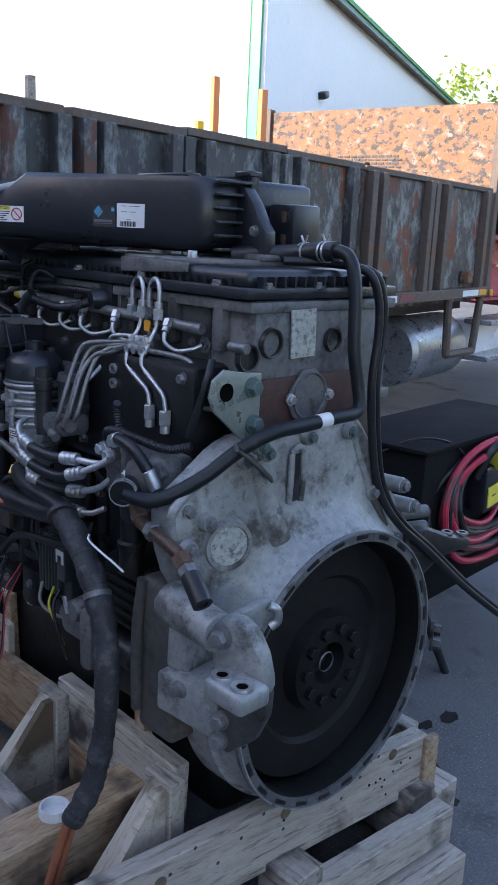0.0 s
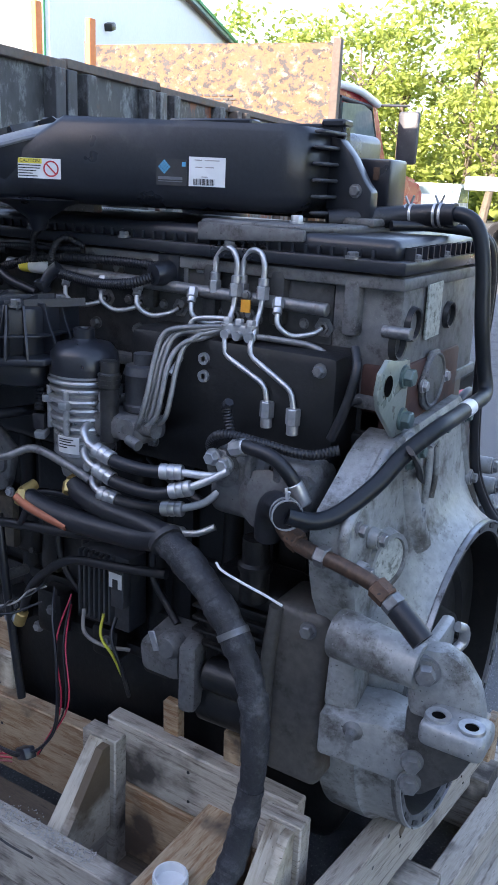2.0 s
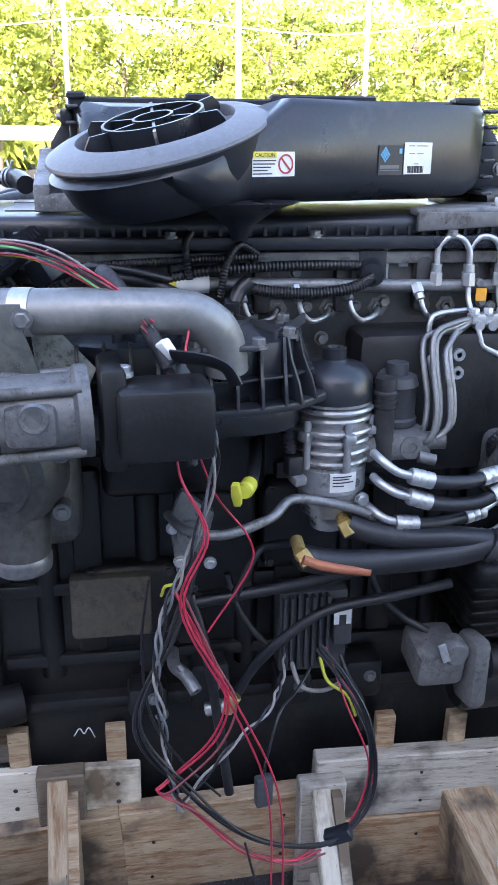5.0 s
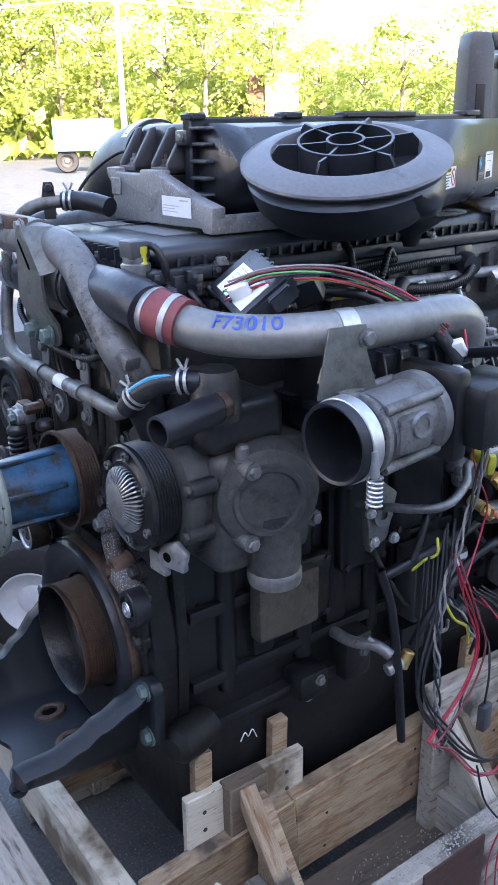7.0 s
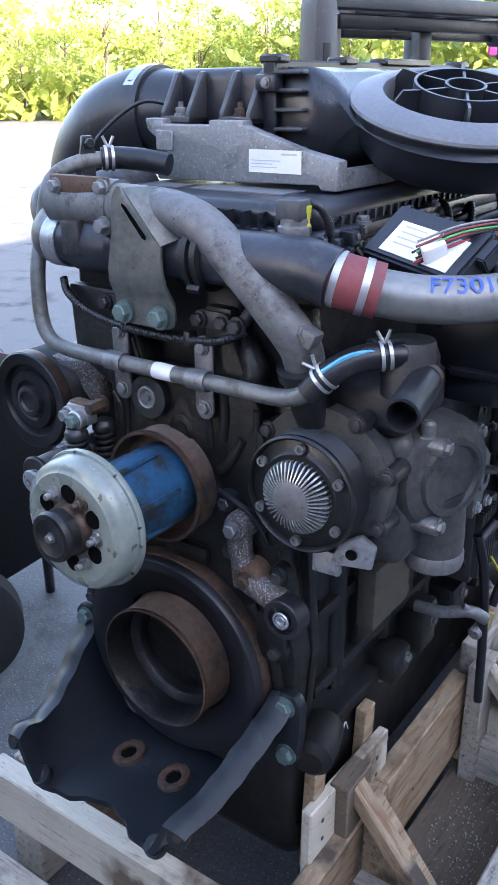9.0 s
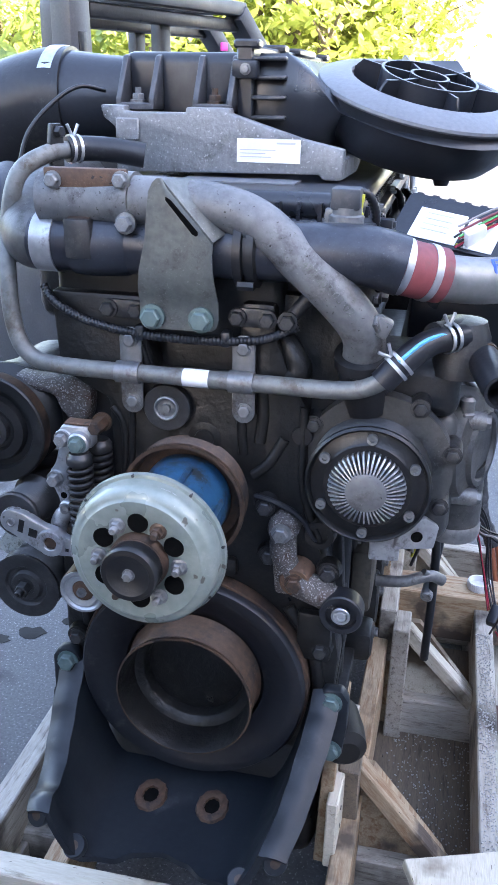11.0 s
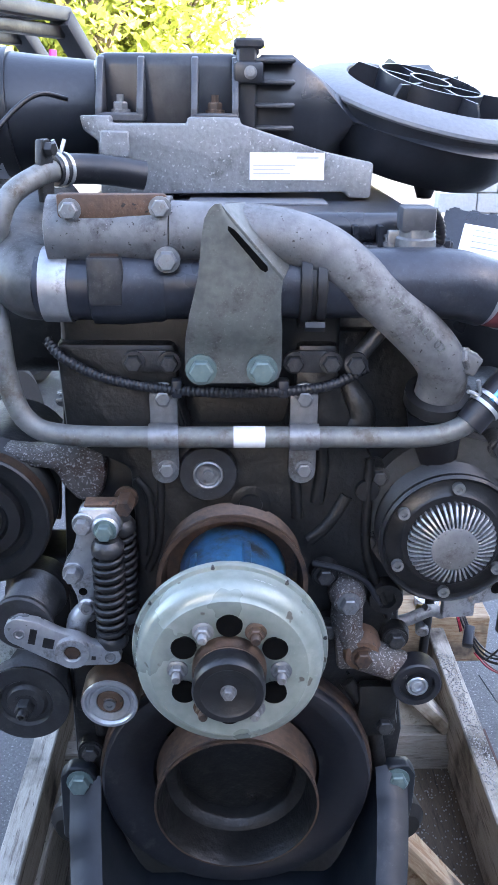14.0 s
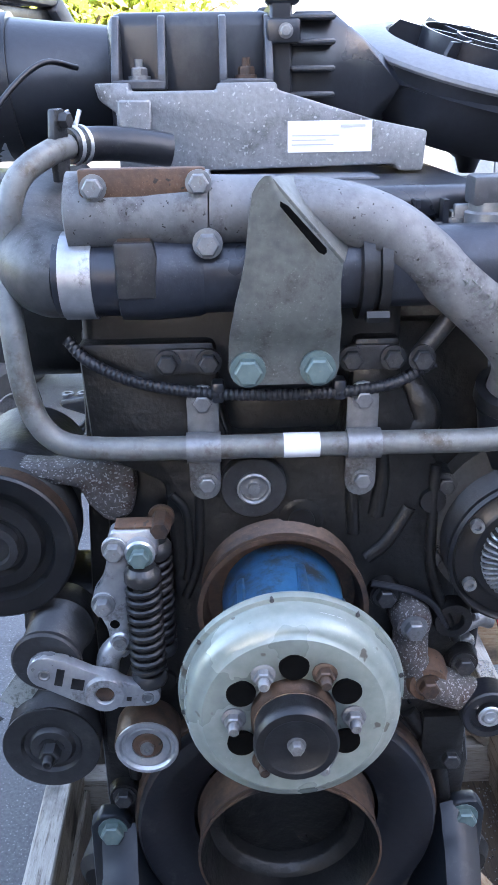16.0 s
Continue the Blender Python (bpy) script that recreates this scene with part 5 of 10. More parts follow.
m = on_side(0.5525, 1.502)
tag = patch("caution_label", m, 0.072, 0.032, WHITE_LABEL, air, "white caution label with a red prohibition ring")
patch("header", m, 0.040, 0.008, YELLOW_LABEL, tag, "", -0.0155, 0.0115, 0.0006)
writing("caution_text", "CAUTION", 0.0075, m @ Matrix.Translation((-0.0155, 0.0115, 0.0012)), INK, tag, 0.0002)
for k, w in enumerate((0.038, 0.036, 0.030, 0.024, 0.032)):
    patch("text_bar", m, w, 0.0016, INK, tag, "", -0.035 + w / 2, 0.0045 - 0.0042 * k, 0.0006)
bm = bmesh.new()
ctr = m @ Vector((0.020, 0.0, 0.0008))
way = Vector((0.886, 0.463, 0))
lathe(bm, ctr, way, [(0.0105, 0), (0.0130, 0), (0.0130, 0.0005), (0.0105, 0.0005), (0.0105, 0)], 32)
bmesh.ops.create_cube(bm, size=1.0, matrix=m @ Matrix.Translation((0.020, 0, 0.0010)) @ Matrix.Rotation(radians(-45), 4, "Z") @ Matrix.Diagonal((0.022, 0.0024, 0.0005, 1)))
part("prohibition_ring", bm, RED, tag)
m = on_side(0.748, 1.506)
dark = patch("printed_patch", m, 0.050, 0.042, INK, air, "black patch with a blue chequered diamond")
for i in range(4):
    for j in range(4):
        bm = bmesh.new()
        bmesh.ops.create_cube(bm, size=1.0, matrix=m @ Matrix.Translation((-0.012 + (i - j) * 0.0026, 0.008 + (i + j - 3) * 0.0030, 0.0008)) @ Matrix.Rotation(radians(45), 4, "Z") @ Matrix.Diagonal((0.0031, 0.0031, 0.0006, 1)))
        part("logo_square", bm, BLUE_LABEL, dark, "", 0)
patch("logo_bar", m, 0.040, 0.0048, PLASTIC_PALE, dark, "", -0.002, -0.0095, 0.0006)
patch("logo_bar", m, 0.040, 0.0012, PLASTIC_PALE, dark, "", -0.002, -0.0145, 0.0006)
patch("logo_mark", m, 0.006, 0.007, BLUE_LABEL, dark, "", 0.020, 0.013, 0.0006)
m = on_side(0.800, 1.5085)
tag = patch("part_label", m, 0.060, 0.046, WHITE_LABEL, air, "white paper label with a barcode")
for x, z, w in ((-0.015, 0.018, 0.012), (0.008, 0.018, 0.024), (-0.014, 0.007, 0.012), (0.004, 0.007, 0.014), (-0.004, -0.008, 0.010)):
    patch("text_bar", m, w, 0.0014, WIRE_GREY, tag, "", x, z, 0.0006)
rnd = random.Random(11)
x = -0.022
while x < 0.012:
    w = rnd.choice((0.0006, 0.0009, 0.0014))
    patch("barcode_bar", m, w, 0.010, INK, tag, "", x, -0.016, 0.0006)
    x += w + rnd.choice((0.0007, 0.0012))
# rear foot on the far corner and its plate
bm = bmesh.new()
slab(bm, [(0.945, 1.45), (0.945, 1.575), (0.965, 1.572), (0.99, 1.545), (1.015, 1.505), (1.028, 1.49), (1.03, 1.445)], (0.012, 0, 0), (0, 1, 0), (0, 0, 1), 0.03, 0.003)
foot = part("rear_foot", bm, PLASTIC, air, "black moulded rear foot")
part("foot_bolt", one(bolt, (0.043, 1.0, 1.49), SIDE, 0.009), STEEL_DULL, foot)
bm = bmesh.new()
span(bm, (-0.12, 0.955, 1.445), (-0.04, 1.025, 1.545), 0.006)
foot = part("rear_foot", bm, PLASTIC, air)
for z in (1.475, 1.52):
    part("rusty_slot", one(box, (-0.0385, 1.0, z), (0.003, 0.012, 0.022), None, 0.001, 1), RUST, foot)
bm = bmesh.new()
slab(bm, [(0.205, 0.800), (0.212, 0.825), (0.200, 0.985), (0.12, 1.03), (-0.14, 1.06), (-0.16, 0.95), (0.02, 0.93), (0.10, 0.87), (0.185, 0.795)], (0, 0, 1.424), (1, 0, 0), (0, 1, 0), 0.012, 0.004)
rearb = part("rear_bracket", bm, ALLOY_DULL, engine, "grey cast bracket under the air cleaner")
bm = bmesh.new()
slab(bm, [(0.0, -0.014), (0.195, -0.004), (0.195, 0.014), (0.0, 0.016)], (0.205, 0.800, 1.415), (-0.03, 1, 0), (0, 0, 1), 0.010, 0.003)
part("bracket_lip", bm, ALLOY_DULL, rearb)
part("bracket_block", one(span, (-0.12, 0.96, 1.434), (0.06, 1.045, 1.447), 0.004), ALLOY_DULL, rearb)
part("bracket_bolt", one(bolt, (0.160, 0.955, 1.437), UP, 0.010, 0.012), STEEL, rearb)
# outlet duct
bm = bmesh.new()
tube(bm, [(-0.165, 0.41, 1.522), (-0.20, 0.405, 1.521), (-0.25, 0.40, 1.518), (-0.30, 0.395, 1.516), (-0.335, 0.395, 1.515)], lambda s: 0.058 + 0.018 * min(1.0, s * 1.3), 36, 6)
outlet = part("outlet_spigot", bm, PLASTIC, air)
bm = bmesh.new()
tube(bm, [(-0.295, 0.395, 1.516), (-0.345, 0.393, 1.512), (-0.41, 0.388, 1.49), (-0.455, 0.385, 1.44), (-0.475, 0.385, 1.37), (-0.48, 0.40, 1.27)], 0.082, 36, 6)
duct = part("air_duct", bm, RUBBER, engine, "black rubber air duct with a steel band")
part("duct_band", one(lathe, (-0.318, 0.397, 1.5155), SIDE, [(0.0815, -0.012), (0.0838, -0.012), (0.0838, 0.010), (0.0815, 0.010)], 48), STEEL, duct)
part("duct_cable", one(tube, [(-0.215, 0.315, 1.535), (-0.245, 0.285, 1.540), (-0.275, 0.25, 1.515), (-0.30, 0.22, 1.475), (-0.31, 0.20, 1.42)], 0.0032, 10, 6), RUBBER, duct)
# front bracket
bm = bmesh.new()
slab(bm, [(-0.165, -0.06), (0.125, -0.055), (0.130, -0.062), (0.155, -0.062), (0.158, -0.022), (0.10, -0.010), (0.0, 0.020), (0.0, 0.027), (-0.062, 0.027), (-0.062, 0.020), (-0.150, 0.020), (-0.150, 0.028), (-0.186, 0.028), (-0.182, 0.012), (-0.165, 0.0)], (0, 0.245, 1.49), (1, 0, 0), (0, 0, 1), 0.025, 0.003)
brk = part("air_cleaner_bracket", bm, CAST_GREY, engine, "grey cast air cleaner bracket")
bm = bmesh.new()
slab(bm, [(0.128, 0.225), (0.157, 0.225), (0.162, 0.36), (0.15, 0.52), (0.125, 0.52)], (0, 0, 1.428), (1, 0, 0), (0, 1, 0), 0.026, 0.004)
part("bracket_arm", bm, CAST_GREY, brk)
part("bracket_recess", one(box, (-0.146, 0.2185, 1.487), (0.034, 0.004, 0.030), None, 0.002, 1), CAST_GREY, brk)
m = facing(Vector((0.055, 0.2188, 1.464)), (1, 0, 0), (0, 0, 1))
tag = patch("bracket_label", m, 0.088, 0.031, WHITE_LABEL, brk, "white label with faded print")
patch("text_bar", m, 0.026, 0.0026, FAINT_PRINT, tag, "", 0.024, 0.010, 0.0006)
for k, w in enumerate((0.05, 0.036, 0.044)):
    patch("text_bar", m, w, 0.0012, FAINT_PRINT, tag, "", -0.040 + w / 2, 0.001 - 0.0045 * k, 0.0006)

# ---- intake side: fuel rail and lines ----
bm = bmesh.new()
rod(bm, (0.214, 0.36, 1.328), (0.208, 1.045, 1.312), 0.0105, seg=16, bevel=0.002)
rail = part("fuel_rail", bm, STEEL_DULL, engine, "grey steel fuel rail")
part("rail_sleeve", one(rod, (0.216, 0.40, 1.3272), (0.2155, 0.475, 1.3256), 0.0135, seg=20), WHITE_LABEL, rail, "white sleeve with a yellow warning label")
part("warning_label", one(rod, (0.2161, 0.402, 1.3272), (0.2159, 0.425, 1.3268), 0.0138, seg=20), YELLOW_LABEL, rail)


def union_nut(a, b, r, parent=rail, mat=STEEL):
    bm = bmesh.new()
    a, b = Vector(a), Vector(b)
    rod(bm, a, a.lerp(b, 0.62), r, seg=6, bevel=0.001)
    rod(bm, a.lerp(b, 0.62), b, r * 0.8, seg=16, bevel=0.001)
    part("union_nut", bm, mat, parent)


def line(pts, r=0.0042, mat=STEEL, parent=rail, name="fuel_line", sub=6, seg=10):
    return part(name, one(tube, pts, r, seg, sub), mat, parent)


for y in (0.52, 0.605, 0.685, 0.800, 0.965):
    union_nut((0.222, y, 1.322), (0.236, y + 0.006, 1.300), 0.0095)
    line([(0.236, y + 0.006, 1.300), (0.240, y + 0.012, 1.282), (0.228, y + 0.030, 1.268), (0.212, y + 0.055, 1.272), (0.195, y + 0.065, 1.280)])
    bm = bmesh.new()
    lathe(bm, (0.185, y + 0.066, 1.281), SIDE, [(0.017, 0), (0.017, 0.004), (0.010, 0.005), (0.010, 0.010), (0.006, 0.010), (0.006, 0.004)], 6)
    part("injector_port", bm, STEEL_DULL, head)
    part("port_screw", one(bolt, (0.188, y + 0.030, 1.283), SIDE, 0.007), STEEL_DULL, head)
for y0, y1, zt in ((0.837, 0.886, 1.392), (0.890, 0.937, 1.392)):
    union_nut((0.212, y0, 1.318), (0.212, y0, 1.352), 0.0105)
    union_nut((0.226, y1, 1.318), (0.224, y1, 1.352), 0.0105)
    line([(0.212, y0, 1.35), (0.211, y0 + 0.001, 1.375), (0.213, (y0 + y1) / 2 - 0.008, zt), (0.218, (y0 + y1) / 2 + 0.012, zt - 0.002), (0.222, y1 - 0.001, 1.372), (0.224, y1, 1.35)], 0.0048)
    line([(0.226, y1, 1.32), (0.232, y1, 1.298), (0.246, y1 + 0.002, 1.280), (0.262, y1 + 0.006, 1.256)], 0.0046)
line([(0.262, 0.893, 1.262), (0.268, 0.896, 1.243), (0.270, 0.905, 1.228), (0.276, 0.950, 1.208), (0.279, 0.978, 1.193), (0.280, 0.986, 1.165)], 0.0046)
line([(0.262, 0.942, 1.262), (0.268, 0.944, 1.246), (0.270, 0.953, 1.232), (0.277, 1.000, 1.208), (0.280, 1.026, 1.192), (0.281, 1.034, 1.165)], 0.0046)
union_nut((0.279, 0.986, 1.170), (0.279, 0.986, 1.128), 0.0118)
union_nut((0.281, 1.034, 1.167), (0.281, 1.034, 1.125), 0.0118)
line([(0.250, 0.915, 1.262), (0.246, 0.99, 1.262), (0.240, 1.04, 1.258), (0.243, 1.066, 1.245), (0.250, 1.078, 1.212), (0.252, 1.088, 1.188), (0.240, 1.10, 1.178), (0.205, 1.11, 1.178)], 0.0052, STEEL_DULL)
line([(0.235, 0.885, 1.282), (0.245, 0.835, 1.279), (0.252, 0.818, 1.268), (0.262, 0.815, 1.225), (0.300, 0.812, 1.19)], 0.0046)
bm = bmesh.new()
box(bm, (0.247, 0.912, 1.270), (0.026, 0.055, 0.018), None, 0.003)
for y in (0.890, 0.912, 0.934):
    bolt(bm, (0.252, y, 1.278), UP, 0.008, 0.010)
    lathe(bm, (0.262, y + 0.004, 1.262), SIDE, [(0, -0.01), (0.008, -0.01), (0.008, 0.006), (0, 0.006)], 12)
part("line_manifold", bm, STEEL, rail, "small steel fuel line block")
part("orange_label", one(box, (0.2285, 0.908, 1.305), (0.003, 0.017, 0.020)), ORANGE, rail)
for y, z in ((0.905, 1.322), (0.912, 1.292), (0.928, 1.285)):
    part("clip_bolt", one(bolt, (0.222, y, z), SIDE, 0.0065), STEEL_DULL, rail)
# braided hoses down to the filter
for k, (dx, dy, dz) in enumerate(((0.0, 0.0, 0.0), (0.012, -0.010, 0.006), (-0.012, -0.016, -0.006), (0.006, 0.014, -0.012), (-0.006, 0.024, -0.004))):
    line([(0.254, 0.884, 1.270 + 0.3 * dz), (0.270, 0.856, 1.264 + dz), (0.286 + dx, 0.826 + dy, 1.259 + dz), (0.300 + dx, 0.812 + dy, 1.243 + dz), (0.318 + dx, 0.810 + dy, 1.205), (0.334 + dx, 0.812 + dy, 1.165), (0.344 + dx, 0.808 + dy, 1.128), (0.344 + dx, 0.794 + 0.5 * dy, 1.108), (0.340, 0.775, 1.100)], 0.0046, STEEL_DULL if k % 2 else PIPE_GREY, rail, "braided_hose", 8, 10)
# face details of the head
for y in (0.575, 0.790, 1.000):
    part("cast_pad", one(box, (0.186, y, 1.352 if y < 0.9 else 1.357), (0.006, 0.016, 0.016), None, 0.001, 1), ALLOY_BRIGHT, head)
for y in (0.615, 0.76):
    bm = bmesh.new()
    bolt(bm, (0.188, y, 1.338 if y < 0.7 else 1.29), SIDE, 0.0085, 0.012)
    part("head_bolt", bm, STEEL_DULL, head)
bm = bmesh.new()
span(bm, (0.17, 0.70, 1.02), (0.272, 1.10, 1.255), 0.02)
plate = part("side_plate", bm, BLACK_IRON, engine, "black side plate with two plugs")
for z in (1.219, 1.190):
    part("plate_plug", one(lathe, (0.272, 0.861, z), SIDE, [(0.0045, 0.001), (0.0045, 0.005), (0.010, 0.005), (0.0105, 0.0), (0, 0.0)], 20), STEEL, plate)
part("plate_boss", one(lathe, (0.20, 0.72, 1.235), SIDE, [(0, 0.0), (0.018, 0.0), (0.018, 0.012), (0.009, 0.012), (0.009, 0.004), (0, 0.004)], 24), BLACK_IRON, plate)

# harness plug and corrugated loom on the head
bm = bmesh.new()
box(bm, (0.196, 0.735, 1.345), (0.02, 0.045, 0.055), None, 0.003)
lathe(bm, (0.20, 0.735, 1.342), (0.9, -0.25, -0.1), [(0, 0), (0.021, 0), (0.022, 0.02), (0.018, 0.036), (0, 0.04)], 24)
plug = part("harness_plug", bm, PLASTIC, engine, "black harness connector with a bare metal plate")
part("plug_plate", one(box, (0.1885, 0.735, 1.350), (0.004, 0.062, 0.066), None, 0.001, 1), STEEL, plug)
bm = bmesh.new()
corrugated(bm, [(0.235, 0.725, 1.335), (0.250, 0.69, 1.322), (0.252, 0.63, 1.315), (0.250, 0.57, 1.318), (0.255, 0.53, 1.325)], 0.0095, 0.005)
part("corrugated_loom", bm, RUBBER, plug)
bm = bmesh.new()
tube(bm, [(0.255, 0.53, 1.335), (0.262, 0.515, 1.322), (0.272, 0.505, 1.300)], lambda s: 0.013 - 0.004 * s, 12, 4)
box(bm, (0.270, 0.503, 1.300), (0.02, 0.022, 0.024), (0, 20, 0), 0.003)
part("sensor_plug", bm, PLASTIC, plug)
for pts in ([(0.21, 0.55, 1.37), (0.23, 0.52, 1.385), (0.24, 0.50, 1.36), (0.235, 0.49, 1.31)], [(0.20, 0.45, 1.40), (0.225, 0.44, 1.385), (0.23, 0.445, 1.335)], [(0.21, 0.30, 1.355), (0.22, 0.42, 1.362), (0.215, 0.55, 1.366)]):
    part("loom_branch", one(corrugated, pts, 0.0065, 0.005), RUBBER, plug)

# fuel filter
CAN = Vector((0.322, 0.648, 0.0))
bm = bmesh.new()
prof = [(0, 0.960), (0.026, 0.963), (0.030, 0.985), (0.040, 0.990), (0.045, 1.010), (0.049, 1.030), (0.0545, 1.034), (0.0545, 1.070), (0.050, 1.074)]
for z0, r_ in ((1.080, 0.0575), (1.097, 0.0590), (1.112, 0.0575), (1.128, 0.0610), (1.146, 0.0590), (1.160, 0.0620)):
    prof += [(0.0515, z0 - 0.003), (r_, z0), (r_ + 0.0015, z0 + 0.0035), (r_, z0 + 0.007), (0.0515, z0 + 0.010)]
prof += [(0.0600, 1.170), (0.0600, 1.174), (0, 1.174)]
lathe(bm, CAN, UP, prof, 56)
can = part("fuel_filter", bm, ALLOY_BRIGHT, engine, "bright alloy fuel filter housing with a black cap")
for a in range(0, 360, 60):
    d = Vector((math.cos(radians(a + 10)), math.sin(radians(a + 10)), 0))
    part("filter_stud", one(rod, CAN + d * 0.059 + UP * 1.075, CAN + d * 0.059 + UP * 1.150, 0.006, seg=10), ALLOY_BRIGHT, can)
    part("filter_lug", one(box, CAN + d * 0.062 + UP * 1.127, (0.020, 0.018, 0.014), (0, 0, a + 10), 0.003), ALLOY_BRIGHT, can)
bm = bmesh.new()
lathe(bm, CAN, UP, [(0.0595, 1.172), (0.0600, 1.185), (0.057, 1.208), (0.046, 1.222), (0.022, 1.228), (0.018, 1.232), (0.018, 1.248), (0.010, 1.249), (0.008, 1.243), (0, 1.243)], 48)
part("filter_cap", bm, PLASTIC, can, "glossy black cap")
part("filter_label", one(lathe, CAN, UP, [(0.0545, 1.040), (0.0548, 1.041), (0.0560, 1.069), (0.0545, 1.070)], 12, -58, 44), WHITE_LABEL, can)
bm = bmesh.new()
for k, (z, w) in enumerate(((1.064, 30), (1.060, 26), (1.055, 34), (1.050, 18))):
    lathe(bm, CAN, UP, [(0.0565, z), (0.0567, z + 0.001), (0.0565, z + 0.002)], 8, -54, w)
part("label_print", bm, INK, can)
bm = bmesh.new()
lathe(bm, (0.296, 0.755, 0), UP, [(0, 1.08), (0.030, 1.08), (0.031, 1.12), (0.034, 1.122), (0.034, 1.130), (0.031, 1.133), (0.031, 1.178), (0.034, 1.182), (0.030, 1.196), (0.017, 1.198), (0.017, 1.216), (0, 1.217)], 36)
part("water_separator", bm, PLASTIC_GREY, can)
bm = bmesh.new()
lathe(bm, (0.345, 0.722, 0), UP, [(0, 1.07), (0.016, 1.07), (0.016, 1.16), (0.018, 1.162), (0.018, 1.185), (0.015, 1.187), (0.0155, 1.206), (0, 1.207)], 24)
for z in (1.165, 1.173, 1.181):
    ring_plate(bm, (0.345, 0.722, z), UP, 0.0195, 0.016, 0.003, 24)
part("vent_plug", bm, IRON, can)
bm = bmesh.new()
span(bm, (0.285, 0.69, 1.075), (0.355, 0.80, 1.118), 0.012)
rod(bm, (0.33, 0.70, 1.10), (0.345, 0.82, 1.105), 0.014, seg=16)
lathe(bm, (0.345, 0.765, 1.098), SIDE, [(0, 0), (0.018, 0), (0.018, 0.012), (0.008, 0.012), (0.008, 0.006), (0, 0.006)], 24)
rod(bm, (0.36, 0.775, 1.085), (0.365, 0.80, 1.08), 0.009, seg=12)
part("filter_base", bm, ALLOY_DULL, can)
for y, z in ((0.69, 1.02), (0.703, 0.996)):
    part("base_screw", one(bolt, (0.36, y, z), SIDE, 0.009), STEEL, can)
bm = bmesh.new()
corrugated(bm, [(0.345, 0.57, 1.165), (0.352, 0.575, 1.13), (0.362, 0.578, 1.10)], 0.010, 0.006)
box(bm, (0.362, 0.582, 1.083), (0.022, 0.024, 0.03), (0, 0, 15), 0.004)
part("filter_sensor", bm, RUBBER, can)
part("metal_clip", one(box, (0.366, 0.588, 1.062), (0.026, 0.02, 0.014), (0, 10, 20), 0.003), ALLOY_BRIGHT, can)


def crimped(pts_pipe_a, hose, pts_pipe_b, r=0.0105):
    """A rubber hose with two bright crimped ends and their bent steel tails."""
    h = part("fuel_hose", one(tube, hose, r, 14, 8), RUBBER, engine, "black fuel hose with bright crimped ends")
    for tail, a, b in ((pts_pipe_a, hose[0], hose[1]), (pts_pipe_b, hose[-1], hose[-2])):
        a, b = Vector(a), Vector(b)
        d = (b - a).normalized()
        bm = bmesh.new()
        lathe(bm, a - d * 0.006, d, [(0, 0), (r * 1.12, 0), (r * 1.22, 0.003), (r * 1.22, 0.010), (r * 1.12, 0.012), (r * 1.22, 0.014), (r * 1.22, 0.022), (r * 1.12, 0.024), (r * 1.22, 0.026), (r * 1.2, 0.036), (r, 0.037)], 20)
        part("crimp", bm, STEEL, h)
        part("tail_pipe", one(tube, [*tail, a], r * 0.62, 12, 6), STEEL, h)


crimped([(0.372, 0.700, 1.100), (0.392, 0.708, 1.094), (0.404, 0.728, 1.080)], [(0.408, 0.752, 1.073), (0.408, 0.79, 1.062), (0.397, 0.845, 1.056), (0.381, 0.893, 1.060)], [(0.355, 0.955, 1.060), (0.365, 0.93, 1.058)])
crimped([(0.372, 0.702, 1.062), (0.392, 0.708, 1.058), (0.404, 0.728, 1.047)], [(0.407, 0.752, 1.040), (0.407, 0.79, 1.027), (0.396, 0.86, 1.021), (0.383, 0.912, 1.038)], [(0.358, 0.968, 1.072), (0.368, 0.945, 1.056)])
crimped([(0.35, 0.70, 1.008), (0.372, 0.708, 1.004), (0.382, 0.722, 0.996)], [(0.386, 0.742, 0.990), (0.384, 0.79, 0.984), (0.372, 0.84, 0.984), (0.362, 0.882, 0.990)], [(0.33, 0.935, 1.022), (0.345, 0.915, 1.002)])
crimped([(0.34, 0.76, 0.95), (0.355, 0.79, 0.950)], [(0.36, 0.81, 0.950), (0.362, 0.84, 0.949), (0.364, 0.86, 0.949), (0.364, 0.885, 0.950)], [(0.345, 0.94, 0.968), (0.358, 0.915, 0.955)], 0.009)

# high-pressure pump
bm = bmesh.new()
span(bm, (0.22, 0.915, 0.985), (0.335, 1.10, 1.095), 0.02, 3)
lathe(bm, (0.33, 0.945, 1.065), SIDE, [(0, -0.02), (0.030, -0.02), (0.030, 0.006), (0.018, 0.012), (0, 0.012)], 24)
lathe(bm, (0.33, 1.03, 1.03), SIDE, [(0, -0.03), (0.055, -0.03), (0.052, 0.01), (0.03, 0.022), (0, 0.024)], 32)
for y, z in ((1.035, 1.085), (1.085, 1.07), (1.09, 1.01)):
    lathe(bm, (0.32, y, z), SIDE, [(0, 0), (0.014, 0), (0.014, 0.02), (0.006, 0.02), (0.006, 0.012), (0, 0.012)], 18)
for y in (0.995, 1.045):
    box(bm, (0.336, y, 1.075), (0.02, 0.012, 0.05), None, 0.003)
pump = part("fuel_pump", bm, ALLOY_DULL, engine, "dull grey fuel pump")
for y, z in ((0.932, 1.084), (0.955, 1.076)):
    part("banjo_bolt", one(bolt, (0.345, y, z), SIDE, 0.011, 0.014), STEEL, pump)
bm = bmesh.new()
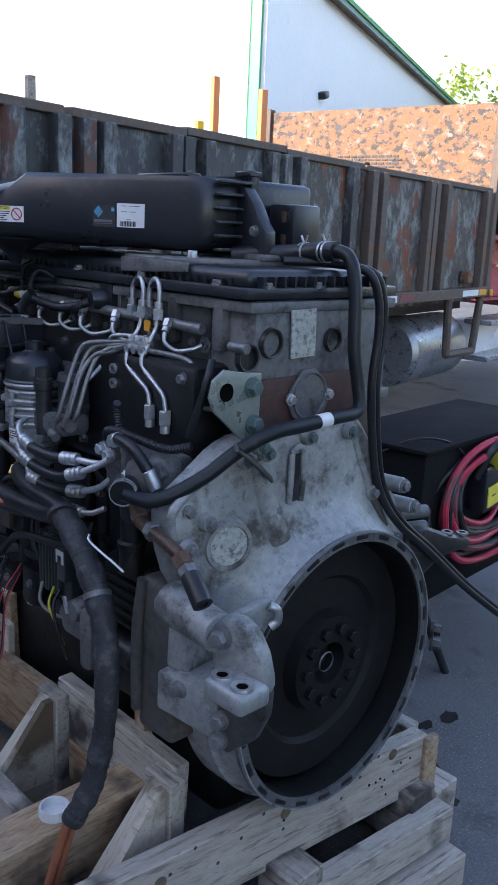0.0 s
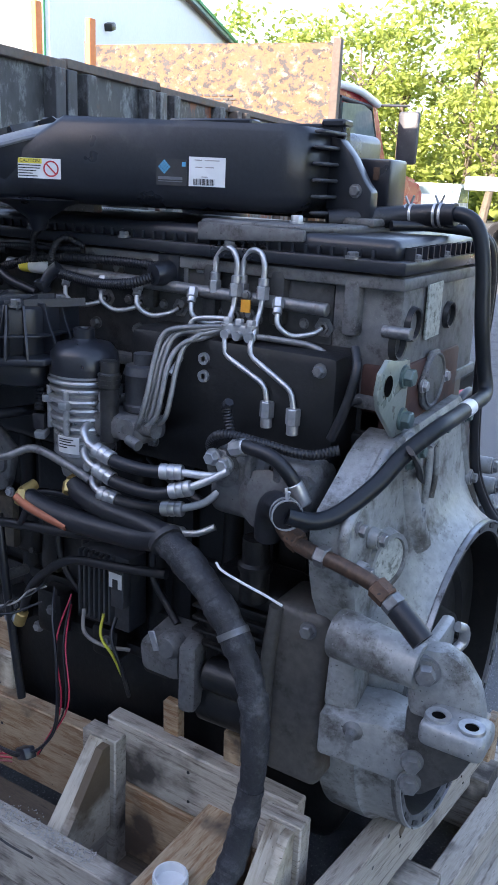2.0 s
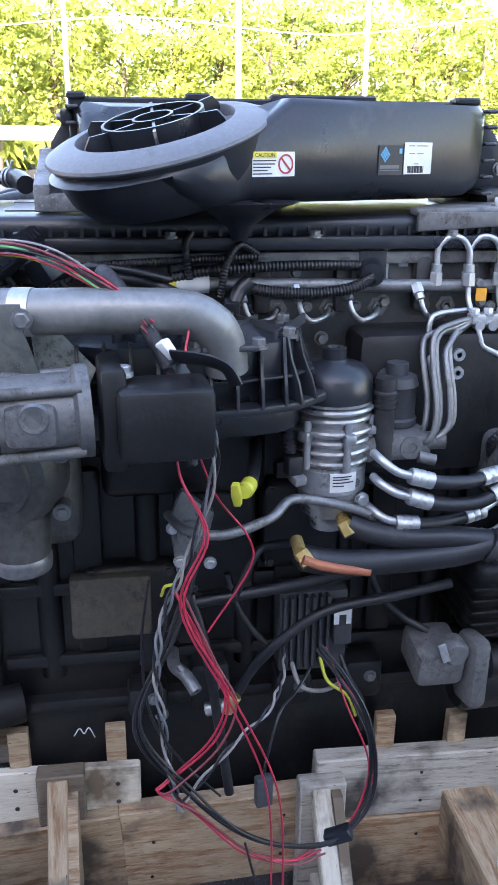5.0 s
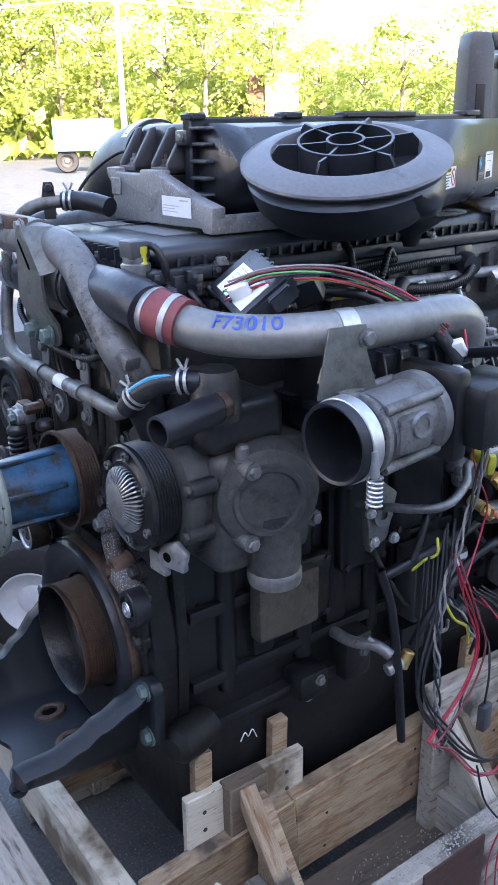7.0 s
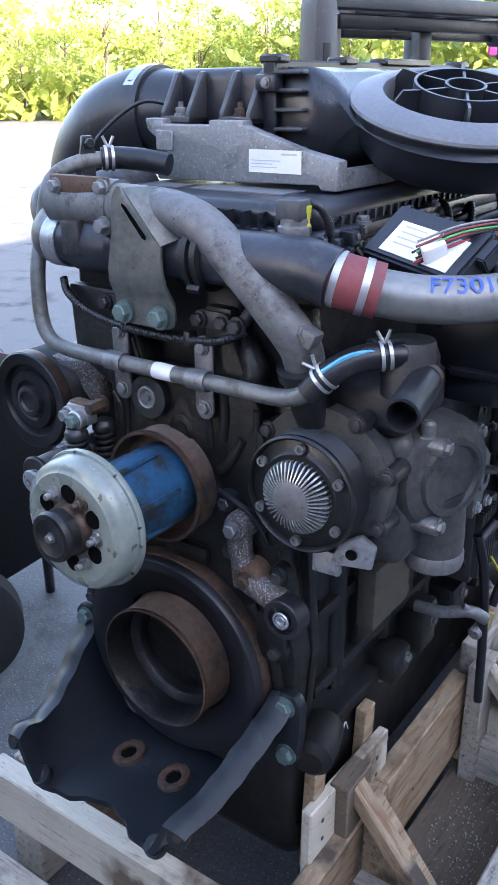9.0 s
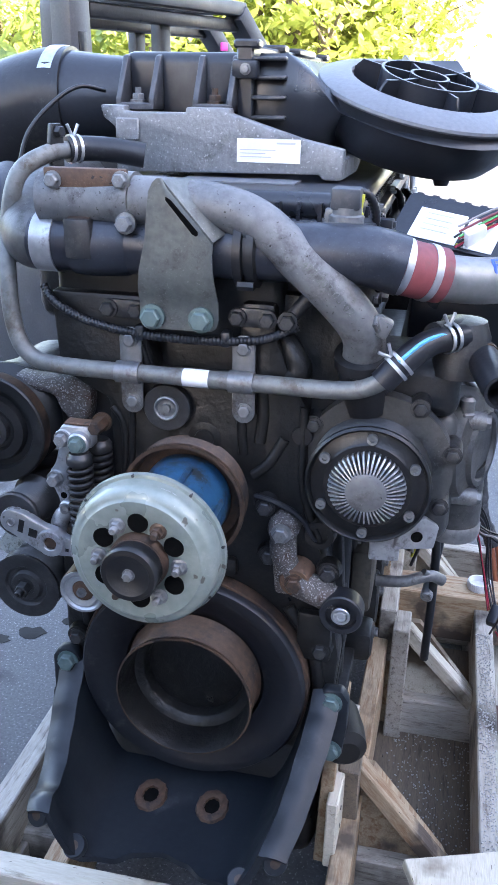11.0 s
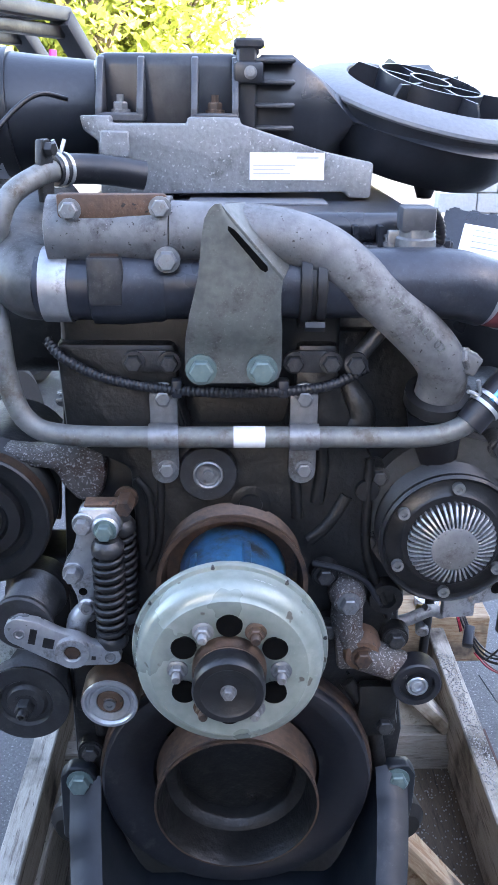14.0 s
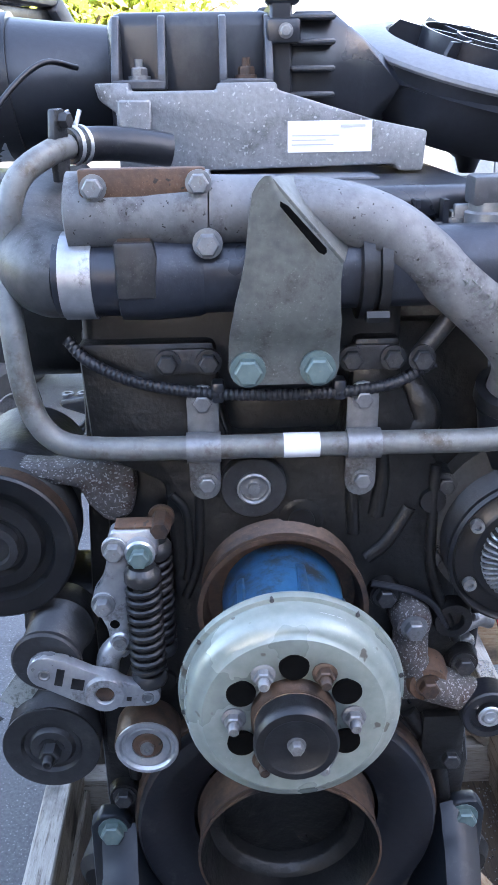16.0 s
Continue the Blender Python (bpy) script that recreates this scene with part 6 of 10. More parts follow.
tube(bm, [(0.345, 0.966, 1.10), (0.355, 0.985, 1.115), (0.362, 1.01, 1.118), (0.365, 1.05, 1.112), (0.36, 1.075, 1.09), (0.35, 1.09, 1.06)], 0.011, 14, 6)
part("pump_hose", bm, RUBBER, pump)
part("pump_fitting", one(rod, (0.352, 0.972, 1.108), (0.360, 1.0, 1.118), 0.0135, seg=8, bevel=0.002), STEEL, pump)
part("pump_fitting", one(rod, (0.356, 1.082, 1.078), (0.348, 1.098, 1.045), 0.0125, seg=12, bevel=0.002), STEEL, pump)
for pts in ([(0.30, 0.92, 1.06), (0.32, 0.91, 1.09), (0.335, 0.93, 1.115), (0.335, 0.96, 1.122), (0.33, 1.01, 1.118), (0.315, 1.08, 1.11), (0.29, 1.12, 1.12)], [(0.318, 0.945, 1.12), (0.315, 0.938, 1.14), (0.318, 0.936, 1.16), (0.322, 0.943, 1.17)]):
    part("corrugated_loom", one(corrugated, pts, 0.0085, 0.0055), RUBBER, pump)

# insulated suction hoses and the taped loom that hangs from the pump
bm = bmesh.new()
tube(bm, [(0.408, 0.582, 0.958), (0.408, 0.615, 0.946), (0.404, 0.68, 0.936), (0.402, 0.76, 0.936), (0.402, 0.83, 0.940), (0.404, 0.885, 0.952)], lambda s: 0.020 if 0.02 < s else 0.016, 16, 6)
part("suction_hose", bm, RUBBER, engine, "thick black insulated fuel hose")
part("suction_hose", one(tube, [(0.372, 0.668, 0.985), (0.382, 0.70, 0.974), (0.390, 0.76, 0.965), (0.394, 0.83, 0.962), (0.40, 0.885, 0.956)], 0.019, 16, 6), RUBBER, engine, "thick black insulated fuel hose")
bm = bmesh.new()
tube(bm, [(0.430, 0.585, 0.962), (0.428, 0.61, 0.950), (0.424, 0.65, 0.938), (0.418, 0.69, 0.928)], 0.0075, 12, 6)
part("copper_hose", bm, COPPER, engine, "orange-brown bare hose")
for at, d in (((0.415, 0.585, 0.965), (0.5, 0.4, -0.5)), ((0.375, 0.660, 0.990), (0.5, 0.3, -0.6))):
    bm = bmesh.new()
    a, d = Vector(at), Vector(d).normalized()
    rod(bm, a, a + d * 0.022, 0.012, seg=6, bevel=0.001)
    rod(bm, a + Vector((-0.03, 0, 0.006)), a, 0.010, seg=12)
    part("brass_elbow", bm, BRASS, engine, "brass elbow fitting")
bm = bmesh.new()
loom_path = [(0.404, 0.880, 0.956), (0.410, 0.935, 0.928), (0.416, 0.985, 0.890), (0.424, 1.030, 0.845), (0.432, 1.066, 0.785), (0.441, 1.086, 0.725), (0.450, 1.092, 0.628), (0.467, 1.083, 0.516), (0.495, 1.078, 0.465), (0.508, 1.072, 0.440)]
rnd = random.Random(4)
wob = [rnd.uniform(-0.0022, 0.0022) for _ in range(80)]
tube(bm, loom_path, lambda s: 0.0255 - 0.0045 * min(1, s * 1.4) + wob[int(s * 70)], 16, 8)
loom = part("taped_loom", bm, RUBBER_DUSTY, engine, "thick dusty black taped cable loom hanging down")
part("zip_tie", one(tube, [(0.405, 0.884, 0.955), (0.408, 0.892, 0.951)], 0.0285, 16, 1), INK, loom)
part("zip_tie", one(tube, [(0.4235, 1.028, 0.848), (0.4255, 1.034, 0.840)], 0.0262, 16, 1), STEEL_DULL, loom)
for dx in (-0.008, 0.009):
    part("battery_lead", one(tube, [(0.507 + dx, 1.074, 0.45), (0.520 + dx, 1.064, 0.39), (0.540 + dx, 1.055, 0.31), (0.555 + dx, 1.05, 0.24)], 0.008, 10, 6), COPPER, loom, "red-brown battery lead")
part("white_tie", one(tube, [(0.415, 0.990, 0.946), (0.428, 1.010, 0.943), (0.430, 1.055, 0.933), (0.430, 1.085, 0.927), (0.428, 1.113, 0.918)], 0.0020, 8, 6), WHITE_LABEL, engine, "white plastic tie")

# air compressor, starter and lower accessories
bm = bmesh.new()
lathe(bm, (0.335, 1.012, 0), UP, [(0, 0.86), (0.024, 0.86), (0.024, 0.91), (0.028, 0.912), (0.028, 0.922), (0.022, 0.926), (0.022, 0.965), (0, 0.966)], 24)
part("pump_column", bm, IRON_BROWN, engine)
bm = bmesh.new()
span(bm, (0.20, 0.90, 0.73), (0.33, 1.06, 0.87), 0.025, 3)
compressor = part("air_compressor", bm, IRON_BROWN, engine, "dark brown finned air compressor")
for k in range(5):
    part("compressor_fin", one(span, (0.20, 0.897, 0.745 + k * 0.022), (0.342, 1.063, 0.752 + k * 0.022), 0.003), IRON_BROWN, compressor)
bm = bmesh.new()
rod(bm, (0.285, 0.90, 0.63), (0.285, 1.05, 0.635), 0.058, seg=32, bevel=0.008)
rod(bm, (0.335, 0.93, 0.695), (0.335, 1.045, 0.695), 0.030, seg=24, bevel=0.005)
part("starter_motor", bm, BLACK_IRON, engine, "dark grimy starter motor")
bm = bmesh.new()
box(bm, (0.315, 0.845, 0.705), (0.10, 0.085, 0.065), (0, 8, 0), 0.014)
lathe(bm, (0.36, 0.865, 0.735), SIDE, [(0, -0.02), (0.024, -0.02), (0.024, 0.004), (0.018, 0.012), (0, 0.012)], 20)
box(bm, (0.345, 0.905, 0.69), (0.06, 0.035, 0.13), (0, 0, 12), 0.012)
part("alloy_bracket", bm, ALLOY_DULL, engine, "grey alloy bracket with a spring clip")
part("spring_clip", one(box, (0.372, 0.842, 0.742), (0.004, 0.013, 0.036), (20, 0, 0), 0.001, 1), STEEL, engine)
ecu = part("control_unit", one(span, (0.215, 0.585, 0.66), (0.270, 0.705, 0.815), 0.006), PLASTIC_GREY, engine, "finned grey control unit")
for k in range(7):
    part("cooling_fin", one(span, (0.268, 0.590 + k * 0.0125, 0.675), (0.284, 0.595 + k * 0.0125, 0.812), 0.001), PLASTIC_GREY, ecu)
part("unit_socket", one(span, (0.266, 0.676, 0.72), (0.291, 0.708, 0.80), 0.004), PLASTIC_GREY, ecu)
part("unit_label", one(box, (0.292, 0.690, 0.777), (0.0015, 0.030, 0.030)), WHITE_LABEL, ecu)
part("unit_barcode", one(box, (0.2932, 0.690, 0.770), (0.001, 0.012, 0.020)), INK, ecu)
for pts, r, m in (([(0.33, 0.44, 0.845), (0.335, 0.52, 0.858), (0.335, 0.60, 0.868), (0.33, 0.72, 0.885), (0.325, 0.84, 0.90)], 0.010, RUBBER), ([(0.345, 0.505, 0.685), (0.352, 0.53, 0.735), (0.358, 0.575, 0.785), (0.36, 0.645, 0.832), (0.36, 0.756, 0.85), (0.35, 0.85, 0.86)], 0.0085, RUBBER), ([(0.30, 0.40, 0.985), (0.40, 0.42, 1.005), (0.43, 0.47, 1.008), (0.41, 0.54, 1.02), (0.38, 0.58, 1.035), (0.375, 0.65, 1.02), (0.37, 0.70, 1.00)], 0.0075, STEEL_DULL), ([(0.34, 0.50, 0.86), (0.335, 0.53, 0.92), (0.32, 0.55, 0.93), (0.29, 0.6, 0.92)], 0.007, RUBBER)):
    part("cable", one(tube, pts, r, 12, 6), m, engine)
for at, d, m in (((0.343, 0.500, 0.675), (-0.1, -0.5, -1), BRASS), ((0.34, 0.485, 0.655), (-0.2, -1.2, -0.3), ALLOY_BRIGHT)):
    a, d = Vector(at), Vector(d).normalized()
    part("cable_lug", one(rod, a, a + d * 0.035, 0.012, seg=12, bevel=0.002), m, engine)

# block side castings in the shade between crate and filter
cooler = part("oil_cooler", one(span, (0.18, 0.30, 1.00), (0.27, 0.56, 1.18), 0.02, 3), BLACK_IRON, engine, "dark grey oil cooler casting")
for lo, hi in (((0.15, 0.26, 0.72), (0.222, 0.42, 0.86)), ((0.15, 0.43, 0.80), (0.232, 0.55, 0.995)), ((0.15, 0.56, 0.84), (0.232, 0.70, 1.00))):
    part("cooler_cover", one(span, lo, hi, 0.018, 3), IRON_BROWN if lo[1] < 0.3 else BLACK_IRON, cooler)
    for y, z in ((lo[1] + 0.015, lo[2] + 0.015), (hi[1] - 0.015, lo[2] + 0.015), (lo[1] + 0.015, hi[2] - 0.015), (hi[1] - 0.015, hi[2] - 0.015)):
        part("cover_screw", one(bolt, (hi[0] - 0.004, y, z), SIDE, 0.007), IRON, cooler)
for y, z, h in ((0.47, 0.62, 0.10), (0.62, 0.60, 0.07), (0.75, 0.61, 0.08), (0.36, 0.60, 0.06)):
    pad = part("pan_pad", one(box, (0.215, y, z), (0.06, 0.07, h), None, 0.012), BLACK_IRON, engine)
    part("pad_bolt", one(bolt, (0.245, y + 0.01, z + 0.01), SIDE, 0.009), STEEL_DULL, pad)
part("chalk_mark", one(tube, [(0.190, 0.225, 0.505), (0.190, 0.235, 0.520), (0.190, 0.243, 0.508), (0.190, 0.252, 0.520), (0.190, 0.262, 0.498)], 0.0012, 6, 4), WHITE_LABEL, engine, "white chalk scribble")
part("drain_plug", one(bolt, (0.190, 0.385, 0.535), SIDE, 0.010), STEEL, engine)

# oil pump plate with bolts, cap on the dipstick tube
bm = bmesh.new()
slab(bm, [(0.0, 0.06), (-0.02, -0.02), (-0.06, -0.04), (-0.07, 0.05), (-0.05, 0.10)], (0.305, 0.47, 0.935), (0, 1, 0), (0, 0, 1), 0.02, 0.004)
lathe(bm, (0.32, 0.432, 0.965), SIDE, [(0.009, 0.002), (0.009, 0.012), (0.021, 0.012), (0.023, 0), (0, 0)], 24)
oilplate = part("cover_plate", bm, ALLOY_DULL, engine, "grey bolted cover plate")
for y, z in ((0.415, 0.918), (0.462, 0.912), (0.405, 0.975)):
    part("plate_bolt", one(bolt, (0.328, y, z), SIDE, 0.008), STEEL, oilplate)
bm = bmesh.new()
tube(bm, [(0.25, 0.545, 1.085), (0.36, 0.525, 1.088), (0.45, 0.505, 1.093)], 0.010, 14, 4)
tubefill = part("filler_tube", bm, RUBBER, engine)
bm = bmesh.new()
rod(bm, (0.455, 0.503, 1.094), (0.487, 0.492, 1.098), 0.0115, seg=16, bevel=0.003)
rod(bm, (0.487, 0.492, 1.098), (0.497, 0.489, 1.100), 0.009, seg=12)
slab(bm, [(-0.005, -0.017), (0.005, -0.017), (0.007, 0.0), (0.005, 0.017), (-0.005, 0.017), (-0.007, 0)], (0.500, 0.480, 1.102), (0.4, 0.9, 0.1), (0.2, -0.15, 1), 0.010, 0.002)
part("yellow_handle", bm, YELLOW, tubefill, "bright yellow plastic handle")

# ---- intake manifold, charge pipe and throttle ----
bm = bmesh.new()
slab(bm, [(0.26, 0.27), (0.400, 0.27), (0.428, 0.33), (0.430, 0.49), (0.410, 0.555), (0.375, 0.585), (0.26, 0.585)], (0, 0, 1.195), (1, 0, 0), (0, 1, 0), 0.085, 0.008)
manifold = part("intake_manifold", bm, PLASTIC, engine, "black ribbed plastic intake manifold")
bm = bmesh.new()
slab(bm, [(0.25, 0.26), (0.425, 0.26), (0.455, 0.33), (0.462, 0.42), (0.456, 0.505), (0.432, 0.575), (0.39, 0.622), (0.25, 0.622)], (0, 0, 1.188), (1, 0, 0), (0, 1, 0), 0.012, 0.003)
part("manifold_flange", bm, PLASTIC, manifold)
bm = bmesh.new()
slab(bm, [(0.26, 0.28), (0.39, 0.28), (0.41, 0.34), (0.41, 0.50), (0.395, 0.56), (0.37, 0.59), (0.26, 0.59)], (0, 0, 1.14), (1, 0, 0), (0, 1, 0), 0.05, 0.015)
part("manifold_base", bm, PLASTIC, manifold)
for k in range(9):
    y = 0.285 + k * 0.034
    x = 0.428 if y < 0.51 else 0.428 - (y - 0.51) * 0.4
    bm = bmesh.new()
    slab(bm, [(-0.012, 0.0), (0.032, 0.0), (0.026, 0.028), (0.012, 0.058), (0.004, 0.088), (-0.012, 0.088)], (x, y, 1.197), (1, 0, 0), (0, 0, 1), 0.0045, 0.0008)
    part("manifold_rib", bm, PLASTIC, manifold)
for x, y, nx, ny in ((0.408, 0.560, 0.8, 0.6), (0.388, 0.578, 0.6, 0.8), (0.35, 0.585, 0, 1), (0.31, 0.585, 0, 1)):
    bm = bmesh.new()
    slab(bm, [(-0.012, 0.0), (0.034, 0.0), (0.026, 0.028), (0.012, 0.058), (0.004, 0.088), (-0.012, 0.088)], (x, y, 1.197), (nx, ny, 0), (0, 0, 1), 0.0045, 0.0008)
    part("manifold_rib", bm, PLASTIC, manifold)
bm = bmesh.new()
slab(bm, [(0.26, 0.275), (0.415, 0.275), (0.443, 0.33), (0.446, 0.495), (0.424, 0.565), (0.382, 0.604), (0.26, 0.604)], (0, 0, 1.232), (1, 0, 0), (0, 1, 0), 0.004, 0.001)
part("manifold_web", bm, PLASTIC, manifold)
bm = bmesh.new()
slab(bm, [(0.30, 0.42), (0.452, 0.42), (0.468, 0.44), (0.468, 0.51), (0.452, 0.525), (0.30, 0.525)], (0, 0, 1.279), (1, 0, 0), (0, 1, 0), 0.008, 0.002)
part("inlet_flange", bm, PLASTIC_GREY, manifold)
for k in range(9):
    part("top_rib", one(box, (0.34, 0.29 + k * 0.036, 1.284), (0.14, 0.004, 0.014), (0, 0, 28 if k % 2 else -28)), PLASTIC_GREY, manifold)
for x, y in ((0.455, 0.432), (0.455, 0.513), (0.395, 0.565), (0.30, 0.575)):
    part("manifold_bolt", one(bolt, (x, y, 1.284), UP, 0.0095, 0.011), STEEL_DULL, manifold)
bm = bmesh.new()
charge_path = [(0.268, 0.062, 1.345), (0.300, 0.078, 1.336), (0.345, 0.098, 1.330), (0.395, 0.130, 1.330), (0.432, 0.175, 1.332), (0.452, 0.235, 1.333), (0.460, 0.30, 1.334), (0.462, 0.40, 1.332), (0.460, 0.433, 1.325), (0.454, 0.458, 1.306), (0.444, 0.470, 1.278), (0.438, 0.474, 1.25)]
tube(bm, charge_path, 0.0285, 28, 6)
charge = part("charge_air_pipe", bm, PIPE_GREY, engine, "brushed silver charge air pipe with blue marker writing")
bm = bmesh.new()
tube(bm, [(0.238, 0.053, 1.354), (0.268, 0.063, 1.346), (0.300, 0.078, 1.3375)], 0.0335, 28, 4)
coup = part("red_coupler", bm, RED_SILICONE, engine, "faded red silicone coupler with steel bands")
for a, b in (((0.249, 0.0565, 1.3515), (0.257, 0.0593, 1.3493)), ((0.279, 0.068, 1.3432), (0.287, 0.072, 1.3410))):
    part("band_clamp", one(tube, [a, b], 0.0348, 28, 1), STEEL, coup)
part("seam_band", one(tube, [(0.4475, 0.212, 1.3327), (0.453, 0.236, 1.333)], 0.0298, 28, 1), STEEL, charge)
part("white_sticker", one(lathe, (0.4615, 0.36, 1.333), REAR, [(0.0292, 0), (0.0292, 0.035)], 12, -20, 70), WHITE_LABEL, charge)
bm = bmesh.new()
slab(bm, [(-0.035, 0.055), (0.02, 0.055), (0.022, 0.02), (0.04, -0.035), (-0.05, -0.035)], (0.488, 0.205, 1.295), (0.15, 1, 0), (0, 0, 1), 0.004, 0.0008)
part("pipe_bracket", bm, BRACKET, engine, "dark grey folded pipe bracket")
bolt_at = (0.494, 0.225, 1.332)
part("pipe_bracket_bolt", one(bolt, bolt_at, SIDE, 0.010), STEEL_DULL, engine)
THR = Vector((0.536, 0.135, 1.222))
taxis = Vector((0.10, -1, -0.03)).normalized()
bm = bmesh.new()
lathe(bm, THR, taxis, [(0.047, -0.10), (0.047, 0.0), (0.051, 0.002), (0.053, -0.002), (0.053, -0.035), (0.050, -0.037), (0.050, -0.06)], 48)
thr = part("throttle_valve", bm, RUBBER, engine, "open alloy throttle valve with a black rubber mouth")
part("throttle_inside", one(lathe, THR, taxis, [(0, -0.09), (0.0472, -0.09)], 32), BLACK_IRON, thr)
part("band_clamp", one(lathe, THR, taxis, [(0.0532, -0.013), (0.0548, -0.014), (0.0548, -0.032), (0.0532, -0.033)], 48), STEEL, thr)
bm = bmesh.new()
lathe(bm, THR, taxis, [(0.050, -0.04), (0.054, -0.042), (0.054, -0.050), (0.048, -0.055), (0.048, -0.145), (0.056, -0.150), (0.056, -0.165), (0.0, -0.165)], 48)
for a in (45, 135, 225, 315):
    x_, y_, z_ = frame_of(taxis)
    d = x_ * math.cos(radians(a)) + y_ * math.sin(radians(a))
    part("throttle_post", one(rod, THR + d * 0.054 - taxis * 0.05, THR + d * 0.054 - taxis * 0.155, 0.007, seg=12), ALLOY_DULL, thr)
box(bm, THR - taxis * 0.10 + Vector((0.03, 0, 0.0)), (0.05, 0.06, 0.05), None, 0.01)
part("throttle_body", bm, ALLOY_DULL, thr)
part("throttle_cap_screw", one(lathe, THR - taxis * 0.105 + Vector((0.055, 0, 0.012)), SIDE, [(0.0, 0.002), (0.010, 0.002), (0.0105, 0.0045), (0.016, 0.005), (0.018, 0), (0, 0)], 24), STEEL_DULL, thr)
part("clamp_bolt", one(rod, (0.585, 0.155, 1.225), (0.585, 0.160, 1.190), 0.006, seg=10), STEEL, thr)
bm = bmesh.new()
pts = [(0.585 + 0.009 * math.cos(k * 0.6), 0.160 + 0.009 * math.sin(k * 0.6), 1.190 - 0.040 * k / 70) for k in range(71)]
tube(bm, pts, 0.0018, 6, 1)
part("clamp_spring", bm, STEEL, thr)
bm = bmesh.new()
box(bm, (0.555, 0.385, 1.225), (0.085, 0.11, 0.085), (0, 0, 4), 0.008)
box(bm, (0.520, 0.325, 1.225), (0.10, 0.03, 0.125), (0, 0, 4), 0.008)
act = part("throttle_actuator", bm, BLACK_IRON, thr, "black throttle actuator box")
part("actuator_strap", one(tube, [(0.510, 0.400, 1.287), (0.545, 0.435, 1.290), (0.556, 0.458, 1.282), (0.556, 0.470, 1.262)], 0.011, 10, 5, 0, 0.35), RUBBER, act, "black strap holding the wires")
part("actuator_bolt", one(bolt, (0.543, 0.340, 1.276), UP, 0.009, 0.010), STEEL, engine)

bm = bmesh.new()
slab(bm, [(0.0, 0.0), (0.062, -0.012), (0.075, 0.018), (0.020, 0.078), (-0.006, 0.075)], (0.418, 0.232, 1.236), (0.12, 1, 0), (0, 0, 1), 0.003, 0.0008)
part("stained_plate", bm, WORN_LABEL, engine, "yellowed and stained plate behind the throttle")

# thermostat hoses and water pump
bm = bmesh.new()
tube(bm, [(0.36, 0.095, 1.236), (0.37, 0.045, 1.232), (0.382, -0.018, 1.228)], 0.021, 20, 4, 0.82)
openhose = part("open_hose", bm, RUBBER, engine, "cut-off black rubber hose")
part("hose_band", one(tube, [(0.3605, 0.092, 1.236), (0.362, 0.082, 1.2355)], 0.0222, 20, 1), RUST_WARM, openhose)
bm = bmesh.new()
lathe(bm, (0.335, 0.10, 1.21), UP, [(0, 0), (0.035, 0), (0.035, 0.05), (0.028, 0.07), (0, 0.075)], 28)
rod(bm, (0.335, 0.10, 1.265), (0.30, 0.06, 1.265), 0.019, seg=20)
rod(bm, (0.335, 0.10, 1.236), (0.365, 0.09, 1.236), 0.019, seg=20)
span(bm, (0.22, 0.08, 1.15), (0.34, 0.22, 1.225), 0.02, 3)
part("thermostat_housing", bm, IRON, engine, "dark thermostat housing")


def hose_clamp(at, way, r):
    """A flat spring clamp with two upright ears."""
    at, way = Vector(at), Vector(way).normalized()
    bm = bmesh.new()
    for s in (-0.005, 0.005):
        lathe(bm, at + way * s, way, [(r, -0.0022), (r + 0.0015, -0.0022), (r + 0.0015, 0.0022), (r, 0.0022)], 24)
    x_, y_, z_ = frame_of(way)
    for s in (-1, 1):
        rod(bm, at + y_ * r * 0.8, at + y_ * (r + 0.014) + way * 0.008 * s, 0.0022, seg=8)
    part("hose_clamp", bm, STEEL, engine)


hose_clamp((0.262, 0.018, 1.239), (0.6, 0.25, 0.6), 0.0172)
hose_clamp((0.318, 0.064, 1.265), (0.75, 0.6, 0.1), 0.0172)
bm = bmesh.new()
span(bm, (0.21, 0.09, 0.96), (0.345, 0.27, 1.155), 0.025, 3)
tube(bm, [(0.340, 0.182, 1.05), (0.346, 0.183, 1.01), (0.351, 0.185, 0.975), (0.352, 0.185, 0.945)], lambda s: 0.050 - 0.012 * s, 32, 6)
wp = part("water_pump", bm, PUMP_GREY, engine, "dark grey water pump with a round boss")
part("pump_face", one(lathe, (0.340, 0.172, 1.085), (1, -0.38, 0.02), [(0, -0.03), (0.082, -0.03), (0.082, 0.018), (0.074, 0.034), (0.055, 0.040), (0.053, 0.047), (0.046, 0.047), (0.043, 0.041), (0.0, 0.044)], 56), PUMP_GREY, wp)
part("outlet_ring", one(lathe, (0.352, 0.185, 0.945), (0, 0.02, -1), [(0.030, 0.008), (0.040, 0.008), (0.042, 0.0), (0.042, -0.012), (0.040, -0.016)], 32), STEEL_DULL, wp)
for at in ((0.378, 0.131, 1.136), (0.378, 0.127, 1.025), (0.378, 0.25, 1.12), (0.372, 0.246, 1.03)):
    bm = bmesh.new()
    lathe(bm, at, SIDE, [(0, -0.05), (0.013, -0.05), (0.013, 0.0), (0, 0.0)], 16)
    bolt(bm, at, SIDE, 0.009)
    part("pump_bolt", bm, STEEL_DULL, wp)
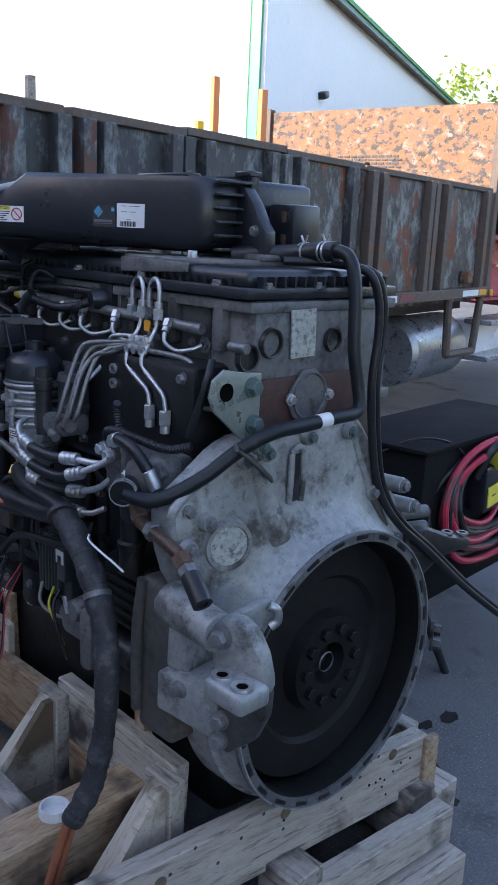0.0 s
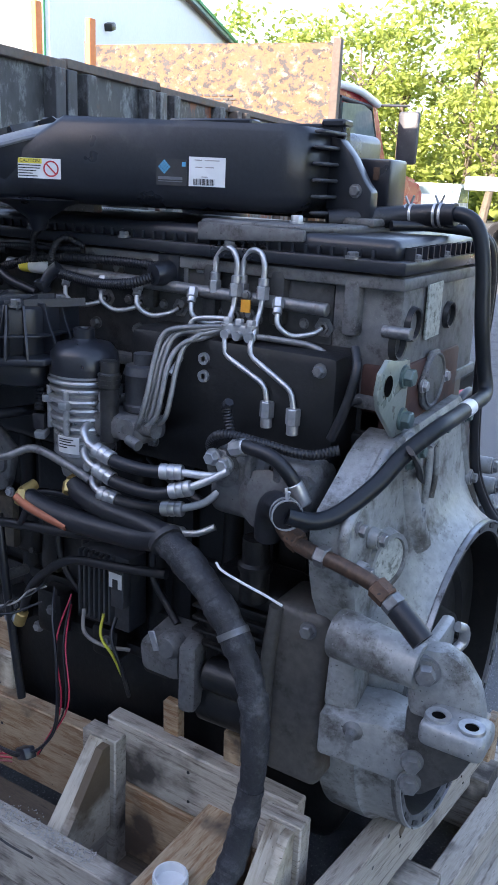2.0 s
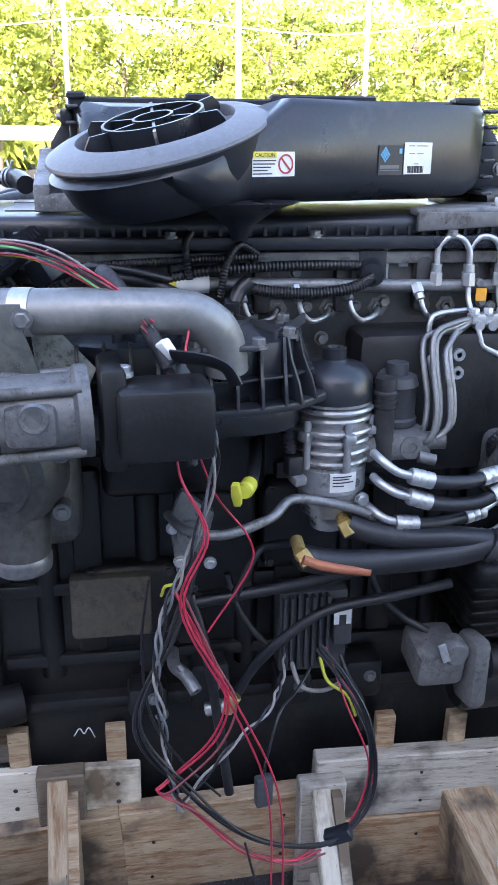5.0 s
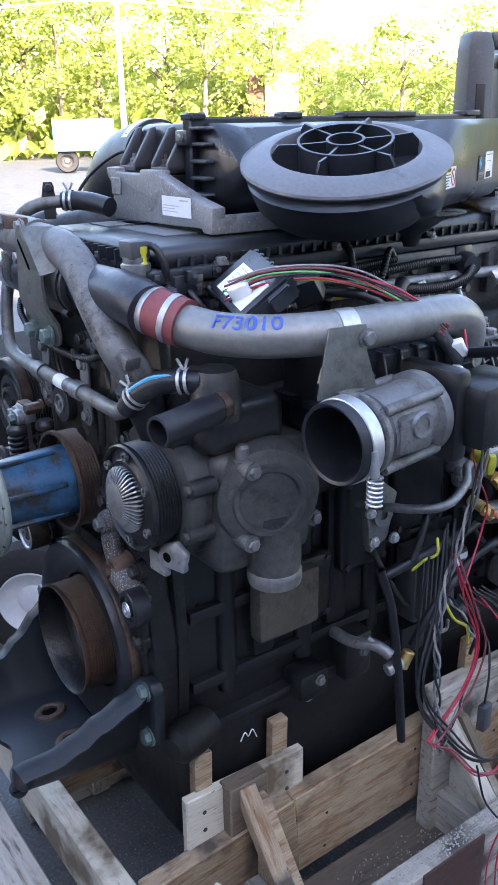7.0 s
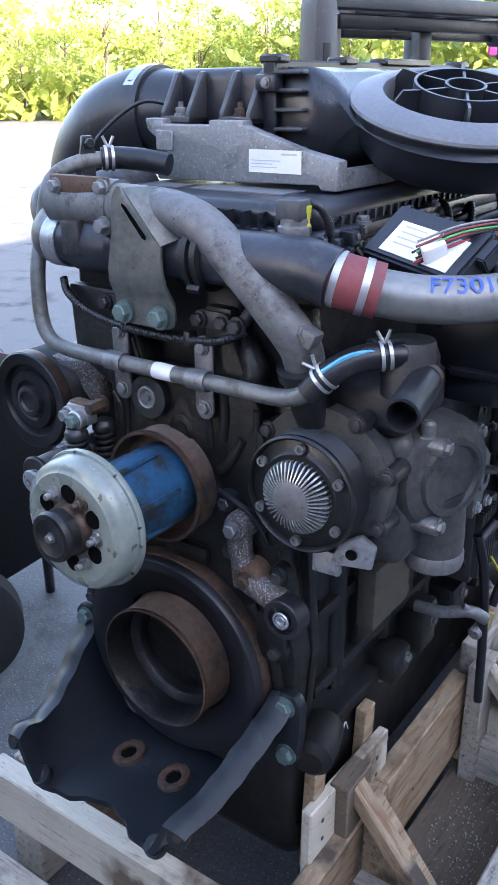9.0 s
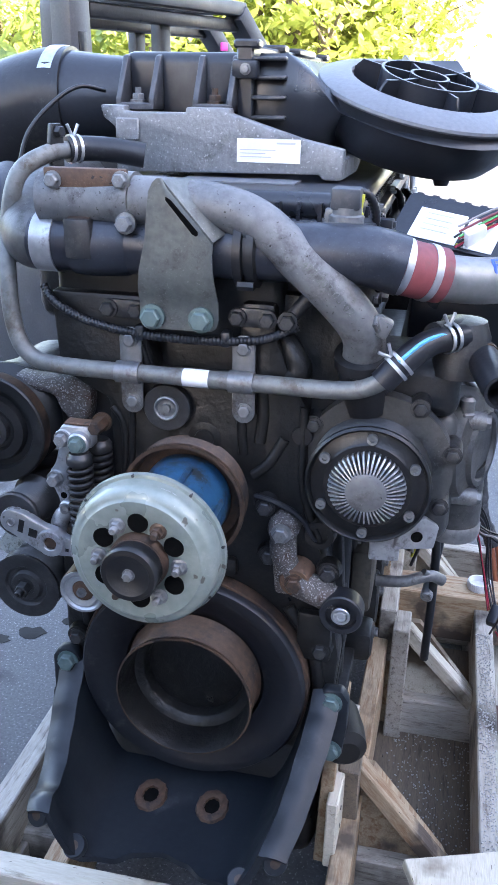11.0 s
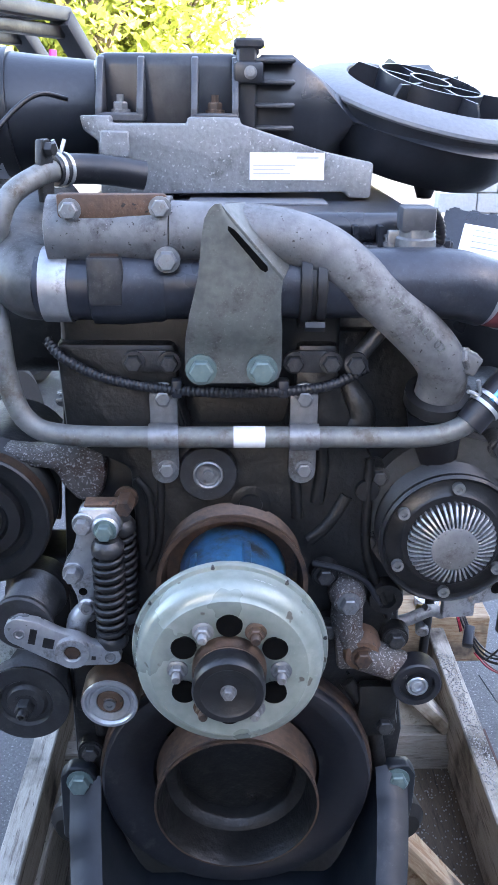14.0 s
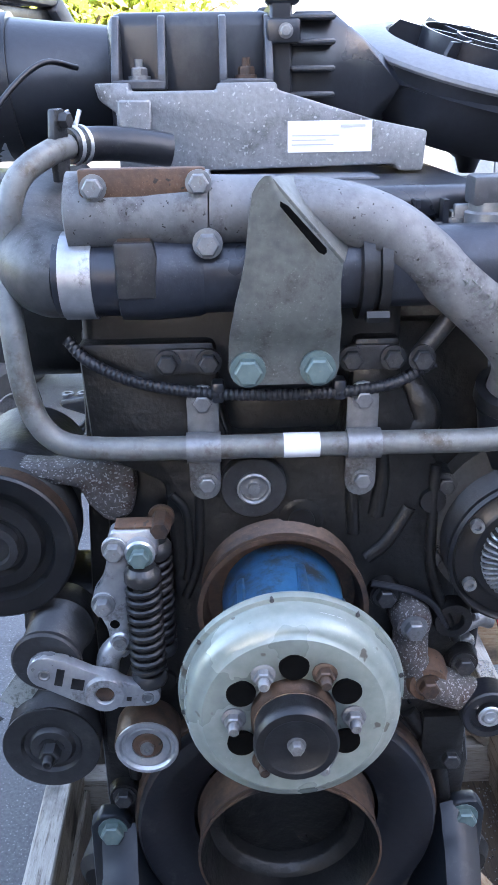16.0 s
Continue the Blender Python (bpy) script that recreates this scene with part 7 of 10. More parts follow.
# back plate behind the finned clutch
bm = bmesh.new()
ring_plate(bm, (0.243, 0.075, 1.09), FRONT, 0.098, 0.05, 0.024, 48)
lathe(bm, (0.243, 0.13, 1.09), FRONT, [(0, 0), (0.09, 0), (0.09, 0.06), (0, 0.06)], 40)
backp = part("pump_housing_ring", bm, PUMP_GREY, engine, "dusty grey ring behind the pump pulley")
for a in (15, 60, 100, 150, 200, 330, 300):
    at = Vector((0.243 + 0.098 * math.cos(radians(a)), 0.05, 1.09 + 0.098 * math.sin(radians(a))))
    bm = bmesh.new()
    rod(bm, at + Vector((0, 0.04, 0)), at, 0.013, seg=14)
    bolt(bm, at, FRONT, 0.009)
    part("housing_bolt", bm, IRON, backp)
bm = bmesh.new()
slab(bm, [(-0.03, -0.012), (0.025, -0.012), (0.03, 0.02), (0.01, 0.035), (-0.02, 0.02)], (0.30, 0.045, 0.995), (1, 0.3, 0), (0, 0, 1), 0.012, 0.003)
slab(bm, [(-0.02, -0.02), (0.02, -0.02), (0.02, 0.015), (-0.02, 0.015)], (0.262, 0.045, 0.980), (1, 0.1, 0), (0, 0, 1), 0.012, 0.003)
part("cast_lug", bm, ALLOY_BRIGHT, backp)
part("lug_hole", one(lathe, (0.303, 0.031, 1.005), (0.25, -1, 0), [(0, 0.003), (0.008, 0.003)], 16), HOLE_SHADE, backp)

# ---- rear: housing details, lifting eye, pipes ----
for x0, z0, x1, z1, r in ((0.20, 1.10, 0.150, 0.94, 0.018), (-0.07, 1.10, -0.17, 0.90, 0.010)):
    bm = bmesh.new()
    tube(bm, [(x0, 1.187, z0), ((x0 + x1) / 2, 1.192, (z0 + z1) / 2), (x1, 1.205, z1)], lambda s, r=r: r * (1 + 0.5 * s), 14, 6)
    part("housing_rib", bm, ALLOY, housing_back)
for x, z in ((0.235, 1.105), (0.20, 1.125), (0.185, 1.11), (0.075, 1.125), (-0.045, 1.12), (0.16, 1.0), (0.125, 0.95), (0.318, 1.008), (0.36, 0.97), (-0.13, 0.98), (-0.22, 0.86)):
    bm = bmesh.new()
    lathe(bm, (x, 1.195, z), REAR, [(0, 0), (0.017, 0), (0.015, 0.014), (0, 0.014)], 18)
    part("bolt_boss", bm, ALLOY, housing_back)
    part("housing_bolt", one(bolt, (x, 1.209, z), REAR, 0.0095, 0.010), BOLT_GREEN if z > 1.1 else BOLT_GREY, housing_back)
part("speckled_plug", one(lathe, (0.272, 1.203, 0.958), (0.25, 1, 0), [(0, 0.006), (0.036, 0.006), (0.0365, 0.003)], 40), WORN_LABEL, housing_back, "speckled round cover plate")
part("plug_rim", one(lathe, (0.272, 1.203, 0.958), (0.25, 1, 0), [(0.0365, 0.004), (0.038, 0.009), (0.045, 0.009), (0.049, -0.012)], 40), ALLOY, housing_back)
bm = bmesh.new()
for s in (-1, 1):
    tube(bm, [(0.105 + s * 0.016, 1.203, 1.005), (0.105 + s * 0.017, 1.206, 1.05), (0.105 + s * 0.014, 1.203, 1.10)], 0.006, 10, 4)
tube(bm, [(0.089, 1.203, 1.10), (0.105, 1.206, 1.112), (0.121, 1.203, 1.10)], 0.006, 10, 4)
part("slot_frame", bm, ALLOY, housing_back)
part("slot", one(box, (0.105, 1.2025, 1.052), (0.018, 0.004, 0.09), None, 0.001, 1), IRON, housing_back)
bm = bmesh.new()
lathe(bm, HUB, REAR, [(0.2845, -0.006), (0.2875, -0.006), (0.2875, 0.004), (0.2845, 0.004), (0.2845, -0.006)], 96)
part("flange_lip", bm, ALLOY_BRIGHT, housing_back)
for k in range(24):
    a = radians(15 * k + 6)
    at = HUB + Vector((math.cos(a) * 0.2765, 0.0008, math.sin(a) * 0.2765))
    # black bar on the ring paints a slot's shade
    part("flange_slot", one(box, at, (0.034, 0.003, 0.009), (0, -math.degrees(a) + 90, 0), 0.001, 1), BLACK_IRON, housing_back)
# rear mounting bracket
bm = bmesh.new()
slab(bm, [(-0.020, 0.030), (0.006, 0.050), (0.034, 0.054), (0.062, 0.038), (0.084, 0.006), (0.096, -0.036), (0.096, -0.060), (-0.010, -0.060)], (0.350, 1.305, 0.848), (-0.14, 1, 0), (0, 0, 1), 0.038, 0.012)
span(bm, (0.372, 1.332, 0.785), (0.440, 1.422, 0.822), 0.012, 3)
tube(bm, [(0.372, 1.180, 0.872), (0.380, 1.25, 0.870), (0.384, 1.312, 0.868)], lambda s: 0.038 - 0.006 * s, 22, 4)
box(bm, (0.325, 1.312, 0.872), (0.110, 0.022, 0.050), (0, 6, 0), 0.009)
mount = part("rear_mount", bm, ALLOY, engine, "cast alloy rear mounting bracket")
# darker material than the mount paints in the ledge's shade on this web
part("mount_web", one(slab, [(-0.014, -0.055), (0.094, -0.055), (0.092, -0.100), (0.070, -0.150), (0.020, -0.196), (-0.012, -0.196)], (0.352, 1.305, 0.848), (-0.14, 1, 0), (0, 0, 1), 0.022, 0.006), PUMP_GREY, mount, "web under the ledge, its shade put into the dark colour")
part("mount_clip", one(tube, [(0.292, 1.330, 0.895), (0.282, 1.338, 0.888), (0.280, 1.338, 0.868), (0.290, 1.332, 0.858)], 0.008, 10, 4), ALLOY_BRIGHT, mount)
for at in ((0.413, 1.352, 0.8225), (0.414, 1.398, 0.8225)):
    part("mount_bore", one(lathe, at, UP, [(0.0095, -0.004), (0.0095, 0.002), (0.0175, 0.003), (0.0185, 0.0), (0.0185, -0.004)], 28), STEEL, mount)
    # flat dark disc paints the shade down the bore
    part("bore_hole", one(lathe, at, UP, [(0, 0.0005), (0.0096, 0.0005)], 20), HOLE_SHADE, mount)
bm = bmesh.new()
lathe(bm, (0.386, 1.318, 0.867), (0.9, 0.35, 0), [(0, -0.02), (0.024, -0.02), (0.022, 0.006), (0, 0.006)], 24)
bolt(bm, (0.3914, 1.3201, 0.867), (0.9, 0.35, 0), 0.0150, 0.018)
part("mount_bolt", bm, BOLT_GREY, mount)
for z in (0.710, 0.674):
    part("mount_bolt", one(bolt, (0.377, 1.312, z), (0.9, 0.35, 0), 0.0135, 0.016), BOLT_GREY, mount)
# boxed side pocket, its upright and the casting beside it
bm = bmesh.new()
slab(bm, [(0.0, 0.004), (0.138, -0.008), (0.142, 0.070), (0.090, 0.082), (0.050, 0.078), (0.0, 0.076)], (0.296, 1.153, 0.670), (-0.16, 1, 0), (0, 0, 1), 0.102, 0.007)
part("side_pocket", bm, ALLOY, housing_back, "pale boxed pocket on the housing's flank")
bm = bmesh.new()
slab(bm, [(0.0, 0.0), (0.052, 0.004), (0.046, 0.050), (0.040, 0.118), (0.004, 0.122)], (0.286, 1.150, 0.742), (-0.16, 1, 0), (0, 0, 1), 0.088, 0.007)
part("pocket_upright", bm, ALLOY, housing_back)
part("pocket_stub", one(lathe, (0.388, 1.222, 0.730), (1, 0.16, 0), [(0, 0.020), (0.007, 0.020), (0.009, 0.006), (0.016, 0.0)], 16), ALLOY_DULL, housing_back)
bm = bmesh.new()
span(bm, (0.235, 1.045, 0.560), (0.345, 1.150, 0.870), 0.016, 3)
adapter = part("adapter_casting", bm, ADAPTER, engine, "dull brown-stained adapter casting beside the housing")
part("casting_rib", one(tube, [(0.344, 1.060, 0.865), (0.350, 1.052, 0.76), (0.347, 1.050, 0.60)], 0.012, 10, 4), ADAPTER, adapter)
part("casting_bolt", one(bolt, (0.346, 1.118, 0.842), SIDE, 0.011, 0.012), BOLT_GREY, adapter)
# lifting eye
bm = bmesh.new()
slab(bm, [(0.27, 1.262), (0.295, 1.245), (0.302, 1.215), (0.29, 1.19), (0.225, 1.135), (0.185, 1.135), (0.182, 1.25), (0.205, 1.252), (0.235, 1.255)], (0, 1.170, 0), (1, 0, 0), (0, 0, 1), -0.008, 0.002)
eye = part("lifting_eye", bm, DISC_GREEN, engine, "pale steel lifting eye with green bolts")
part("eye_hole", one(lathe, (0.266, 1.1785, 1.223), (0, 1, 0), [(0, 0.0006), (0.016, 0.0006)], 24), HOLE_SHADE, eye)
for x, z in ((0.206, 1.227), (0.200, 1.160)):
    part("eye_bolt", one(bolt, (x, 1.180, z), REAR, 0.014, 0.016), BOLT_GREEN, eye)
# rear face of the head
part("worn_label", one(box, (0.067, 1.1655, 1.312), (0.066, 0.003, 0.088), (0, 2, 0)), WORN_LABEL, head, "worn foil label")
for x, z, r in ((0.205, 1.275, 0.024), (0.148, 1.298, 0.026), (-0.020, 1.295, 0.022)):
    part("core_plug", one(lathe, (x, 1.158, z), REAR, [(r * 0.86, 0.0), (r * 0.86, 0.010), (r, 0.011), (r * 1.1, 0.0), (0, 0.002)], 32), IRON, head)
part("plug_stud", one(rod, (0.235, 1.15, 1.296), (0.238, 1.195, 1.297), 0.009, seg=14, bevel=0.001), STEEL_DULL, head)
bm = bmesh.new()
span(bm, (-0.10, 1.10, 1.12), (0.19, 1.166, 1.235), 0.008)
rearplate = part("rear_plate", bm, RED_BROWN, engine, "red-brown rear block face")
bm = bmesh.new()
slab(bm, [(-0.062, 0.0), (-0.04, 0.028), (-0.02, 0.05), (0.015, 0.05), (0.04, 0.025), (0.062, 0.0), (0.045, -0.035), (0.02, -0.05), (-0.02, -0.05), (-0.045, -0.035)], (0.047, 1.166, 1.195), (-1, 0, 0), (0, 0, 1), 0.007, 0.002)
lathe(bm, (0.047, 1.173, 1.195), REAR, [(0.040, -0.001), (0.043, 0.003), (0.046, 0.003), (0.047, -0.001)], 32)
oval = part("oval_cover", bm, ALLOY_DULL, rearplate)
for x in (-0.006, 0.100):
    part("cover_bolt", one(bolt, (x, 1.174, 1.193), REAR, 0.009), STEEL, rearplate)
# black tubes round the rear
bm = bmesh.new()
tube(bm, [(0.36, 1.045, 0.985), (0.368, 1.05, 1.02), (0.385, 1.065, 1.048), (0.415, 1.095, 1.060), (0.432, 1.113, 1.058)], 0.021, 18, 6)
elbow = part("hose_elbow", bm, RUBBER, engine, "black elbow hose with a spring clamp")
hose_clamp((0.428, 1.110, 1.059), (0.7, 0.7, 0), 0.0215)
bm = bmesh.new()
tube(bm, [(0.430, 1.112, 1.058), (0.405, 1.140, 1.048), (0.375, 1.165, 1.056), (0.320, 1.195, 1.090), (0.270, 1.215, 1.128), (0.215, 1.240, 1.158), (0.15, 1.245, 1.163), (0.05, 1.247, 1.168), (0.0, 1.246, 1.170), (-0.018, 1.242, 1.185), (-0.018, 1.234, 1.22), (-0.010, 1.225, 1.29), (-0.018, 1.212, 1.385), (-0.022, 1.195, 1.440), (-0.024, 1.165, 1.460), (-0.027, 1.11, 1.456)], 0.0128, 16, 6)
ret = part("return_pipe", bm, BLUE_BLACK, engine, "blue-black painted steel return pipe")
part("paper_tag", one(tube, [(0.105, 1.246, 1.1652), (0.075, 1.2465, 1.1665)], 0.0136, 16, 1), WHITE_LABEL, ret, "white paper tag")
bm = bmesh.new()
tube(bm, [(-0.024, 1.155, 1.460), (-0.027, 1.10, 1.456), (-0.01, 1.05, 1.450), (0.03, 1.00, 1.445), (0.06, 0.96, 1.44)], 0.0185, 16, 6)
part("breather_hose", bm, RUBBER, engine, "black breather hose")
hose_clamp((-0.0265, 1.125, 1.4575), (0, 1, 0.05), 0.0188)
hose_clamp((-0.023, 1.075, 1.4535), (0, 1, 0.1), 0.0188)
for off in (0.0, 0.018):
    bm = bmesh.new()
    tube(bm, [(0.02, 1.06, 1.437), (-0.04, 1.12, 1.437), (-0.075 - off, 1.19, 1.425), (-0.098 - off, 1.205, 1.375), (-0.106 - off, 1.205, 1.30), (-0.098 - off, 1.205, 1.21), (-0.118 - off, 1.205, 1.08), (-0.145 - off, 1.21, 0.985), (-0.20 - off, 1.225, 0.905), (-0.31 - off, 1.235, 0.82), (-0.46 - off, 1.245, 0.70), (-0.62 - off, 1.26, 0.585), (-0.80, 1.26, 0.47), (-0.95, 1.2, 0.30)], 0.0085 if off == 0 else 0.0065, 12, 6)
    part("battery_cable", bm, RUBBER, engine, "black cables trailing off the engine")
# drain coupling with rusty unions
bm = bmesh.new()
tube(bm, [(0.37, 1.06, 1.045), (0.382, 1.085, 1.012), (0.398, 1.125, 1.002), (0.408, 1.18, 0.998), (0.412, 1.225, 0.990), (0.416, 1.255, 0.982)], 0.0115, 14, 6)
dr = part("drain_pipe", bm, RUST_WARM, engine, "rust-stained drain pipe with a rubber stub")
for a, b, m in (((0.386, 1.098, 1.008), (0.394, 1.118, 1.004), RUST), ((0.402, 1.15, 1.0), (0.405, 1.168, 0.9985), STEEL_DULL), ((0.4145, 1.245, 0.985), (0.420, 1.268, 0.974), RUST), ((0.420, 1.268, 0.974), (0.4235, 1.282, 0.966), STEEL_DULL)):
    part("pipe_union", one(rod, a, b, 0.0165, seg=6, bevel=0.002), m, dr)
part("rubber_stub", one(tube, [(0.4235, 1.282, 0.966), (0.428, 1.30, 0.954), (0.434, 1.325, 0.936)], 0.0165, 16, 4, 0.6), RUBBER, dr)

# ---- flatbed truck beside the engine ----
truck = thing("flatbed_truck", (-4.0, -2.9, 0), "maroon truck with a scraped steel stake bed and flaking tan headboard", "truck")
BED_A, BED_B = Vector((-0.45, -0.97, 0)), Vector((-5.65, -1.92, 0))
along = (BED_B - BED_A).normalized()
inward = Vector((along.y, -along.x, 0))
if inward.y > 0:
    inward = -inward


def at_bed(s, out=0.0, z=0.0):
    """A place along the bed's near side; out is towards the camera."""
    p = BED_A + along * s - inward * out
    return Vector((p.x, p.y, z))


def bed_box(bm, s0, s1, o0, o1, z0, z1, bevel=0.004):
    c = at_bed((s0 + s1) / 2, (o0 + o1) / 2, (z0 + z1) / 2)
    box(bm, c, (s1 - s0, o1 - o0, z1 - z0), (0, 0, math.degrees(math.atan2(along.y, along.x))), bevel, 1)


for s0, s1, top in ((0.0, 0.33, 1.955), (0.37, 1.115, 1.955), (1.12, 2.0, 1.965), (2.005, 2.93, 1.95), (2.96, 5.30, 1.945)):
    g = part("stake_panel", one(bed_box, s0, s1, -0.02, 0.02, 1.10, top - 0.03), TRUCK_FLAKED if s0 > 2.5 or s0 == 2.005 else TRUCK_WALL, truck)
    part("top_rail", one(bed_box, s0, s1, -0.035, 0.045, top - 0.04, top), TRUCK_RUST, truck)
for s in (0.02, 0.26, 0.40, 0.52, 0.97, 1.06, 1.22, 1.80, 1.93, 2.09, 2.72, 2.99, 3.14, 3.92, 4.02, 4.24, 5.10):
    part("stake_post", one(bed_box, s, s + 0.075, 0.02, 0.085, 1.08, 1.915), TRUCK_RUST if s > 2.9 else TRUCK_WALL, truck)
for s in (0.30, 1.98, 2.9, 4.16, 5.27):
    for z in (1.35, 1.70):
        part("gate_hinge", one(rod, at_bed(s, 0.03, z), at_bed(s, 0.03, z + 0.06), 0.018, seg=10), RUST, truck)
part("stake_pocket", one(bed_box, 4.78, 4.90, 0.03, 0.10, 1.14, 1.24), BULKHEAD, truck)
part("stake_pocket", one(bed_box, 3.28, 3.42, 0.03, 0.07, 1.14, 1.22), BLACK_IRON, truck)
part("rub_rail", one(bed_box, 0.0, 5.36, -0.02, 0.10, 1.02, 1.10), TRUCK_RUST, truck, "steel rub rail with reflective strips")
for s0, s1, m in ((3.05, 3.45, WHITE_LABEL), (4.70, 5.05, WHITE_LABEL), (3.50, 3.75, RED_SILICONE), (5.07, 5.24, ORANGE)):
    part("reflector_strip", one(bed_box, s0, s1, 0.10, 0.103, 1.035, 1.085, 0), m, truck)
bm = bmesh.new()
rod(bm, at_bed(5.33, 0.10, 1.05), at_bed(5.33, 0.125, 1.05), 0.035, seg=20, bevel=0.008)
part("side_marker", bm, ORANGE, truck, "orange marker lamp")
bm = bmesh.new()
deck_mid = (BED_A + BED_B) / 2 + inward * 1.22
box(bm, (deck_mid.x, deck_mid.y, 1.03), (5.3, 2.4, 0.10), (0, 0, math.degrees(math.atan2(along.y, along.x))))
part("deck", bm, TRUCK_WALL, truck)
for off in (0.85, 1.65):
    m_ = (BED_A + BED_B) / 2 + inward * off
    part("chassis_rail", one(box, (m_.x - 0.8, m_.y - 0.15, 0.88), (7.0, 0.09, 0.24), (0, 0, math.degrees(math.atan2(along.y, along.x)))), BLACK_IRON, truck)
# headboard
HB = at_bed(5.42, 0.02)
HBL = HB + inward * 2.45
bm = bmesh.new()
mid = (HB + HBL) / 2
hb_turn = math.degrees(math.atan2(inward.y, inward.x))
box(bm, (mid.x, mid.y, 1.87), (2.45, 0.05, 1.60), (0, 0, hb_turn), 0.004, 1)
hb = part("headboard", bm, BULKHEAD, truck, "tan headboard with flaking scratched paint")
for p in (HB, HBL):
    part("headboard_edge", one(box, (p.x + 0.02, p.y, 1.88), (0.07, 0.09, 1.64), (0, 0, hb_turn), 0.004, 1), TRUCK_RUST, hb)
for r in range(4):
    for k in range(9):
        p = HB + inward * (0.95 + k * 0.075 + (r % 2) * 0.035)
        part("vent_slot", one(box, (p.x + 0.03, p.y, 2.14 + r * 0.032), (0.055, 0.006, 0.016), (0, 0, hb_turn)), INK, hb)
# cab
cx = HB - Vector((0.12, 0, 0))
bm = bmesh.new()
prof = [(0.0, 0.95), (0.0, 2.32), (-0.12, 2.42), (-0.75, 2.40), (-1.05, 2.30), (-1.38, 1.78), (-1.50, 1.70), (-2.40, 1.60), (-2.55, 1.48), (-2.60, 0.80), (-1.6, 0.80), (-1.5, 0.95)]
slab(bm, prof, (cx.x, cx.y - 0.10, 0), (1, 0, 0), (0, 0, 1), 2.1)
bmesh.ops.bevel(bm, geom=list(bm.edges), offset=0.05, segments=3, affect="EDGES")
cab = part("cab", bm, CAB_RED, truck, "glossy maroon truck cab")
bm = bmesh.new()
slab(bm, [(-0.16, 1.62), (-0.16, 2.22), (-0.62, 2.24), (-0.80, 2.20), (-1.12, 1.66), (-1.05, 1.58)], (cx.x, cx.y - 0.085, 0), (1, 0, 0), (0, 0, 1), -0.025, 0.0)
part("side_window", bm, GLASS_DARK, cab)
bm = bmesh.new()
for a, b in (((-0.13, 1.58), (-0.13, 2.26)), ((-0.13, 2.26), (-0.82, 2.24)), ((-0.82, 2.24), (-1.17, 1.62)), ((-1.17, 1.62), (-0.13, 1.58))):
    rod(bm, (cx.x + a[0], cx.y - 0.082, a[1]), (cx.x + b[0], cx.y - 0.082, b[1]), 0.022, seg=8)
part("window_seal", bm, RUBBER, cab)
bm = bmesh.new()
tube(bm, [(cx.x - 0.05, cx.y - 0.09, 2.37), (cx.x - 0.5, cx.y - 0.06, 2.35), (cx.x - 0.95, cx.y - 0.06, 2.27)], 0.035, 10, 4)
part("roof_drip_rail", bm, CAR_WHITE, cab)
bm = bmesh.new()
box(bm, (cx.x - 1.20, cx.y + 0.18, 1.98), (0.07, 0.22, 0.50), None, 0.03, 2)
rod(bm, (cx.x - 1.1, cx.y - 0.1, 2.28), (cx.x - 1.20, cx.y + 0.18, 2.28), 0.012, seg=8)
rod(bm, (cx.x - 1.1, cx.y - 0.1, 1.70), (cx.x - 1.20, cx.y + 0.18, 1.74), 0.012, seg=8)
part("wing_mirror", bm, PLASTIC_GREY, cab)
writing("door_lettering", "Works", 0.20, facing((cx.x - 0.42, cx.y - 0.062, 1.42), (-1, 0, 0), (0, 0, 1)), WHITE_LABEL, cab, 0.001)
part("lettering_stroke", one(tube, [(cx.x - 0.15, cx.y - 0.065, 1.28), (cx.x - 0.45, cx.y - 0.065, 1.27), (cx.x - 0.72, cx.y - 0.065, 1.30)], 0.012, 6, 4), WHITE_LABEL, cab)
part("door_handle", one(box, (cx.x - 0.2, cx.y - 0.06, 1.50), (0.16, 0.04, 0.035), None, 0.008), CAB_RED, cab)
# tank, steps, frame bracket and wheels
bm = bmesh.new()
t0 = at_bed(4.25, -0.35, 0.55)
rod(bm, t0, t0 + along * 1.1, 0.29, seg=28, bevel=0.04)
part("fuel_tank", bm, ALLOY_BRIGHT, truck)
for z in (0.78, 0.45):
    p = at_bed(5.75, 0.02, z)
    part("cab_step", one(box, p, (0.85, 0.26, 0.05), (0, 0, math.degrees(math.atan2(along.y, along.x))), 0.008, 1), ALLOY_BRIGHT, truck)
part("step_box", one(box, at_bed(5.85, -0.14, 0.62), (0.9, 0.22, 0.32), (0, 0, math.degrees(math.atan2(along.y, along.x))), 0.02, 2), CAR_WHITE, truck)
bm = bmesh.new()
for a, b in (((4.50, 1.02), (4.56, 0.55)), ((4.56, 0.55), (5.14, 0.54)), ((5.14, 0.54), (5.22, 1.02))):
    p, q = at_bed(a[0], 0.06, a[1]), at_bed(b[0], 0.06, b[1])
    tube(bm, [p, q], 0.035, 8, 1)
part("hanger_frame", bm, TRUCK_RUST, truck)


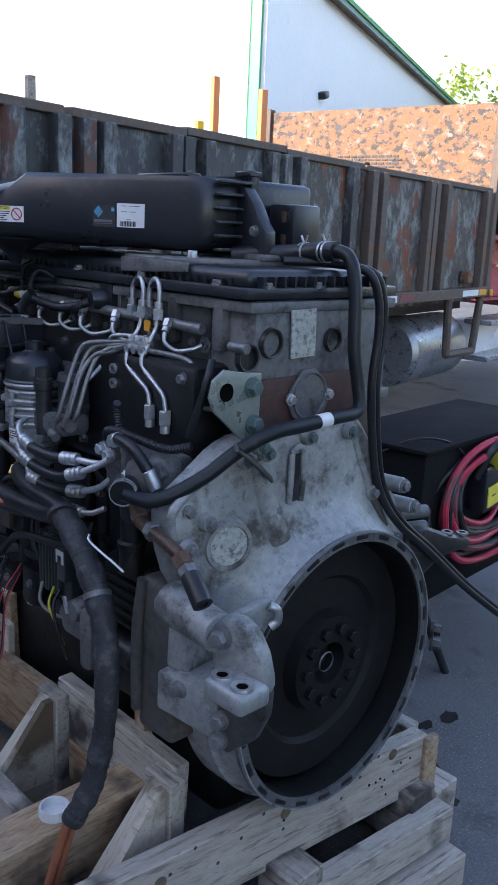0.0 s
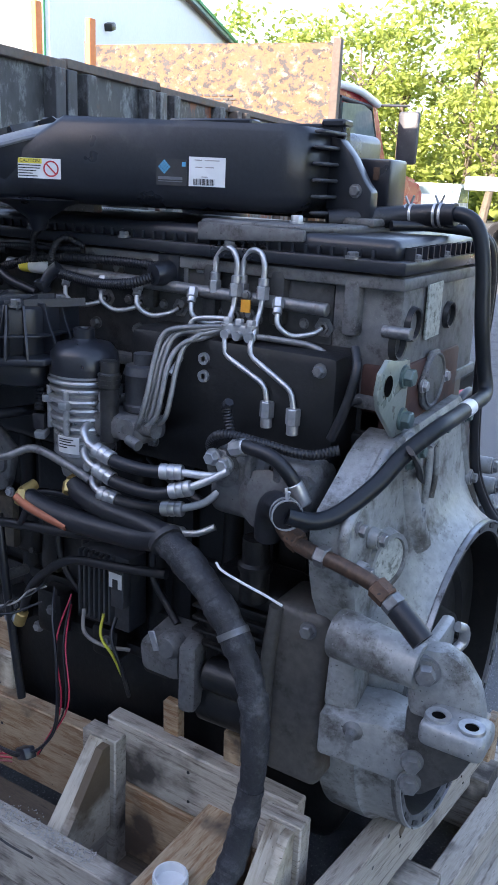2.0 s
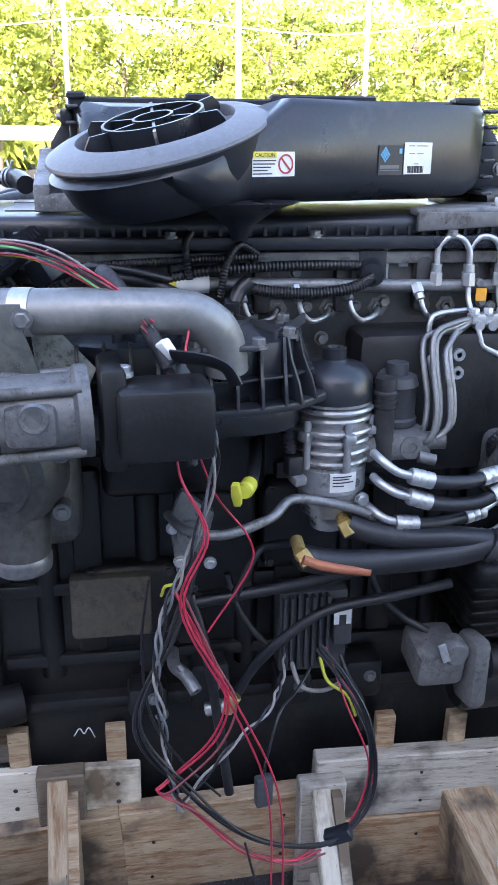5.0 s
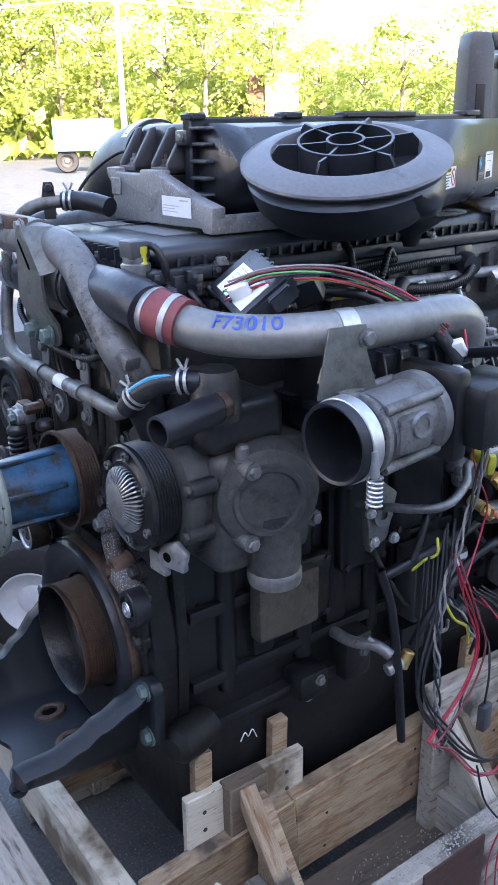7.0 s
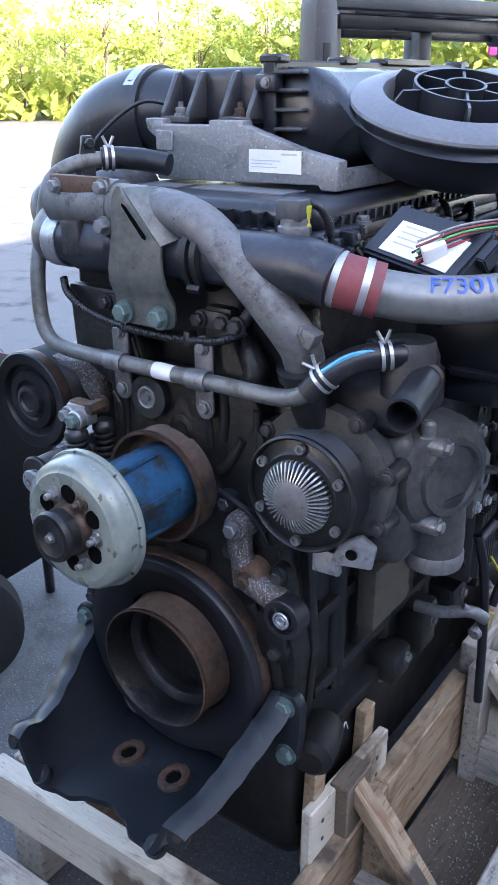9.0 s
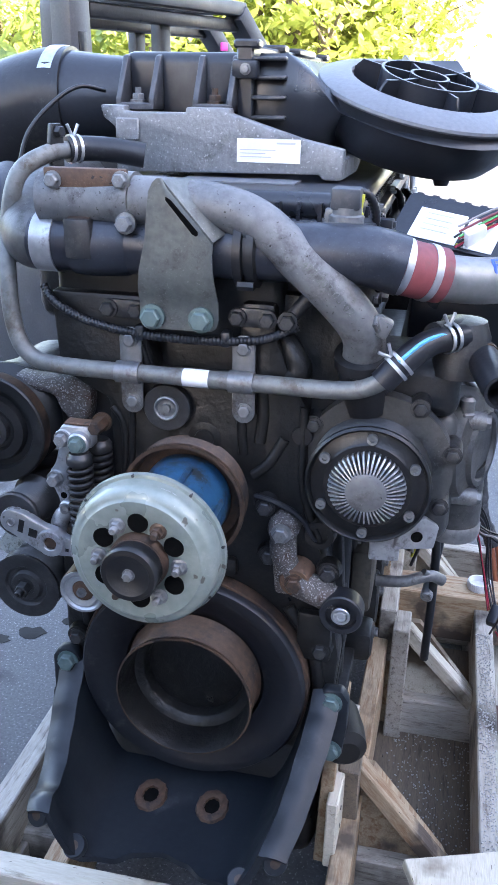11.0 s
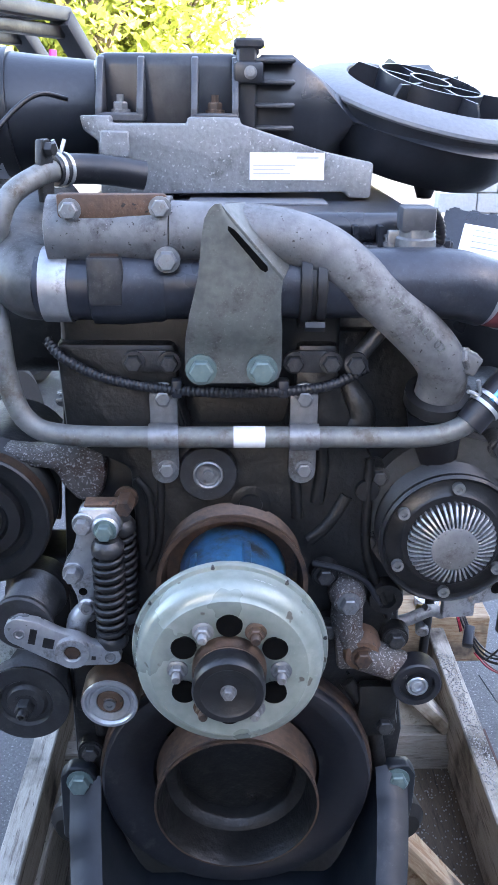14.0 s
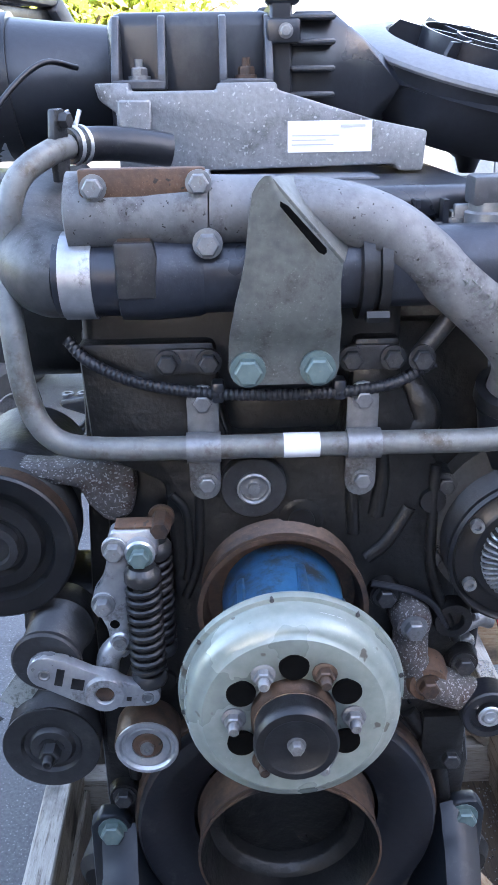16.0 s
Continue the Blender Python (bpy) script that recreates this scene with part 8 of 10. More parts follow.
def wheel(parent, c, way, r, wide, rim_mat, name="wheel"):
    w = part(name, one(lathe, c, way, [(r * 0.58, -wide * 0.45), (r * 0.9, -wide * 0.5), (r, -wide * 0.38), (r, wide * 0.38), (r * 0.9, wide * 0.5), (r * 0.58, wide * 0.45), (r * 0.58, -wide * 0.45)], 48), TYRE, parent)
    part("rim", one(lathe, c, way, [(r * 0.6, wide * 0.40), (r * 0.56, wide * 0.46), (r * 0.50, wide * 0.30), (r * 0.28, wide * 0.18), (r * 0.22, wide * 0.30), (r * 0.1, wide * 0.34), (0, wide * 0.34)], 36), rim_mat, w)
    return w


out_way = (-inward).normalized()
for s, o in ((2.35, -0.35), (1.35, -0.35), (7.6, -0.12)):
    wheel(truck, at_bed(s, o, 0.50), out_way, 0.50, 0.28, ALLOY_DULL)
for s in (2.35, 1.35, 7.6):
    wheel(truck, at_bed(s, -2.1, 0.50), -out_way, 0.50, 0.28, ALLOY_DULL)

for p, top, m in (((-4.07, -3.78), 2.79, POST_ORANGE), ((-4.38, -3.49), 2.70, POST_ORANGE), ((-2.55, -4.30), 2.62, WOOD_GREY), ((-4.0, -3.9), 2.42, YELLOW)):
    part("stake", one(box, (p[0], p[1], (1.05 + top) / 2), (0.075, 0.05, top - 1.05), None, 0.004, 1), m, truck)

# ---- white metal building ----
hall = thing("metal_building", (-26, -26, 0), "white ribbed metal building with green corner trim and roof edge", "building")
CORNER = Vector((-12.7, -12.2, 0))
side_way = Vector((math.cos(radians(203.8)), math.sin(radians(203.8)), 0))
end_way = Vector((math.cos(radians(293.8)), math.sin(radians(293.8)), 0))
face = -end_way
EAVE = 7.5
part("side_wall", one(slab, [(0, 0), (60, 0), (60, EAVE), (0, EAVE)], CORNER, side_way, UP, 0.2), WHITE_WALL, hall)
part("gable_wall", one(slab, [(0.2, 0), (24, 0), (24, EAVE), (12, EAVE + 4.5), (0.2, EAVE)], CORNER, end_way, UP, 0.2), WHITE_WALL, hall)
bm = bmesh.new()
for k in range(150):
    p = CORNER + side_way * (0.2 + k * 0.40) + face * 0.02
    box(bm, (p.x, p.y, EAVE / 2 - 0.1), (0.06, 0.06, EAVE - 0.2), (0, 0, 203.8))
ribs = part("wall_ribs", bm, WHITE_WALL, hall)
ribs["kind"] = "stuff"
part("roof", one(slab, [(-0.4, -0.6), (60, -0.6), (60, 12.4), (-0.4, 12.4)], CORNER + UP * (EAVE + 0.12), side_way, end_way + UP * 0.37, 0.1), GREEN_TRIM, hall)
part("roof_edge", one(slab, [(-0.4, EAVE - 0.22), (60, EAVE - 0.22), (60, EAVE + 0.05), (-0.4, EAVE + 0.05)], CORNER + face * 0.52, side_way, UP, -0.08), material("dark_green_roof_edge", (0.045, 0.11, 0.085), (0.07, 0.15, 0.11), (0.4, 0.6), 0.0, 10, 2, None, 0, 0), hall)
part("soffit", one(slab, [(-0.3, 0), (60, 0), (60, 0.44), (-0.3, 0.44)], CORNER + UP * (EAVE - 0.10), side_way, face, 0.06), BULKHEAD, hall)
part("corner_trim", one(box, (CORNER.x, CORNER.y, EAVE / 2 - 0.1), (0.22, 0.22, EAVE - 0.2), (0, 0, 23.8)), GREEN_TRIM, hall)
for s_, h_ in ((4.0, 5.0), (9.0, 4.7)):
    p = CORNER + side_way * s_ + face * 0.25
    part("wall_lamp", one(box, (p.x, p.y, h_), (0.36, 0.30, 0.18), (0, 15, 23.8), 0.04), BLACK_IRON, hall)
p = CORNER + side_way * 7.2 + face * 0.12
part("downpipe", one(rod, (p.x, p.y, 0), (p.x, p.y, EAVE - 0.2), 0.06, seg=10), PLASTIC_PALE, hall)

# ---- trees round the yard ----
def crown_mesh(seed, leaves=2600):
    """Many small leaf blades in uneven clumps, for a tree about 10 m high."""
    r = random.Random(seed)
    clumps = []
    for k in range(46):
        a, h = r.uniform(0, 2 * math.pi), r.uniform(2.0, 10.2)
        wide = 2.6 * math.sin(math.pi * min(1, max(0.08, (h - 1.2) / 9.6))) ** 0.7 + 0.3
        d = wide * math.sqrt(r.random())
        clumps.append((math.cos(a) * d, math.sin(a) * d, h, r.uniform(0.5, 1.15)))
    bm = bmesh.new()
    for k in range(leaves):
        x, y, z, s = clumps[r.randrange(len(clumps))]
        u, v, w = (r.gauss(0, 0.45) for _ in range(3))
        c_ = Vector((x + u * s, y + v * s, z + w * s * 0.8))
        size = r.uniform(0.09, 0.22)
        e = Euler((r.uniform(-1.2, 1.2), r.uniform(-1.2, 1.2), r.uniform(0, 6.28)))
        q = [Vector((-size, 0, 0)), Vector((0, -size * 0.55, 0.02)), Vector((size, 0, 0)), Vector((0, size * 0.55, 0.02))]
        bm.faces.new([bm.verts.new(c_ + (e.to_matrix() @ p_)) for p_ in q])
    return bm


def make_tree(seed, at):
    t = thing("tree", at, "leafy green tree in full sun at the yard's edge", "tree", "trees at the yard edge")
    r = random.Random(seed + 50)
    bm = bmesh.new()
    tube(bm, [Vector(at) + Vector((0, 0, -0.2)), Vector(at) + Vector((r.uniform(-.2, .2), r.uniform(-.2, .2), 3)), Vector(at) + Vector((r.uniform(-.4, .4), r.uniform(-.4, .4), 8.5))], lambda s: 0.22 * (1 - s * 0.85), 8, 5)
    for k in range(7):
        h = r.uniform(2.2, 6.5)
        a = r.uniform(0, 6.28)
        tip = Vector(at) + Vector((math.cos(a) * 1.9, math.sin(a) * 1.9, h + 1.6))
        tube(bm, [Vector(at) + Vector((0, 0, h)), Vector(at) + Vector((math.cos(a) * 0.8, math.sin(a) * 0.8, h + 0.9)), tip], lambda s: 0.075 * (1 - s * 0.8), 6, 4)
    part("trunk", bm, BARK, t)
    bm = crown_mesh(seed)
    bmesh.ops.translate(bm, verts=bm.verts, vec=Vector(at))
    part("crown", bm, LEAF, t, smooth=0)
    return t


first_trees = [make_tree(k, (-46.0 - 2 * k, -6.0 + 5 * k, 0)) for k in range(5)]
r_tree = random.Random(11)
for k in range(92):
    bearing = radians(218 - 126 * k / 91 + r_tree.uniform(-1, 1))
    dist = r_tree.uniform(44, 52) if k % 2 else r_tree.uniform(52, 62)
    if bearing < radians(112):
        dist *= 0.62
    x, y = math.cos(bearing) * dist, math.sin(bearing) * dist
    s_ = r_tree.uniform(0.80, 1.12) * (1.0 if bearing < radians(118) else 0.60 if bearing < radians(140) else 0.82 if bearing < radians(160) else 0.95)
    src = first_trees[k % 5]
    m = Matrix.LocRotScale((x, y, 0), Euler((0, 0, r_tree.uniform(0, 6.28))), None)
    t = copy_thing(src, m)
    t.scale = (s_ * 1.25, s_ * 1.25, s_)

# distant hedge and bank closing the view
bm = bmesh.new()
r = random.Random(3)
for k in range(15000):
    b = radians(r.uniform(92, 222))
    d = r.uniform(58, 66) if k < 9000 else r.uniform(46, 54) * (0.62 if b < radians(118) else 1.0)
    c_ = Vector((math.cos(b) * d, math.sin(b) * d, r.uniform(0.2, 5.0) if k < 9000 else abs(r.gauss(0, 1.3)) + 0.1))
    size = r.uniform(0.3, 0.7)
    e = Euler((r.uniform(-1.2, 1.2), r.uniform(-1.2, 1.2), r.uniform(0, 6.28)))
    bm.faces.new([bm.verts.new(c_ + (e.to_matrix() @ Vector(p_))) for p_ in ((-size, 0, 0), (0, -size * 0.6, 0), (size, 0, 0), (0, size * 0.6, 0))])
hedge = part("distant_bushes", bm, LEAF, None, smooth=0)
tagged(hedge, "dense far bushes behind the trees", "bushes", kind="stuff")

# poles and a cable
for b, d, h in ((171, 34, 11), (163, 40, 9), (152, 36, 9), (182, 38, 8)):
    x, y = math.cos(radians(b)) * d, math.sin(radians(b)) * d
    pl = thing("utility_pole", (x, y, 0), "tall pale utility pole at the yard's far side", "pole", "utility poles")
    part("shaft", one(rod, (x, y, 0), (x, y, h), 0.13, 0.09, 12), CONCRETE, pl)
    part("arm", one(box, (x, y, h - 0.6), (0.1, 1.6, 0.1)), WOOD_GREY, pl)
bm = bmesh.new()
tube(bm, [(math.cos(radians(b)) * 37, math.sin(radians(b)) * 37, 6.0 - 0.3 * math.sin(b)) for b in range(125, 200, 5)], 0.025, 6, 2)
tagged(part("overhead_cable", bm, WHITE_LABEL), "thin overhead cable across the trees", "cable")


# ---- parked vehicles far off ----
def car(at, turn, paint, label, length=4.6, high=1.75, wide=1.85):
    c_ = thing("parked_car", at, label, "car", "parked cars")
    m = Matrix.Translation(at) @ Matrix.Rotation(radians(turn), 4, "Z")
    l, h = length / 2, high
    prof_ = [(-l, 0.35), (-l, 0.95), (-l * 0.95, 1.05), (-l * 0.85, h * 0.97), (-l * 0.7, h), (l * 0.10, h), (l * 0.38, 1.12), (l * 0.95, 0.98), (l, 0.85), (l, 0.35)]
    bm = bmesh.new()
    slab(bm, prof_, (0, wide / 2, 0), (1, 0, 0), (0, 0, 1), wide)
    bmesh.ops.bevel(bm, geom=list(bm.edges), offset=0.06, segments=2, affect="EDGES")
    bmesh.ops.transform(bm, matrix=m, verts=bm.verts)
    part("body", bm, paint, c_)
    for s_ in (1, -1):
        bm = bmesh.new()
        slab(bm, [(-l * 0.82, 1.08), (-l * 0.74, h * 0.93), (l * 0.06, h * 0.93), (l * 0.30, 1.10)], (0, s_ * (wide / 2 + 0.012), 0), (1, 0, 0), (0, 0, 1), 0.02)
        bmesh.ops.transform(bm, matrix=m, verts=bm.verts)
        part("side_glass", bm, GLASS_DARK, c_)
        for x in (-l * 0.62, l * 0.62):
            p_ = m @ Vector((x, s_ * (wide / 2 - 0.08), 0.34))
            wheel(c_, p_, m.to_3x3() @ Vector((0, s_, 0)), 0.34, 0.22, ALLOY_DULL)
    bm = bmesh.new()
    slab(bm, [(-wide * 0.4, 1.12), (wide * 0.4, 1.12), (wide * 0.36, h * 0.93), (-wide * 0.36, h * 0.93)], (l * 0.26, 0, 0), (0, 1, 0), (0, 0, 1), 0.03)
    bmesh.ops.transform(bm, matrix=m, verts=bm.verts)
    part("windscreen", bm, GLASS_DARK, c_)
    return c_


car((-41, 8.0, 0), -40, CAR_WHITE, "white parked pickup washed out by sun", 5.4, 1.9)
car((-45, 4.2, 0), 60, CAR_RED, "red parked car in the sun")
car((-43, 1.5, 0), -70, CAR_RED, "dark red parked car in the sun")
car((-52, -1.0, 0), -30, CAR_WHITE, "white parked car seen past the engine")
car((-30, -9.5, 0), 10, CAR_WHITE, "white parked car behind the truck")
for at, turn, long_, paint, label in (((-52.3, 11.8, 0), 80, 3.4, CAR_WHITE, "white box trailer on the far side"), ((-21.75, -3.0, 0), 103, 5.2, CAR_WHITE, "pale flatbed trailer beyond the truck"), ((-29.3, 13.9, 0), 65, 2.2, CAR_BLUE, "small blue machine on wheels")):
    tr = thing("parked_trailer" if long_ > 3 else "blue_machine", at, label, "trailer" if long_ > 3 else "machine")
    hi = 1.9 if long_ == 3.4 else (0.34 if long_ == 5.2 else 1.1)
    part("body", one(box, (at[0], at[1], 1.15 + hi / 2 + {2.2: -0.4, 5.2: 0.38}.get(long_, 0.0)), (long_, 2.2 if long_ > 3 else 1.3, hi), (0, 0, turn), 0.05), paint, tr)
    for s_ in (-0.3, 0.3):
        p_ = Vector(at) + Vector((math.cos(radians(turn)) * long_ * s_, math.sin(radians(turn)) * long_ * s_, 0.42))
        wheel(tr, p_, Vector((math.sin(radians(turn)), -math.cos(radians(turn)), 0)), 0.42, 1.6 if long_ > 3 else 0.9, ALLOY_DULL)

lorry = thing("box_truck", (-37.9, 29.2, 0), "pale box truck with a rust-brown cab parked under the trees", "truck")
lorry_m = Matrix.Translation((-37.9, 29.2, 0)) @ Matrix.Rotation(radians(53), 4, "Z")
for name, c_, s_, mat in (("cargo_box", (0.42, 0.9, 2.65), (1.75, 4.6, 2.7), CAR_WHITE), ("cab", (-0.92, -0.3, 2.35), (0.85, 2.0, 3.2), RUST), ("chassis", (0.0, 0.8, 1.05), (2.5, 4.8, 0.25), BLACK_IRON)):
    bm = bmesh.new()
    box(bm, (0, 0, 0), s_, None, 0.06)
    bmesh.ops.transform(bm, matrix=lorry_m @ Matrix.Translation(c_), verts=bm.verts)
    part(name, bm, mat, lorry)
for x in (-0.9, 0.9):
    for y in (-0.6, 2.4):
        wheel(lorry, lorry_m @ Vector((x, y, 0.48)), lorry_m.to_3x3() @ Vector((math.copysign(1, x), 0, 0)), 0.48, 0.28, ALLOY_DULL)

# ---- forklift behind the engine ----
fork = thing("forklift", (-1.45, 3.0, 0), "grey forklift with an overhead guard frame", "forklift")
FORK_TURN = 71.2
fork_m = Matrix.Translation((-1.12, 2.28, 0)) @ Matrix.Rotation(radians(FORK_TURN), 4, "Z")


def on_fork(name, c, s_, mat, bevel=0.012, tilt_=0.0, label=""):
    """A bevelled bar of the forklift: x runs along it, y to its far side."""
    bm = bmesh.new()
    box(bm, (0, 0, 0), s_, (0, tilt_, 0), bevel)
    bmesh.ops.transform(bm, matrix=fork_m @ Matrix.Translation(c), verts=bm.verts)
    return part(name, bm, mat, fork, label)


for u0, v_ in ((0.0, 0.0), (0.46, 0.50)):
    bm = bmesh.new()
    slab(bm, [(-0.075, 0.9), (0.085, 0.9), (0.050, 1.84), (0.030, 1.895), (-0.050, 1.895), (-0.062, 1.84)], (u0, v_ + 0.05, 0), (1, 0, 0), (0, 0, 1), 0.10, 0.014)
    bmesh.ops.transform(bm, matrix=fork_m, verts=bm.verts)
    part("guard_post", bm, PLASTIC_GREY, fork, "grey moulded guard post")
    on_fork("guard_side_bar", (u0 + 0.60, v_, 1.865), (1.12, 0.085, 0.06), PLASTIC_GREY)
    on_fork("guard_lower_bar", (u0 + 0.62, v_ + 0.02, 1.795), (1.05, 0.06, 0.055), BLACK_IRON)
    on_fork("guard_leg", (u0 + 1.36, v_, 1.66), (0.62, 0.10, 0.085), PLASTIC_GREY, 0.012, 38)
    on_fork("inner_post", (u0 + 0.62, v_ + 0.06, 1.38), (0.075, 0.06, 0.85), BLACK_IRON)
# dark box on the post's face paints the recess's shade
on_fork("post_recess", (-0.003, -0.0505, 1.62), (0.040, 0.012, 0.19), BLACK_IRON, 0.005)
for u_ in (0.62, 0.86, 1.10):
    on_fork("guard_cross_bar", (u_, 0.25, 1.868), (0.06, 0.42, 0.05), BLACK_IRON)
on_fork("chassis", (0.90, 0.25, 0.66), (1.7, 0.60, 0.62), BLACK_IRON, 0.06)
on_fork("counterweight", (0.10, 0.25, 0.72), (0.35, 0.58, 0.80), PLASTIC_GREY, 0.06)
on_fork("driver_seat", (0.75, 0.25, 1.08), (0.48, 0.50, 0.24), RUBBER, 0.05)
on_fork("seat_back", (0.52, 0.25, 1.30), (0.12, 0.46, 0.42), RUBBER, 0.04)
on_fork("pink_tag", (0.98, -0.03, 1.70), (0.05, 0.012, 0.035), material("pink_tag", (0.7, 0.05, 0.3), (0.8, 0.08, 0.38), (0.5, 0.6), 0, 60, 20, None, 0, 0), 0.003)
for u_, v_ in ((0.20, -0.07), (1.50, -0.07), (0.20, 0.57), (1.50, 0.57)):
    wheel(fork, fork_m @ Vector((u_, v_, 0.27)), fork_m.to_3x3() @ Vector((0, -1 if v_ < 0.3 else 1, 0)), 0.27, 0.2, ALLOY_DULL)

# ---- jump-start cart with coiled cables ----
TUB_BLACK = material("matt_black_steel", (0.005, 0.005, 0.006), (0.011, 0.011, 0.012), (0.75, 0.9), 0.0, 60, 5, (0.02, 0.02, 0.02), 0.3, 0.1, shine=0.12)
cart = thing("welding_cart", (-1.4, 0.55, 0), "black wheeled cart with coiled red and black cables", "cart")
tub = part("tub", one(box, (-1.47, 0.52, 0.55), (0.92, 0.38, 0.54), (0, 0, 4), 0.012), TUB_BLACK, cart, "black steel tub")
part("tub_lip", one(box, (-1.47, 0.52, 0.825), (0.95, 0.41, 0.018), (0, 0, 4), 0.006), TUB_BLACK, tub)
wheel(cart, Vector((-1.06, 0.30, 0.19)), Vector((0.80, -0.60, 0)), 0.19, 0.09, WHITE_LABEL)
wheel(cart, Vector((-1.85, 0.28, 0.19)), Vector((-0.1, -1, 0)), 0.19, 0.09, WHITE_LABEL)
for x in (-1.12, -1.80):
    part("leg", one(rod, (x - 0.10, 0.78, 0.0), (x + 0.02, 0.68, 0.36), 0.016, seg=10), RUBBER, cart)
rc = random.Random(5)
for k in range(11):
    m = (WIRE_RED, RUBBER, RED_SILICONE, RUBBER, WIRE_RED, RUBBER, RUBBER, RED_SILICONE, RUBBER, WIRE_RED, RUBBER)[k]
    r0 = 0.17 + 0.013 * k
    sx, sz = rc.uniform(0.95, 1.2), rc.uniform(0.62, 0.80)
    pts = [(-1.42 + r0 * sx * math.cos(a) + 0.012 * math.sin(2 * a + k), 0.735 + 0.008 * (k % 5) + 0.012 * math.sin(3 * a + k), 0.64 + r0 * sz * math.sin(a) - 0.004 * k) for a in np.linspace(0.5 * k, 0.5 * k + 6.5, 26)]
    part("cable_loop", one(tube, pts, 0.0125, 8, 2), m, cart)
case = part("starter_case", one(box, (-1.43, 0.745, 0.66), (0.20, 0.08, 0.17), (0, 4, 4), 0.012), PLASTIC, cart)
part("yellow_label", one(box, (-1.425, 0.788, 0.635), (0.15, 0.004, 0.075), (0, 6, 4)), YELLOW_LABEL, case, "yellow instruction label")
part("label_arrow", one(box, (-1.39, 0.7915, 0.632), (0.030, 0.002, 0.006), (0, 6, 4)), INK, case)
part("label_dial", one(lathe, (-1.445, 0.790, 0.637), (0.06, 1, 0), [(0, 0.003), (0.010, 0.003), (0.012, 0)], 16), INK, case)
part("yellow_grip", one(box, (-1.41, 0.785, 0.765), (0.07, 0.05, 0.075), (0, 20, 0), 0.015), YELLOW, case)
part("carry_handle", one(tube, [(-1.31, 0.76, 0.70), (-1.35, 0.79, 0.80), (-1.47, 0.80, 0.835), (-1.59, 0.78, 0.78)], 0.016, 10, 5), RUBBER, case)
part("thin_lead", one(tube, [(-0.99, 0.58, 0.80), (-1.08, 0.66, 0.85), (-1.20, 0.72, 0.83), (-1.30, 0.76, 0.74)], 0.004, 6, 5), RUBBER, cart)

red_case = thing("tool_case", (-1.76, 0.06, 0.0), "red plastic case beside the cart", "case")
part("case_body", one(box, (-1.76, 0.06, 0.33), (0.24, 0.18, 0.24), (0, 0, 10), 0.015), WIRE_RED, red_case)
part("case_stand", one(box, (-1.76, 0.06, 0.105), (0.22, 0.16, 0.21), (0, 0, 10), 0.01), PLASTIC, red_case)

# ---- block wall and bright yard behind the engine ----
# hose and clamp that carry the pipe's riser on to the head
part("riser_hose", one(tube, [(-0.204, 0.140, 1.463), (-0.185, 0.160, 1.464), (-0.150, 0.172, 1.462), (-0.110, 0.185, 1.455)], 0.0165, 16, 5), RUBBER, cross)
hose_clamp((-0.198, 0.150, 1.4635), (0.6, 0.7, 0), 0.0172)
bm = bmesh.new()
slab(bm, [(-0.010, -0.030), (0.010, -0.030), (0.012, 0.010), (0.008, 0.034), (-0.008, 0.034), (-0.012, 0.010)], (-0.212, 0.118, 1.463), (0.4, 0.9, 0), (0, 0, 1), 0.008, 0.002)
bolt(bm, (-0.205, 0.116, 1.487), (0.9, -0.4, 0), 0.0075, 0.010)
part("riser_clip", bm, IRON, cross)

bw = thing("block_wall", (3.2, 8.0, 0), "grey concrete block wall at the edge of the yard", "wall")
part("footing", one(span, (2.05, 7.95, 0), (6.5, 8.35, 0.05)), CONCRETE, bw)
blk = None
for row in range(4):
    for k in range(11):
        x = 2.3 + k * 0.40 + (row % 2) * 0.2
        if blk is None:
            blk = part("block", one(box, (x, 8.15, 0.15), (0.39, 0.2, 0.19), None, 0.008, 1), CONCRETE, bw)
        else:
            o = blk.copy()
            scene.collection.objects.link(o)
            o.parent = bw
            o.location = Vector((x, 8.15, 0.15 + row * 0.2)) - place_of(bw)

# ---- front casting relief ----
COVER_RIBS = (
    ([(-0.175, 0.046, 0.78), (-0.180, 0.046, 0.88), (-0.155, 0.046, 0.955)], 0.009),
    ([(-0.092, 0.046, 1.186), (-0.090, 0.046, 1.13), (-0.094, 0.046, 1.06), (-0.108, 0.046, 1.02)], 0.0052),
    ([(-0.118, 0.046, 1.140), (-0.104, 0.046, 1.118), (-0.102, 0.046, 1.07), (-0.106, 0.046, 1.04)], 0.0048),
    ([(0.060, 0.046, 1.186), (0.063, 0.046, 1.13), (0.066, 0.046, 1.09)], 0.007),
    ([(0.122, 0.046, 1.118), (0.110, 0.046, 1.095), (0.098, 0.046, 1.076), (0.080, 0.046, 1.060)], 0.0075),
    ([(0.088, 0.046, 1.190), (0.092, 0.046, 1.150), (0.088, 0.046, 1.110)], 0.0085),
    ([(0.146, 0.045, 1.165), (0.146, 0.045, 1.12), (0.150, 0.045, 1.04), (0.182, 0.045, 0.955)], 0.0060),
    ([(0.190, 0.046, 0.70), (0.170, 0.046, 0.80), (0.135, 0.046, 0.86)], 0.010),
    ([(-0.075, 0.046, 1.230), (-0.064, 0.046, 1.196), (-0.050, 0.046, 1.188), (0.044, 0.046, 1.188), (0.056, 0.046, 1.200), (0.062, 0.046, 1.232)], 0.0060),
)
for pts, r in COVER_RIBS:
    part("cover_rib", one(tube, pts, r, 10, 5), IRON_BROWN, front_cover)
